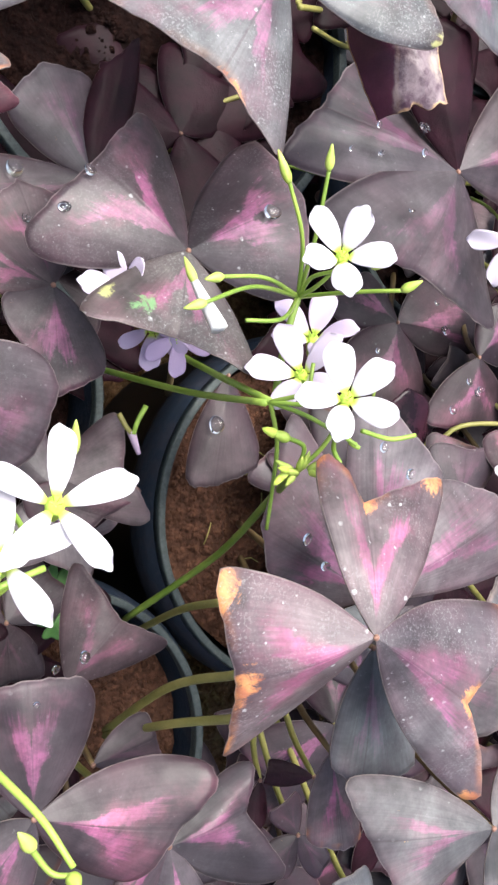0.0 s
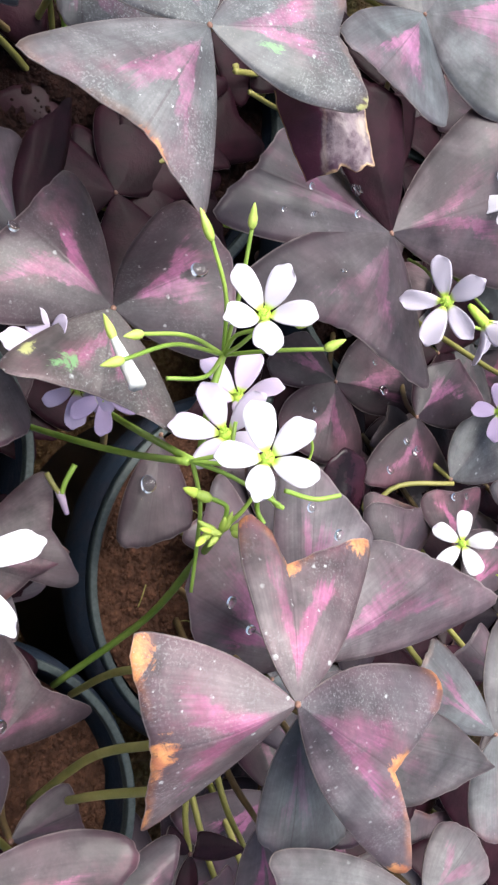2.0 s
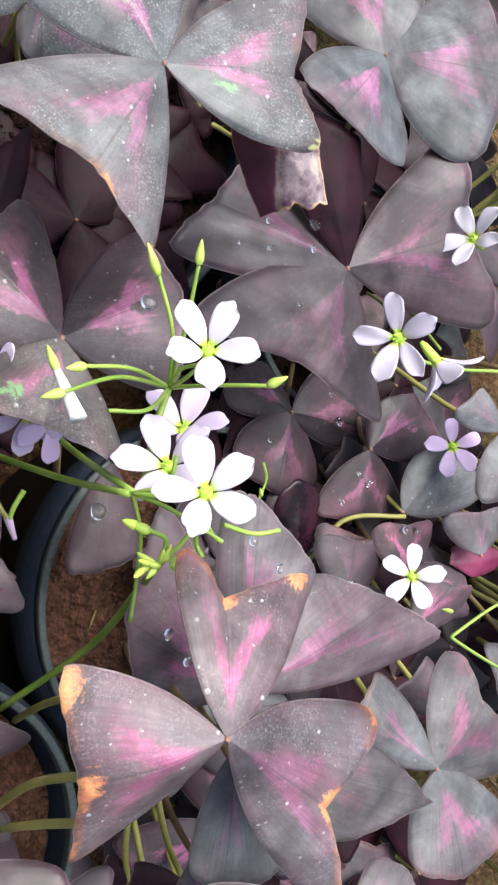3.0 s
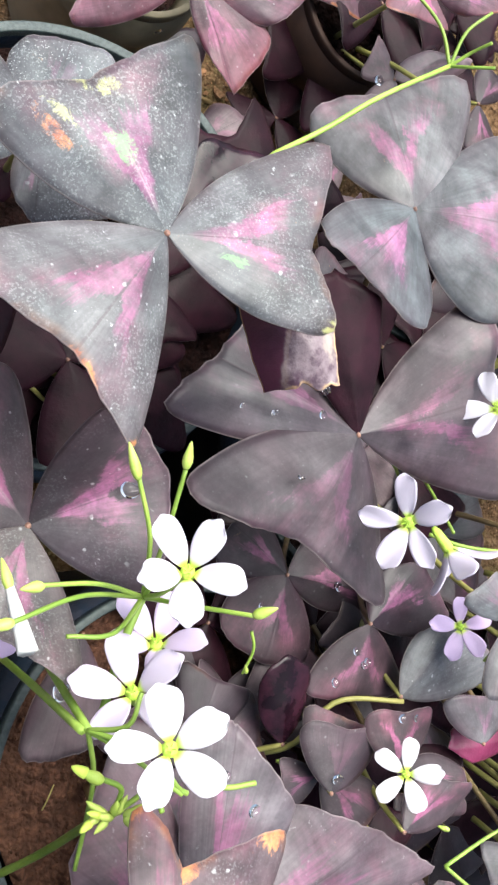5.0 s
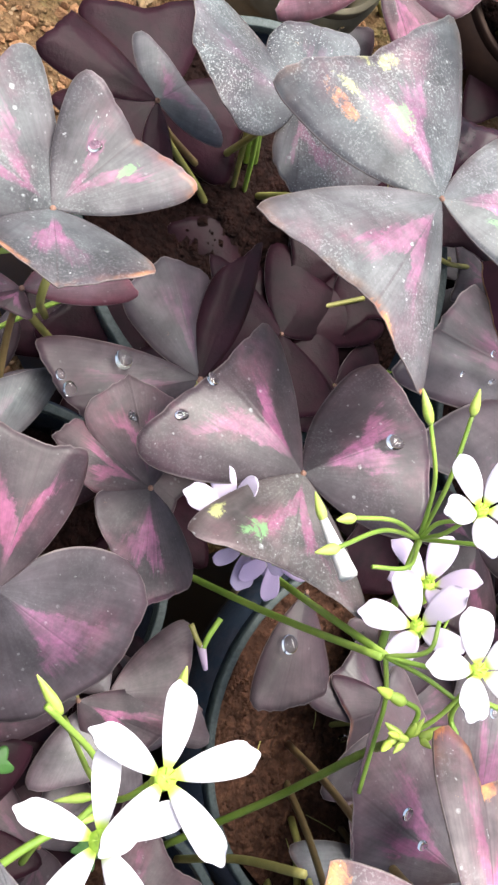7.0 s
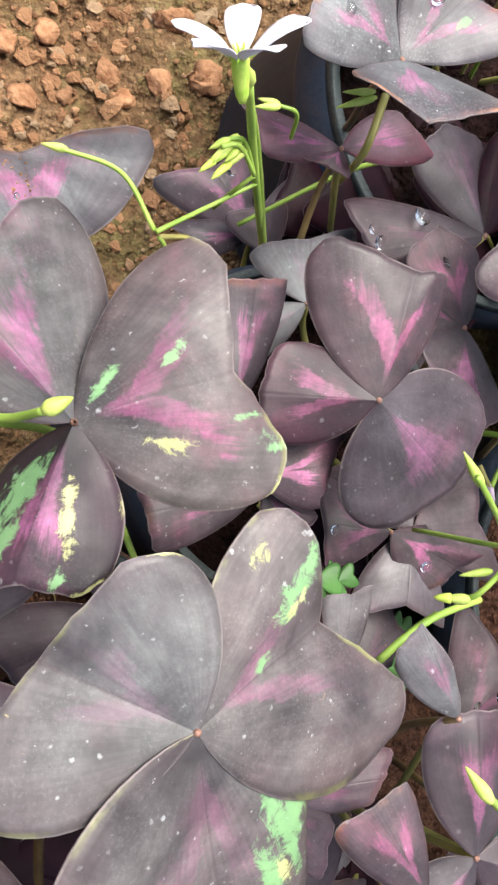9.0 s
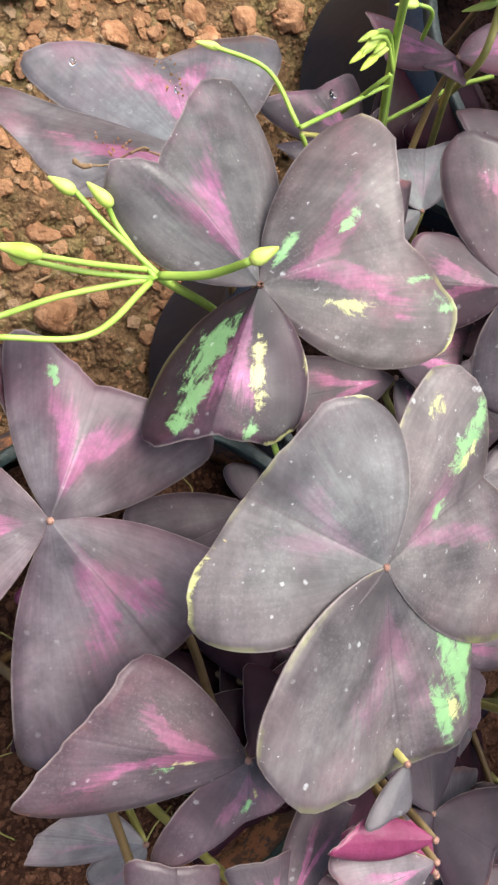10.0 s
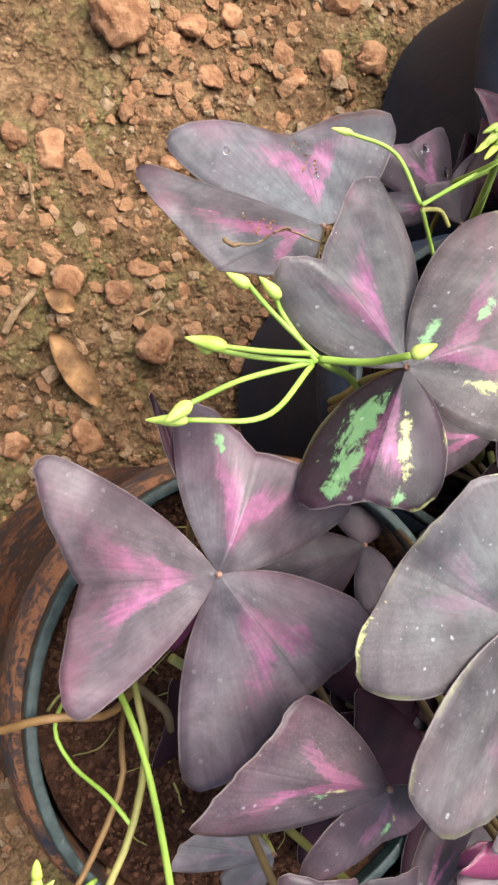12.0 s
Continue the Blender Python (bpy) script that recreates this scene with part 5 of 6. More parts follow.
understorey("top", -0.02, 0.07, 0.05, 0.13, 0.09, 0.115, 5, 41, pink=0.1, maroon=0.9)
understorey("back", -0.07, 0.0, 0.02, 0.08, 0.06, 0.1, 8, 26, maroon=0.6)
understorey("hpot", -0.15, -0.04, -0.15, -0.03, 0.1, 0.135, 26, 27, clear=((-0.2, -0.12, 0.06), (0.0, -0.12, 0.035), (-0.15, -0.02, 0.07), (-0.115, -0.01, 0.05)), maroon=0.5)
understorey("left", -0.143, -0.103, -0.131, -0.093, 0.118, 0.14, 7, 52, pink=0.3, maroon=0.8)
# next two: unseen leaves added past the edges to keep light out of gaps
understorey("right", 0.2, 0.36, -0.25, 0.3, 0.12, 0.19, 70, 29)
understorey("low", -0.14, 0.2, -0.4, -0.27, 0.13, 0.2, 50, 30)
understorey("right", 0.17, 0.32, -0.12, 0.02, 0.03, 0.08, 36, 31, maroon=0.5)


# ---------- flowers, buds and stalks ----------
flower("mid", (-0.0050, 0.0237, 0.2335), (-0.457, 0.225, 0.860), 0.0118, 54.0, 0.1, 34)
flower("mid", (-0.0084, -0.0095, 0.2404), (-0.430, 0.220, 0.875), 0.0122, 32.0, 0.02, 32)
flower("mid", (0.0020, 0.0073, 0.2092), (-0.340, 0.628, 0.700), 0.0118, 47.8, 0.5, 26)
flower("mid", (-0.0056, -0.0026, 0.2159), (-0.550, 0.394, 0.737), 0.0120, 162.4, 0.3, 26)
flower("low", (-0.0764, -0.0310, 0.2442), (-0.188, 0.332, 0.924), 0.0142, 84.1, 0, 8, .62)
flower("low", (-0.0855, -0.0414, 0.2419), (-0.324, 0.306, 0.895), 0.0138, 14.7, 0, 8, .62)
flower("right", (0.0927, 0.0451, 0.1846), (-0.80, -0.22, 0.56), 0.0138, 112.4, 0.22, 14)
flower("right", (0.1064, 0.0385, 0.1880), (0.55, -0.72, 0.28), 0.0132, -150.5, 0.25, 38)
flower("right", (0.1296, -0.0346, 0.1503), (-0.648, 0.150, 0.747), 0.0110, 73.4, 0, 10)
flower("right", (0.1519, 0.0149, 0.1474), (-0.432, -0.068, 0.899), 0.0105, 103.8, 0.7, 15)
flower("right", (0.1378, 0.0885, 0.1725), (-0.922, 0.235, 0.308), 0.0125, 7.7, 0.05, 20)
flower("mid", (-0.0387, 0.0193, 0.1820), (-0.65, 0.35, 0.67), 0.0112, 90.0, 0.35, 48)
flower("mid", (-0.0261, 0.0120, 0.1700), (-0.152, -0.565, 0.811), 0.0104, -92.9, 0.55, 25)
flower("mid", (-0.0195, 0.0097, 0.1720), (-0.036, -0.536, 0.843), 0.0096, -79.8, 0.7, 25)
flower("hpot", (-0.1571, 0.0406, 0.2307), (-0.402, 0.717, 0.569), 0.0125, 68.8, 0, 25)
stalk("mid", [(-0.0176, 0.0080, 0.0871), (-0.0134, -0.0043, 0.1610), (-0.0177, -0.0099, 0.2198)], .0011, .0009, STEM, "flower_stalk")
stalk("mid", [(0.0010, 0.0164, 0.1048), (-0.0110, 0.0017, 0.1714), (-0.0166, -0.0095, 0.2201)], .001, .0009, STEM, "flower_stalk")
stalk("mid", [(-0.0166, -0.0097, 0.2202), (-0.0116, -0.0074, 0.2279), (-0.0098, -0.0008, 0.2287)], .0006, .0005, STEM, "flower_stalk")
stalk("mid", [(-0.0166, -0.0097, 0.2202), (-0.0102, -0.0107, 0.2307), (-0.0065, -0.0099, 0.2360)], .0006, .0005, STEM, "flower_stalk")
stalk("mid", [(-0.0166, -0.0097, 0.2202), (-0.0103, -0.0132, 0.2270), (-0.0002, -0.0199, 0.2325)], .0006, .0005, STEM, "flower_stalk")
stalk("mid", [(-0.0166, -0.0097, 0.2202), (-0.0121, -0.0192, 0.2155), (-0.0099, -0.0291, 0.2098), (-0.0091, -0.0415, 0.2049)], .0006, .0005, STEM, "flower_stalk")
stalk("low", [(-0.0098, -0.0801, 0.1059), (0.0034, -0.0550, 0.1491), (-0.0034, -0.0341, 0.1971), (-0.0098, -0.0263, 0.2210)], .0012, .001, STEM, "flower_stalk")
stalk("mid", [(-0.0098, -0.0263, 0.2210), (-0.0070, -0.0205, 0.2280), (-0.0062, -0.0140, 0.2348)], .0006, .0005, STEM, "flower_stalk")
stalk("mid", [(-0.0098, -0.0263, 0.2210), (-0.0096, -0.0205, 0.2241), (-0.0145, -0.0182, 0.2251)], .0006, .0006, STEM, "flower_stalk")
stalk("mid", [(-0.0063, -0.0134, 0.2343), (0.0005, -0.0192, 0.2287), (0.0032, -0.0206, 0.2283)], .0006, .0006, STEM, "flower_stalk")
stalk("mid", [(-0.0067, -0.0147, 0.2349), (-0.0034, -0.0205, 0.2274), (-0.0018, -0.0243, 0.2279)], .0006, .0006, STEM, "flower_stalk")
stalk("mid", [(0.0005, -0.0166, 0.2335), (0.0091, -0.0185, 0.2328), (0.0161, -0.0176, 0.2334)], .0006, .0006, STEM, "flower_stalk")
stalk("mid", [(-0.0033, 0.0174, 0.2109), (-0.0037, 0.0187, 0.2202), (-0.0010, 0.0229, 0.2256)], .0006, .0005, STEM, "flower_stalk")
stalk("mid", [(-0.0033, 0.0174, 0.2109), (-0.0043, 0.0209, 0.2186), (-0.0023, 0.0217, 0.2256)], .0006, .0005, STEM, "flower_stalk")
stalk("mid", [(-0.0033, 0.0174, 0.2109), (-0.0078, 0.0300, 0.2203), (-0.0142, 0.0420, 0.2250)], .0006, .0005, STEM, "flower_stalk")
stalk("mid", [(-0.0033, 0.0174, 0.2109), (-0.0050, 0.0300, 0.2217), (-0.0051, 0.0451, 0.2280)], .0006, .0005, STEM, "flower_stalk")
stalk("mid", [(-0.0033, 0.0174, 0.2109), (-0.0183, 0.0195, 0.2210), (-0.0320, 0.0183, 0.2247)], .0006, .0005, STEM, "flower_stalk")
stalk("mid", [(-0.0033, 0.0174, 0.2109), (-0.0224, 0.0169, 0.2229), (-0.0388, 0.0112, 0.2305)], .0006, .0005, STEM, "flower_stalk")
stalk("mid", [(-0.0033, 0.0174, 0.2109), (-0.0145, 0.0100, 0.2224), (-0.0251, 0.0088, 0.2238)], .0006, .0005, STEM, "flower_stalk")
stalk("mid", [(-0.0033, 0.0174, 0.2109), (0.0017, 0.0168, 0.2268), (0.0092, 0.0163, 0.2375)], .0006, .0005, STEM, "flower_stalk")
stalk("mid", [(-0.0071, -0.0084, 0.2052), (-0.0063, 0.0064, 0.2096), (-0.0033, 0.0174, 0.2109)], .001, .0009, STEM, "flower_stalk")
stalk("mid", [(-0.0034, -0.0839, 0.1052), (-0.0134, -0.0682, 0.1610), (-0.0206, -0.0594, 0.2032)], .0012, .0011, PALE, "petiole")
stalk("low", [(-0.0216, -0.1129, 0.1194), (-0.0245, -0.0857, 0.1785), (-0.0237, -0.0744, 0.2170)], .0013, .0012, PALE, "petiole")
stalk("low", [(-0.0219, -0.1145, 0.1202), (-0.0263, -0.0944, 0.1827), (-0.0237, -0.0849, 0.2169)], .0012, .0012, PALE, "petiole")
stalk("low", [(-0.0667, -0.0341, 0.1634), (-0.0783, -0.0384, 0.2240), (-0.0756, -0.0312, 0.2416)], .00065, .00055, STEM, "flower_stalk")
stalk("low", [(-0.0908, -0.0755, 0.2525), (-0.0847, -0.0822, 0.2624), (-0.0802, -0.0900, 0.2669)], .0008, .0006, STEM, "flower_stalk")
stalk("low", [(-0.0866, -0.0867, 0.2641), (-0.0842, -0.0899, 0.2673), (-0.0806, -0.0911, 0.2674)], .0006, .0005, STEM, "flower_stalk")
stalk("right", [(0.0413, 0.1448, 0.14), (0.038, 0.1445, 0.172), (0.0531, 0.1565, 0.18), (0.0702, 0.1716, 0.183), (0.0948, 0.19, 0.1847)], .0009, .0008, STEM, "flower_stalk")
stalk("right", [(0.0948, 0.1900, 0.1847), (0.0903, 0.2041, 0.1828), (0.0760, 0.2199, 0.1759)], .00065, .00055, STEM, "flower_stalk")
stalk("right", [(0.0948, 0.1900, 0.1847), (0.0972, 0.2006, 0.1886), (0.1048, 0.2091, 0.1913)], .0006, .0005, STEM, "flower_stalk")
stalk("right", [(0.0948, 0.1900, 0.1847), (0.0982, 0.1933, 0.1909), (0.0998, 0.1941, 0.1977)], .0006, .0005, STEM, "flower_stalk")
stalk("right", [(0.0948, 0.1900, 0.1847), (0.0981, 0.1879, 0.1916), (0.1025, 0.1871, 0.1970)], .0006, .0005, STEM, "flower_stalk")
stalk("right", [(0.0933, -0.0365, 0.1088), (0.1022, -0.0302, 0.1226), (0.1128, -0.0143, 0.1315), (0.1360, -0.0125, 0.1388)], .0011, .0009, PALE, "petiole")
stalk("right", [(0.1361, 0.0791, 0.1131), (0.1238, 0.0672, 0.1395), (0.0990, 0.0469, 0.1770)], .00065, .00055, STEM, "flower_stalk")
stalk("right", [(0.1391, 0.0820, 0.1130), (0.1312, 0.0663, 0.1439), (0.1148, 0.0444, 0.1805)], .00065, .00055, STEM, "flower_stalk")
stalk("right", [(0.0596, 0.0875, 0.0931), (0.0775, 0.0808, 0.1066), (0.0993, 0.0810, 0.1053)], .0006, .0005, STEM, "flower_stalk")
stalk("right", [(0.0642, 0.0936, 0.0790), (0.0779, 0.0870, 0.0967), (0.1039, 0.0831, 0.1065)], .0006, .0005, STEM, "flower_stalk")
stalk("right", [(0.1530, 0.0416, 0.1704), (0.1378, 0.0420, 0.1621), (0.1276, 0.0450, 0.1549)], .0007, .0007, STEM, "flower_stalk")
stalk("right", [(0.1108, -0.0514, 0.1912), (0.1225, -0.0443, 0.1932), (0.1310, -0.0398, 0.1949)], .0006, .0005, STEM, "flower_stalk")
stalk("right", [(0.1108, -0.0514, 0.1912), (0.1163, -0.0563, 0.1971), (0.1225, -0.0611, 0.2033)], .0006, .0005, STEM, "flower_stalk")
stalk("right", [(0.0848, 0.0063, 0.1170), (0.0872, 0.0001, 0.1156), (0.0851, -0.0085, 0.1132)], .0006, .0005, STEM, "flower_stalk")
stalk("hpot", [(-0.0930, 0.0470, 0.1134), (-0.1257, 0.0480, 0.1724), (-0.1474, 0.0460, 0.2134)], .0011, .001, STEM, "flower_stalk")
stalk("hpot", [(-0.0929, 0.0448, 0.1147), (-0.1255, 0.0505, 0.1735), (-0.1476, 0.0460, 0.2133)], .0009, .0008, STEM, "flower_stalk")
stalk("hpot", [(-0.1255, 0.0449, 0.1487), (-0.1282, 0.0432, 0.1675), (-0.1263, 0.0452, 0.1738)], .00065, .00055, STEM, "flower_stalk")
stalk("hpot", [(-0.1471, 0.0292, 0.1659), (-0.1567, 0.0407, 0.1667), (-0.1715, 0.0429, 0.1665)], .00065, .00055, STEM, "flower_stalk")
stalk("hpot", [(-0.1468, 0.0289, 0.1663), (-0.1324, 0.0395, 0.1637), (-0.1213, 0.0474, 0.1648)], .00065, .00055, STEM, "flower_stalk")
stalk("hpot", [(-0.1449, 0.0288, 0.1635), (-0.1364, 0.0246, 0.1551), (-0.1294, 0.0193, 0.1492)], .00065, .00055, STEM, "flower_stalk")
stalk("hpot", [(-0.1449, 0.0288, 0.1635), (-0.1351, 0.0320, 0.1578), (-0.1304, 0.0290, 0.1557)], .0007, .0006, PALE, "petiole")
stalk("hpot", [(-0.1916, -0.0237, 0.1998), (-0.1857, -0.0246, 0.2099), (-0.1824, -0.0240, 0.2216)], .0009, .0008, STEM, "flower_stalk")
stalk("hpot", [(-0.1916, -0.0237, 0.1998), (-0.2028, -0.0148, 0.1975), (-0.2102, -0.0089, 0.1977)], .00065, .00055, STEM, "flower_stalk")
stalk("hpot", [(-0.1923, -0.0245, 0.1999), (-0.1997, -0.0147, 0.1965), (-0.2038, -0.0098, 0.1990)], .00065, .00055, STEM, "flower_stalk")
stalk("hpot", [(-0.1925, -0.0225, 0.1986), (-0.2053, -0.0243, 0.2018), (-0.2170, -0.0252, 0.2039)], .00065, .00055, STEM, "flower_stalk")
stalk("hpot", [(-0.1928, -0.0245, 0.1997), (-0.2066, -0.0254, 0.1993), (-0.2172, -0.0253, 0.2000)], .00065, .00055, STEM, "flower_stalk")
stalk("hpot", [(-0.1934, -0.0246, 0.1994), (-0.2095, -0.0307, 0.2010), (-0.2225, -0.0378, 0.2060)], .00065, .00055, STEM, "flower_stalk")
stalk("hpot", [(-0.1933, -0.0252, 0.1998), (-0.2055, -0.0381, 0.2050), (-0.2221, -0.0410, 0.2043)], .00065, .00055, STEM, "flower_stalk")
stalk("hpot", [(-0.1916, -0.0237, 0.1998), (-0.1572, -0.0238, 0.1604), (-0.1323, -0.0519, 0.1393)], .001, .0009, STEM, "flower_stalk")
stalk("left", [(-0.2112, -0.0948, 0.1104), (-0.2130, -0.1051, 0.1541), (-0.2104, -0.1195, 0.1706), (-0.2106, -0.1372, 0.1901), (-0.2114, -0.1518, 0.2024), (-0.2119, -0.1669, 0.2112)], .0009, .0008, STEM, "flower_stalk")
stalk("left", [(-0.1985, -0.0951, 0.1045), (-0.2066, -0.1048, 0.1445), (-0.2038, -0.1187, 0.1480), (-0.2082, -0.1354, 0.1557), (-0.2135, -0.1507, 0.1557), (-0.2200, -0.1688, 0.1567), (-0.2239, -0.1869, 0.1592), (-0.2240, -0.2059, 0.1577)], .0010, .0009, PALE, "petiole")
stalk("left", [(-0.1917, -0.1007, 0.0986), (-0.2040, -0.1176, 0.1280), (-0.2049, -0.1304, 0.1352), (-0.2125, -0.1507, 0.1370), (-0.2193, -0.1646, 0.1353), (-0.2235, -0.1825, 0.1310), (-0.2265, -0.2023, 0.1286)], .0009, .0008, TAN, "petiole")
stalk("left", [(-0.2057, -0.1067, 0.0948), (-0.2225, -0.1151, 0.1294), (-0.2196, -0.1241, 0.1364), (-0.2132, -0.1291, 0.1492), (-0.2079, -0.1351, 0.1557)], .0006, .0006, STEM, "flower_stalk")
stalk("left", [(-0.2408, -0.1214, 0.1180), (-0.2358, -0.1181, 0.1280), (-0.2298, -0.1142, 0.1360), (-0.2224, -0.1126, 0.1380), (-0.2095, -0.1126, 0.1340), (-0.1953, -0.1059, 0.1180)], .0012, .0011, TAN, "petiole")
stalk("left", [(-0.2028, -0.1053, 0.1340), (-0.1967, -0.1105, 0.1404), (-0.1921, -0.1177, 0.1343)], .0013, .0012, DEEP, "petiole")
stalk("left", [(-0.2017, -0.0948, 0.1539), (-0.1950, -0.0982, 0.1531), (-0.1906, -0.1000, 0.1501)], .0013, .0012, PALE, "petiole")
stalk("back", [(-0.0829, 0.0833, 0.1610), (-0.0858, 0.0675, 0.1562), (-0.0746, 0.0716, 0.1211)], .0012, .0011, PALE, "petiole")
stalk("back", [(-0.0891, 0.0668, 0.1484), (-0.0756, 0.0671, 0.1234), (-0.0587, 0.0683, 0.0931)], .0012, .0011, PALE, "petiole")
stalk("back", [(-0.0555, 0.0845, 0.1236), (-0.0686, 0.0793, 0.1133), (-0.0926, 0.0632, 0.0910)], .0009, .0008, STEM, "flower_stalk")
stalk("back", [(-0.0083, 0.1571, 0.1049), (0.0192, 0.1653, 0.0503), (0.0443, 0.1653, -0.0004)], .001, .001, STEM, "flower_stalk")
stalk("back", [(0.0014, 0.1638, 0.0931), (0.0234, 0.1661, 0.0521), (0.0509, 0.1697, 0.0004)], .0009, .0009, DEEP, "petiole")
stalk("mid", [(0.0882, 0.1358, 0.0407), (0.0682, 0.1254, 0.0364), (0.0619, 0.1290, 0.0180)], .001, .001, DEEP, "petiole")
stalk("mid", [(0.0304, 0.1133, 0.0363), (0.0433, 0.1021, 0.0499), (0.0582, 0.0846, 0.0556)], .0011, .001, DEEP, "petiole")
stalk("mid", [(0.0585, 0.1307, 0.1178), (0.0821, 0.1338, 0.1028), (0.1085, 0.1432, 0.0855)], .001, .001, PALE, "petiole")
stalk("mid", [(0.0575, 0.1441, 0.1091), (0.0628, 0.1398, 0.1018), (0.0898, 0.1457, 0.0869)], .0013, .0012, PALE, "petiole")
stalk("mid", [(0.0493, 0.1344, 0.1235), (0.0737, 0.1448, 0.1045), (0.0961, 0.1531, 0.0857)], .0012, .0011, PALE, "petiole")
stalk("mid", [(0.0743, 0.1299, 0.0882), (0.0832, 0.1370, 0.0887), (0.0925, 0.1413, 0.0910)], .0011, .001, PALE, "petiole")
stalk("low", [(-0.0881, -0.0665, 0.1828), (-0.0820, -0.0603, 0.1848), (-0.0741, -0.0551, 0.1858), (-0.0609, -0.0505, 0.1848)], .001, .0009, STEM, "flower_stalk")
stalk("back", [(-0.0700, -0.0690, 0.1571), (-0.0710, -0.0604, 0.1706), (-0.0667, -0.0549, 0.1759)], .0009, .0008, STEM, "flower_stalk")
stalk("low", [(-0.0702, -0.0421, 0.2048), (-0.0762, -0.0338, 0.2095), (-0.0890, -0.0244, 0.2163)], .0007, .0007, STEM, "flower_stalk")
stalk("low", [(-0.0972, -0.0926, 0.2466), (-0.1018, -0.0860, 0.2466), (-0.1080, -0.0808, 0.2466)], .0007, .0007, STEM, "flower_stalk")
stalk("low", [(-0.0703, -0.0423, 0.2049), (-0.0748, -0.0488, 0.2013), (-0.0758, -0.0504, 0.1966)], .0007, .0007, STEM, "flower_stalk")
bud("mid", (-0.0143, 0.0414, 0.2253), (-0.0175, 0.0488, 0.2255), .0017)
bud("mid", (-0.0052, 0.0448, 0.2281), (-0.0059, 0.0504, 0.2307), .0016)
bud("mid", (-0.0315, 0.0183, 0.2250), (-0.0364, 0.0172, 0.2256), .0017)
bud("mid", (-0.0384, 0.0113, 0.2306), (-0.0436, 0.0097, 0.2301), .0017)
bud("mid", (0.0090, 0.0163, 0.2374), (0.0127, 0.0184, 0.2407), .0017)
bud("mid", (0.0074, 0.0236, 0.2270), (0.0103, 0.0234, 0.2300), .0016)
bud("mid", (-0.0144, -0.0186, 0.2255), (-0.0193, -0.0166, 0.2242), .0019, tip_mat=PETAL)
bud("mid", (-0.0079, -0.0260, 0.2231), (-0.0049, -0.0239, 0.2260), .0016)
bud("mid", (-0.0105, -0.0267, 0.2209), (-0.0152, -0.0235, 0.2203), .0016)
bud("mid", (-0.0115, -0.0260, 0.2199), (-0.0151, -0.0286, 0.2209), .0015, tip_mat=PETAL)
bud("mid", (-0.0091, -0.0260, 0.2212), (-0.0105, -0.0226, 0.2248), .0015)
bud("mid", (-0.0374, 0.0127, 0.1508), (-0.0428, 0.0105, 0.1492), .0016)
bud("mid", (-0.0372, 0.0168, 0.2222), (-0.0392, 0.0228, 0.2207), .0016)
stalk("mid", [(-0.0373, 0.0179, 0.2214), (-0.0360, 0.0125, 0.2248), (-0.0346, 0.0060, 0.2294)], 0.0009, .0021, TUBE, "closed_flower")
bud("low", (-0.0652, -0.0217, 0.2209), (-0.0664, -0.0145, 0.2262), .0018)
bud("low", (-0.0866, -0.0863, 0.2652), (-0.0897, -0.0822, 0.2675), .0019)
bud("low", (-0.0808, -0.0911, 0.2673), (-0.0804, -0.0920, 0.2706), .002)
bud("right", (0.0790, 0.2177, 0.1763), (0.0739, 0.2252, 0.1742), .0017)
bud("right", (0.1221, -0.0446, 0.1803), (0.1190, -0.0438, 0.1781), .0012)
bud("right", (0.1477, 0.0049, 0.1641), (0.1589, 0.0117, 0.1659), .0014)
bud("right", (0.0960, -0.0357, 0.1226), (0.1092, -0.0376, 0.1307), .0016)
bud("right", (0.0778, -0.0067, 0.1275), (0.0762, -0.0038, 0.1288), .0011)
bud("hpot", (-0.1476, 0.0460, 0.2133), (-0.1522, 0.0445, 0.2220), .0026)
bud("hpot", (-0.1366, 0.0483, 0.1856), (-0.1427, 0.0399, 0.1874), .0018)
bud("hpot", (-0.1356, 0.0475, 0.1866), (-0.1447, 0.0386, 0.1859), .0016)
bud("hpot", (-0.1334, 0.0470, 0.1842), (-0.1401, 0.0391, 0.1855), .0016, tip_mat=PETAL)
bud("back", (-0.0921, 0.0759, 0.1709), (-0.1037, 0.0698, 0.1709), .0016)
bud("back", (-0.0935, 0.0764, 0.1724), (-0.1025, 0.0741, 0.1716), .0014)
bud("hpot", (-0.1696, 0.0430, 0.1662), (-0.1755, 0.0433, 0.1654), .0015)
bud("hpot", (-0.2089, -0.0105, 0.1981), (-0.2142, -0.0085, 0.1979), .002)
bud("hpot", (-0.2018, -0.0118, 0.1988), (-0.2071, -0.0083, 0.1990), .002)
bud("hpot", (-0.2155, -0.0253, 0.2048), (-0.2237, -0.0244, 0.2024), .0022)
bud("hpot", (-0.2172, -0.0259, 0.2017), (-0.2206, -0.0252, 0.2007), .0018)
bud("hpot", (-0.2225, -0.0378, 0.2060), (-0.2278, -0.0422, 0.2071), .0022)
bud("hpot", (-0.2221, -0.0410, 0.2043), (-0.2297, -0.0417, 0.2007), .0018)
bud("hpot", (-0.1826, -0.0241, 0.2215), (-0.1787, -0.0216, 0.2246), .0022)
bud("low", (-0.0849, -0.0262, 0.2132), (-0.0908, -0.0192, 0.2135), .0017)
bud("low", (-0.1075, -0.0820, 0.2476), (-0.1126, -0.0763, 0.2466), .0017)
bud("low", (-0.0755, -0.0504, 0.1994), (-0.0811, -0.0504, 0.1964), .0019, tip_mat=PETAL)
bud("low", (-0.0720, -0.0435, 0.2022), (-0.0791, -0.0451, 0.1994), .0014)
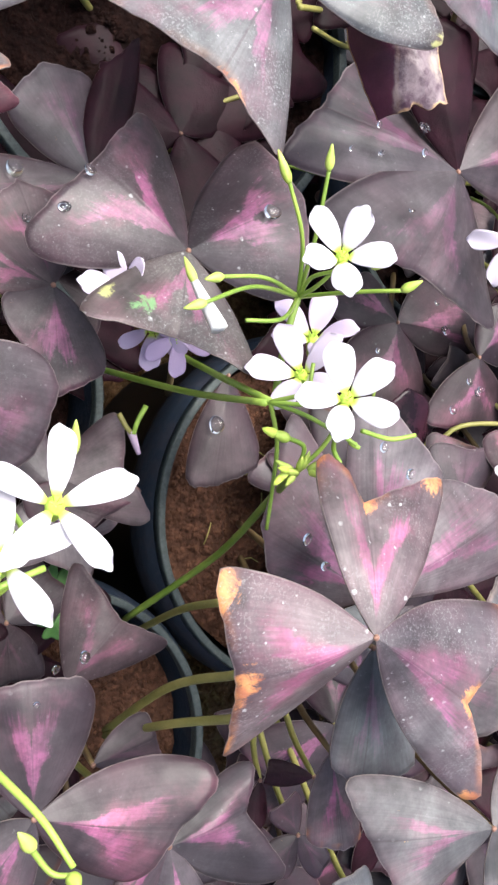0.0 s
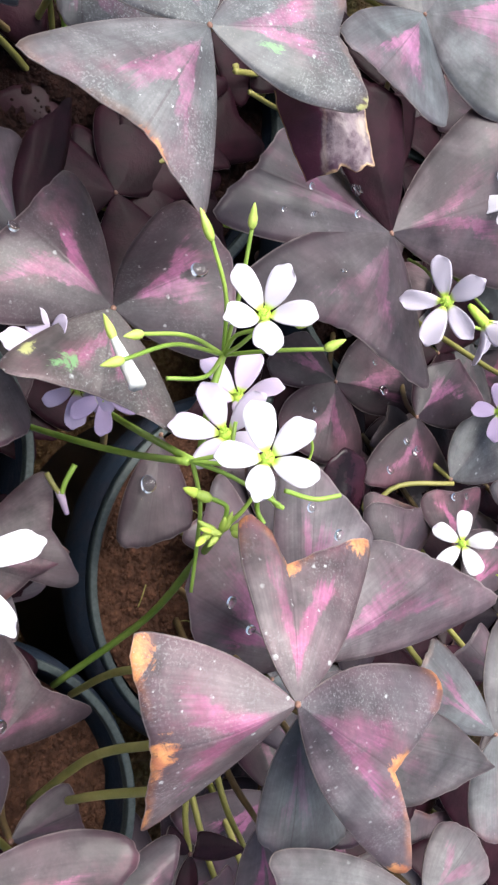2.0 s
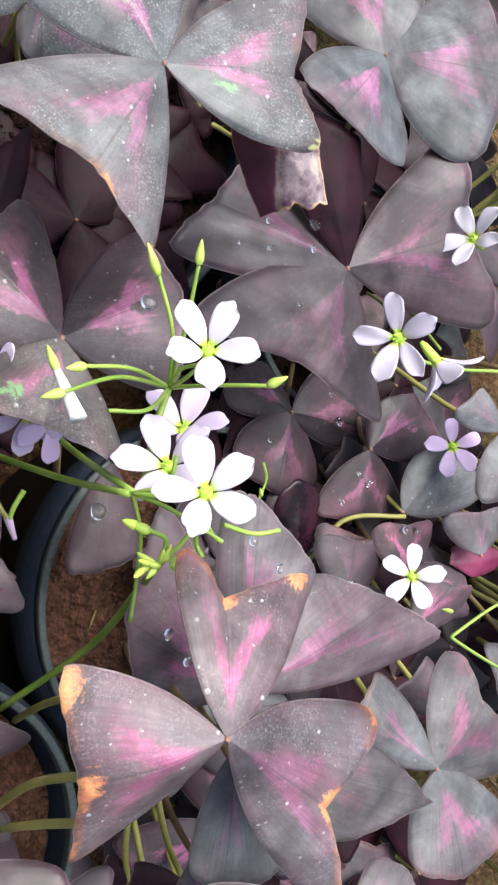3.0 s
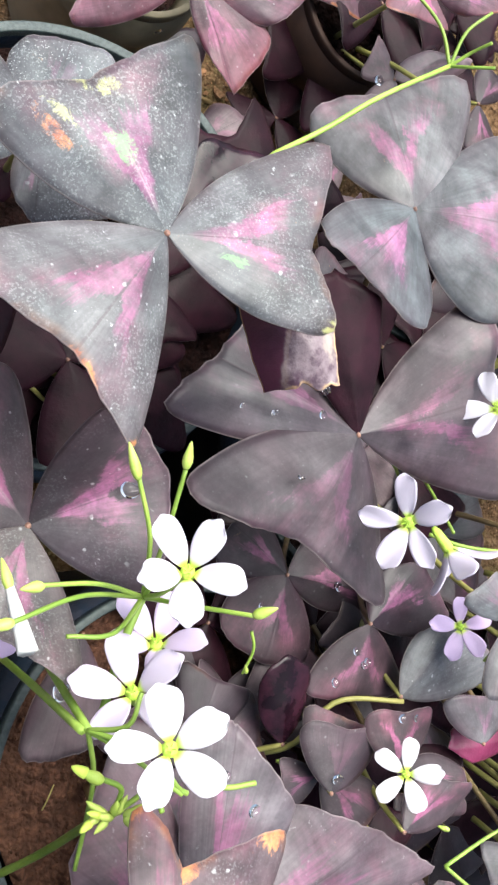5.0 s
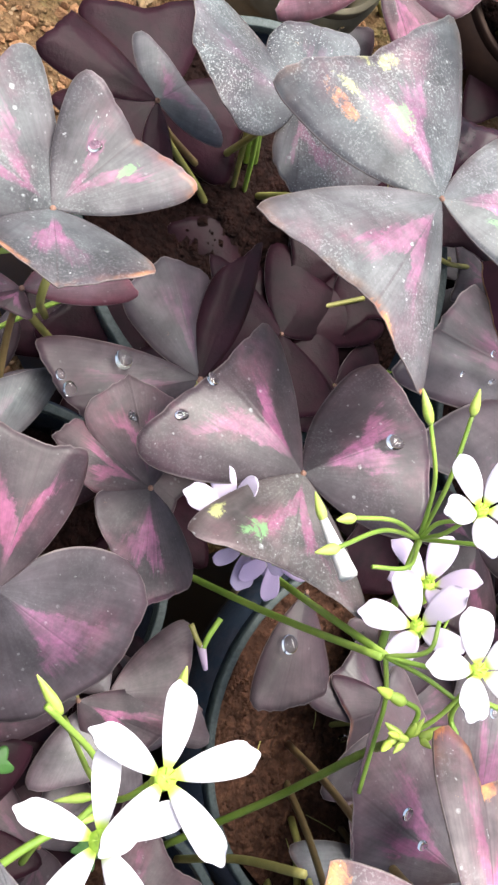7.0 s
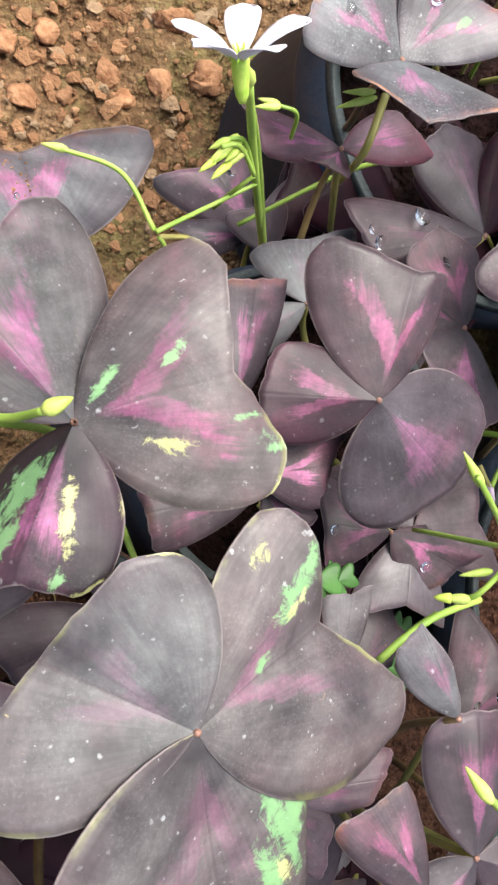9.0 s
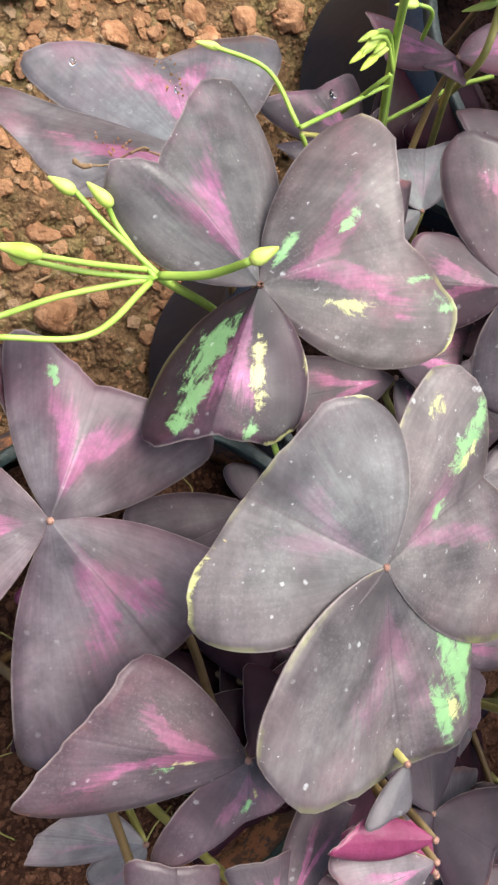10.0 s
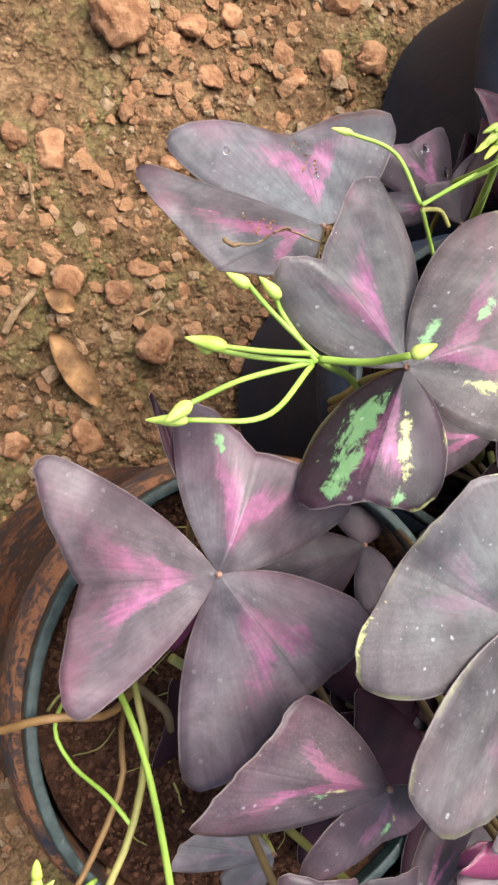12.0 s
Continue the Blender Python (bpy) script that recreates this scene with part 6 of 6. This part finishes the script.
bud("left", (-0.2378, -0.1378, 0.1863), (-0.2389, -0.1316, 0.1884), .0018, tip_mat=PETAL)
stalk("mid", [(-0.0225, -0.0105, 0.1342), (-0.0205, -0.0144, 0.1350), (-0.0186, -0.0166, 0.1348)], .0009, .0008, PALE, "petiole")
stalk("mid", [(-0.0145, -0.0080, 0.1369), (-0.0171, -0.0132, 0.1361), (-0.0181, -0.0169, 0.1353)], .0009, .0008, STEM, "flower_stalk")
stalk("mid", [(-0.0185, -0.0159, 0.1344), (-0.0169, -0.0198, 0.1338), (-0.0153, -0.0231, 0.1328)], .0015, .0008, VTUBE, "closed_flower")
bud("mid", (-0.0076, -0.0262, 0.2234), (-0.0075, -0.0275, 0.2268), .0012)
bud("mid", (-0.0104, -0.0271, 0.2212), (-0.0131, -0.0297, 0.2213), .0012)
bud("mid", (-0.0090, -0.0257, 0.2224), (-0.0086, -0.0214, 0.2251), .0013)
bud("mid", (-0.0096, -0.0268, 0.2215), (-0.0143, -0.0256, 0.2221), .0013, tip_mat=PETAL)
bud("mid", (-0.0068, -0.0252, 0.2232), (-0.0028, -0.0227, 0.2264), .0012)
stalk("top", [(-0.0044, 0.1399, 0.0850), (-0.0143, 0.1422, 0.1100), (-0.0243, 0.1435, 0.1350)], 0.001, 0.001, PALE, "petiole")
stalk("top", [(0.0002, 0.1408, 0.0850), (-0.0100, 0.1426, 0.1100), (-0.0210, 0.1433, 0.1350)], 0.0009, 0.0009, STEM, "petiole")
stalk("top", [(0.0120, 0.0974, 0.1000), (0.0242, 0.1012, 0.1060), (0.0398, 0.1074, 0.1120)], 0.0009, 0.0009, PALE, "petiole")
stalk("top", [(-0.0082, 0.0896, 0.1000), (0.0019, 0.0843, 0.1050), (0.0223, 0.0813, 0.1000)], 0.0009, 0.0009, PALE, "petiole")
stalk("top", [(-0.0108, 0.0850, 0.1000), (-0.0001, 0.0788, 0.1020), (0.0179, 0.0704, 0.0900)], 0.0008, 0.0008, PALE, "petiole")
stalk("top", [(-0.0010, 0.0933, 0.1000), (0.0110, 0.0880, 0.1000), (0.0335, 0.0834, 0.0950)], 0.0008, 0.0008, DEEP, "petiole")
stalk("top", [(-0.0217, 0.1447, 0.1309), (-0.0008, 0.1522, 0.0862), (0.0148, 0.1480, 0.0456)], .0011, .001, STEM, "flower_stalk")
stalk("top", [(-0.0190, 0.1452, 0.1320), (0.0022, 0.1527, 0.0874), (0.0192, 0.1516, 0.0458)], .0011, .001, STEM, "flower_stalk")
stalk("top", [(-0.0473, 0.1400, 0.1201), (-0.0278, 0.1448, 0.0762), (-0.0059, 0.1418, 0.0384)], .0011, .001, STEM, "flower_stalk")
stalk("top", [(0.0254, 0.1127, 0.0469), (0.0380, 0.1094, 0.0556), (0.0538, 0.1145, 0.0609)], .001, .001, DEEP, "petiole")
stalk("top", [(0.0235, 0.1069, 0.0365), (0.0350, 0.1009, 0.0463), (0.0455, 0.0898, 0.0585)], .001, .001, DEEP, "petiole")
stalk("top", [(0.0409, 0.1150, 0.0410), (0.0404, 0.0922, 0.0672), (0.0404, 0.0766, 0.0895)], .001, .001, PALE, "petiole")
stalk("top", [(0.0231, 0.1231, 0.0266), (0.0241, 0.1124, 0.0336), (0.0315, 0.1024, 0.0307)], .0009, .0009, DEEP, "petiole")
stalk("top", [(0.0412, 0.1269, 0.0467), (0.0560, 0.1234, 0.0567), (0.0763, 0.1256, 0.0533)], .0011, .001, DEEP, "petiole")
stalk("top", [(0.0371, 0.1112, 0.0412), (0.0436, 0.1028, 0.0497), (0.0528, 0.0952, 0.0463)], .001, .001, DEEP, "petiole")
stalk("hpot", [(-0.1274, 0.0444, 0.1762), (-0.1355, 0.0467, 0.1872), (-0.1399, 0.0458, 0.1880)], .0006, .0005, STEM, "flower_stalk")
stalk("hpot", [(-0.1274, 0.0444, 0.1762), (-0.1366, 0.0451, 0.1875), (-0.1415, 0.0434, 0.1886)], .0006, .0005, STEM, "flower_stalk")
bud("hpot", (-0.1395, 0.0458, 0.1881), (-0.1435, 0.0431, 0.1863), .0014)
bud("hpot", (-0.1383, 0.0454, 0.1878), (-0.1431, 0.0407, 0.1867), .0013)
bud("hpot", (-0.1385, 0.0443, 0.1871), (-0.1436, 0.0392, 0.1861), .0013, tip_mat=PETAL)
bud("hpot", (-0.1372, 0.0439, 0.1880), (-0.1398, 0.0408, 0.1872), .0012)
stalk("hpot", [(-0.1160, 0.0584, 0.1712), (-0.1200, 0.0598, 0.1811), (-0.1254, 0.0600, 0.1820)], .0006, .0005, STEM, "flower_stalk")
bud("hpot", (-0.1250, 0.0601, 0.1822), (-0.1299, 0.0611, 0.1802), .0014)
bud("hpot", (-0.1251, 0.0595, 0.1824), (-0.1310, 0.0584, 0.1812), .0014)
stalk("left", [(-0.2378, -0.1380, 0.1864), (-0.2333, -0.1409, 0.1855), (-0.2211, -0.1409, 0.1714)], .0006, .0006, STEM, "flower_stalk")
bud("left", (-0.2374, -0.1380, 0.1866), (-0.2353, -0.1338, 0.1891), .0013)

# ---------- litter and drops ----------
def water_drop(place, n, r):
    """A bead of water lying on a leaf."""
    verts, faces, k = [], [], 14
    prof = ((1.0, 0.0), (1.02, 0.16), (0.93, 0.36), (0.72, 0.54), (0.4, 0.66), (0.12, 0.7))
    rng = random.Random(int(1e5 * abs(place[0] + place[1])))
    lob = rng.uniform(0, 6.28)
    for q, z in prof:
        for i in range(k):
            a = 2 * math.pi * i / k
            w = 1 + 0.1 * math.cos(2 * a + lob) + 0.04 * math.cos(3 * a)
            verts.append((r * q * w * math.cos(a), r * q * w * math.sin(a), r * z * 0.7))
    for j in range(len(prof) - 1):
        faces += [(j * k + i, j * k + (i + 1) % k, (j + 1) * k + (i + 1) % k, (j + 1) * k + i) for i in range(k)]
    faces.append(tuple(range((len(prof) - 1) * k, len(prof) * k)))
    faces.append(tuple(range(k - 1, -1, -1)))
    ob = new("water_drop", mesh_from("drop", verts, faces, mats=(WATER,)))
    ob.matrix_basis = Matrix.Translation(Vector(place) + Vector(n) * 0.0002) @ turn_to(n, 0)
    return tagged(ob, "clear bead of rain water on a leaf", "water drop", "water drops")


def dry_leaf(name, label, base, tip, width, mat):
    """A curled dry blade lying on the ground or on a leaf."""
    a, b = Vector(base), Vector(tip)
    d = b - a
    side = d.cross(Vector((0, 0, 1))).normalized()
    verts, faces, n = [], [], 12
    for i in range(n + 1):
        s = i / n
        w = width * math.sin(math.pi * min(0.97, s * 0.94 + 0.03)) ** 0.7
        for q in (-1, -0.5, 0, 0.5, 1):
            z = 0.25 * width * q * q + 0.12 * width * math.sin(5 * s + q)
            p = d * s + side * (w * q * 0.5) + Vector((0, 0, z + 0.0012))
            verts.append(p)
    m = len(verts)
    verts += [p - Vector((0, 0, 0.0007)) for p in verts]
    for i in range(n):
        for j in range(4):
            k = i * 5 + j
            faces += [(k, k + 1, k + 6, k + 5), (k + m, k + 5 + m, k + 6 + m, k + 1 + m)]
    ring = [i * 5 for i in range(n + 1)] + [n * 5 + j for j in range(1, 5)] + [i * 5 + 4 for i in range(n - 1, -1, -1)] + [3, 2, 1, 0]
    for p, q in zip(ring, ring[1:]):
        faces.append((p, p + m, q + m, q))
    ob = new(name, mesh_from(name, [tuple(v) for v in verts], faces, mats=(mat,)))
    ob.location = a
    return tagged(ob, label, "litter")


def twig(pts, r, label="dry brown twig lying on the ground"):
    o = Vector(pts[0])
    line = [p - o for p in smooth_line(pts, 12)]
    rng = random.Random(int(1e5 * abs(o.x)))
    ob = new("twig", tube(line, [r * rng.uniform(.7, 1.2) for _ in line], TWIG, 6))
    ob.location = o
    return tagged(ob, label, "twig", "dry litter")


def root_thread(pts, r):
    o = Vector(pts[0])
    ob = new("root", tube([p - o for p in smooth_line(pts, 14)], [r] * 14, PALE, 5))
    ob.location = o
    return tagged(ob, "thin pale dry root on the potting soil", "root", "dry litter")


def clover(place, r, seed):
    """A small green clover-like weed leaf: three heart-shaped blades on a thread of a stalk."""
    rng = random.Random(seed)
    c = Vector(place)
    ob = new("clover_leaf", tube([Vector((0, 0, 0)), Vector((.002, -.001, -.012)), Vector((.004, .002, -.03))], [.0004] * 3, CLOVER, 5))
    ob.location = c
    tagged(ob, "small bright green three-lobed weed leaf", "leaf", "green weeds")
    for k in range(3):
        pts, ridge = corners_of((120 * k + rng.uniform(0, 40), rng.uniform(-12, 8), 0, r, r * 0.62, 0, 6, 0.2))
        part("leaflet", leaflet_mesh(*pts, seed * 7 + k, (CLOVER, CLOVER, CLOVER), ROUND, ridge, ns=8, nq=11), ob)
    return ob


def specks(spots, seed):
    """Crumbs of soil splashed on to a leaf."""
    rng = random.Random(seed)
    o = Vector(spots[0])
    pts = []
    for s in spots:
        for _ in range(5):
            d = Vector(s) - o + Vector((rng.gauss(0, .0014), rng.gauss(0, .0014), 0.0006))
            pts.append((d.x, d.y, d.z, rng.uniform(.0002, .0006)))
    ob = new("soil_specks", clods(pts, rng, CLODS))
    ob.location = o
    return tagged(ob, "brown specks of soil splashed on a leaf", "soil", kind="stuff")


def fine_roots(x, y, z, r, count, seed):
    """Dry root threads strewn over a pot's soil."""
    rng = random.Random(seed)
    for _ in range(count):
        a, q = rng.uniform(0, 6.283), r * math.sqrt(rng.random())
        p = Vector((x + q * math.cos(a), y + q * math.sin(a), z))
        d = Vector((rng.gauss(0, 1), rng.gauss(0, 1), 0)).normalized()
        side = Vector((-d.y, d.x, 0)) * rng.uniform(-0.4, 0.4)
        n = rng.uniform(0.006, 0.016)
        line = [p, p + (d + side) * n * 0.5 + Vector((0, 0, 0.0015)), p + d * n]
        root_thread([v + Vector((0, 0, relief(v.x, v.y) + 0.001)) for v in line], rng.uniform(0.00012, 0.00026))


fine_roots(-0.163, -0.109, 0.114, 0.056, 26, 4)
fine_roots(0.073, -0.047, 0.088, 0.056, 16, 6)


clover((-0.0862, -0.0497, 0.1496), 0.0075, 3)
clover((-0.0785, -0.0493, 0.1471), 0.006, 5)
clover((-0.0406, -0.0760, 0.1256), 0.005, 7)
clover((-0.0382, -0.0638, 0.1195), 0.006, 9)
dry_leaf("dry_leaf", "curled brown dry leaf lying on bare earth", (-0.2080, 0.0065, 0.0030), (-0.1848, -0.0193, 0.0030), 0.0115, LITTER)
dry_leaf("dry_leaf", "small tan dry leaf scrap lying on bare earth", (-0.2112, 0.0216, 0.0030), (-0.1983, 0.0176, 0.0030), 0.009, LITTER)
twig([(-0.2245, 0.0038, 0.0030), (-0.2211, 0.0121, 0.0030), (-0.2146, 0.0228, 0.0030)], 0.0016)
twig([(-0.2225, 0.0711, 0.0030), (-0.2208, 0.0635, 0.0030), (-0.2186, 0.0557, 0.0030)], 0.0008)
twig([(-0.1728, 0.0192, 0.0030), (-0.1649, 0.0253, 0.0030), (-0.1618, 0.0306, 0.0030)], 0.0006)
twig([(-0.0223, 0.2521, 0.0030), (-0.0194, 0.2466, 0.0030), (-0.0172, 0.2407, 0.0030)], 0.002)
twig([(-0.0388, 0.2441, 0.0030), (-0.0393, 0.2387, 0.0030), (-0.0413, 0.2318, 0.0030)], 0.0018)
twig([(-0.2008, 0.0094, 0.1602), (-0.1937, 0.0093, 0.1641), (-0.1867, 0.0142, 0.1648), (-0.1785, 0.0115, 0.1696)], 0.00025, "shrivelled dry flower stalk lying on a leaf")
twig([(-0.1890, 0.0129, 0.1650), (-0.1862, 0.0146, 0.1655), (-0.1850, 0.0142, 0.1664)], 0.0004, "shrivelled dry flower stalk lying on a leaf")
twig([(-0.2004, 0.0103, 0.1599), (-0.1990, 0.0085, 0.1617), (-0.1968, 0.0090, 0.1626)], 0.0006, "shrivelled dry flower stalk lying on a leaf")
root_thread([(-0.2274, -0.1002, 0.1140), (-0.2219, -0.1008, 0.1140), (-0.2179, -0.0984, 0.1140)], 0.0006)
root_thread([(-0.2155, -0.1091, 0.1140), (-0.2190, -0.1130, 0.1140), (-0.2210, -0.1161, 0.1140)], 0.0005)
root_thread([(-0.1829, -0.1350, 0.1140), (-0.1808, -0.1382, 0.1140), (-0.1781, -0.1447, 0.1140)], 0.0004)
root_thread([(-0.2123, -0.1237, 0.1140), (-0.2093, -0.1222, 0.1140), (-0.2070, -0.1206, 0.1140)], 0.0003)
withered_leaf("top", [(0.0219, 0.0959, 0.2010), (0.0425, 0.0959, 0.2070), (0.0474, 0.0752, 0.2070), (0.0332, 0.0720, 0.2000)], 0.24, 3)
specks([(-0.1773, 0.0356, 0.1570), (-0.1760, 0.0330, 0.1590), (-0.1787, 0.0395, 0.1541), (-0.1953, 0.0150, 0.1602), (-0.1931, 0.0140, 0.1619), (-0.1905, 0.0149, 0.1628), (-0.1799, 0.0413, 0.1528)], 5)
water_drop((-0.0491, 0.0497, 0.1847), (-0.09, 0.25, 0.96), 0.00157)
water_drop((-0.0555, 0.0399, 0.1837), (-0.34, -0.00, 0.94), 0.00155)
water_drop((-0.0034, 0.0413, 0.1976), (-0.31, 0.08, 0.95), 0.00213)
water_drop((0.0119, -0.0138, 0.1332), (-0.40, 0.13, 0.91), 0.00274)
water_drop((0.0534, 0.0817, 0.1661), (-0.12, -0.33, 0.94), 0.00099)
water_drop((0.0560, 0.0736, 0.1629), (-0.07, -0.47, 0.88), 0.00100)
water_drop((0.0728, 0.0759, 0.1643), (0.05, -0.42, 0.91), 0.00137)
water_drop((0.0712, 0.0832, 0.1652), (0.26, 0.25, 0.93), 0.00223)
water_drop((0.0204, -0.0206, 0.2146), (-0.24, 0.13, 0.96), 0.00129)
water_drop((0.0279, -0.0277, 0.2156), (0.24, -0.05, 0.97), 0.00157)
water_drop((-0.0045, -0.0431, 0.2170), (0.09, -0.13, 0.99), 0.00146)
water_drop((0.0020, -0.0503, 0.2150), (0.11, -0.22, 0.97), 0.00137)
water_drop((0.0541, -0.0452, 0.1051), (-0.16, -0.20, 0.97), 0.00165)
water_drop((0.1220, 0.0243, 0.1149), (0.03, -0.31, 0.95), 0.00159)
water_drop((0.1184, -0.0013, 0.1374), (-0.32, 0.22, 0.92), 0.00132)
water_drop((-0.0589, 0.0414, 0.1598), (0.16, 0.19, 0.97), 0.00126)
water_drop((-0.0709, -0.0767, 0.2125), (-0.18, -0.03, 0.98), 0.00068)
water_drop((-0.0492, -0.0747, 0.1805), (0.02, 0.16, 0.99), 0.00157)
water_drop((0.1088, -0.0077, 0.1349), (-0.37, 0.10, 0.92), 0.00148)
water_drop((0.1199, 0.0001, 0.1375), (-0.28, 0.21, 0.94), 0.00130)
water_drop((0.1161, 0.0031, 0.1355), (-0.28, 0.25, 0.93), 0.00130)
water_drop((0.1318, -0.0176, 0.1441), (-0.23, 0.11, 0.97), 0.00151)
water_drop((0.1380, -0.0175, 0.1437), (0.27, 0.06, 0.96), 0.00133)
water_drop((0.1169, 0.0351, 0.1153), (-0.02, 0.34, 0.94), 0.00117)
water_drop((0.1206, 0.0252, 0.1152), (0.02, -0.31, 0.95), 0.00137)
water_drop((0.0886, 0.0152, 0.1158), (-0.28, 0.21, 0.94), 0.00112)
water_drop((0.0739, 0.0840, 0.1641), (0.31, 0.29, 0.91), 0.00153)
water_drop((0.0456, 0.0742, 0.1618), (-0.17, -0.42, 0.89), 0.00081)
water_drop((0.0567, 0.0739, 0.1631), (-0.06, -0.41, 0.91), 0.00098)
water_drop((-0.0583, 0.0582, 0.1461), (-0.05, 0.33, 0.94), 0.00269)
water_drop((-0.0719, 0.0477, 0.1460), (-0.06, -0.38, 0.92), 0.00197)
water_drop((-0.0750, 0.0507, 0.1464), (-0.15, 0.04, 0.99), 0.00144)
water_drop((-0.0579, 0.0411, 0.1596), (0.22, 0.19, 0.96), 0.00127)
water_drop((-0.0873, 0.0953, 0.1887), (-0.42, 0.04, 0.91), 0.00152)
water_drop((-0.1104, 0.0865, 0.1864), (-0.10, -0.20, 0.98), 0.00171)
water_drop((-0.0815, -0.0335, 0.1234), (-0.22, 0.50, 0.84), 0.00124)
water_drop((-0.0560, 0.0398, 0.1835), (-0.34, -0.00, 0.94), 0.00093)
water_drop((-0.0403, -0.0434, 0.1339), (-0.23, -0.13, 0.97), 0.00164)
water_drop((-0.0737, -0.0350, 0.1350), (0.06, -0.19, 0.98), 0.00154)
water_drop((-0.0571, -0.0768, 0.1811), (0.21, -0.25, 0.94), 0.00126)
water_drop((-0.2039, 0.0305, 0.1650), (-0.26, -0.25, 0.93), 0.00091)
water_drop((-0.1802, 0.0289, 0.1683), (0.21, -0.21, 0.95), 0.00077)
water_drop((-0.1055, -0.0009, 0.0802), (0.13, -0.06, 0.99), 0.00107)
water_drop((-0.0938, 0.0832, 0.0847), (0.12, 0.12, 0.99), 0.00172)
water_drop((-0.0829, 0.0771, 0.0825), (0.33, 0.03, 0.94), 0.00174)
water_drop((0.1520, 0.2513, 0.0711), (0.03, -0.33, 0.94), 0.00236)
water_drop((0.0467, 0.2374, 0.0625), (0.46, -0.88, 0.09), 0.00170)
water_drop((0.1081, -0.0377, 0.1417), (-0.15, -0.36, 0.92), 0.00190)
water_drop((0.0649, 0.0551, 0.1677), (-0.25, 0.50, 0.83), 0.00103)
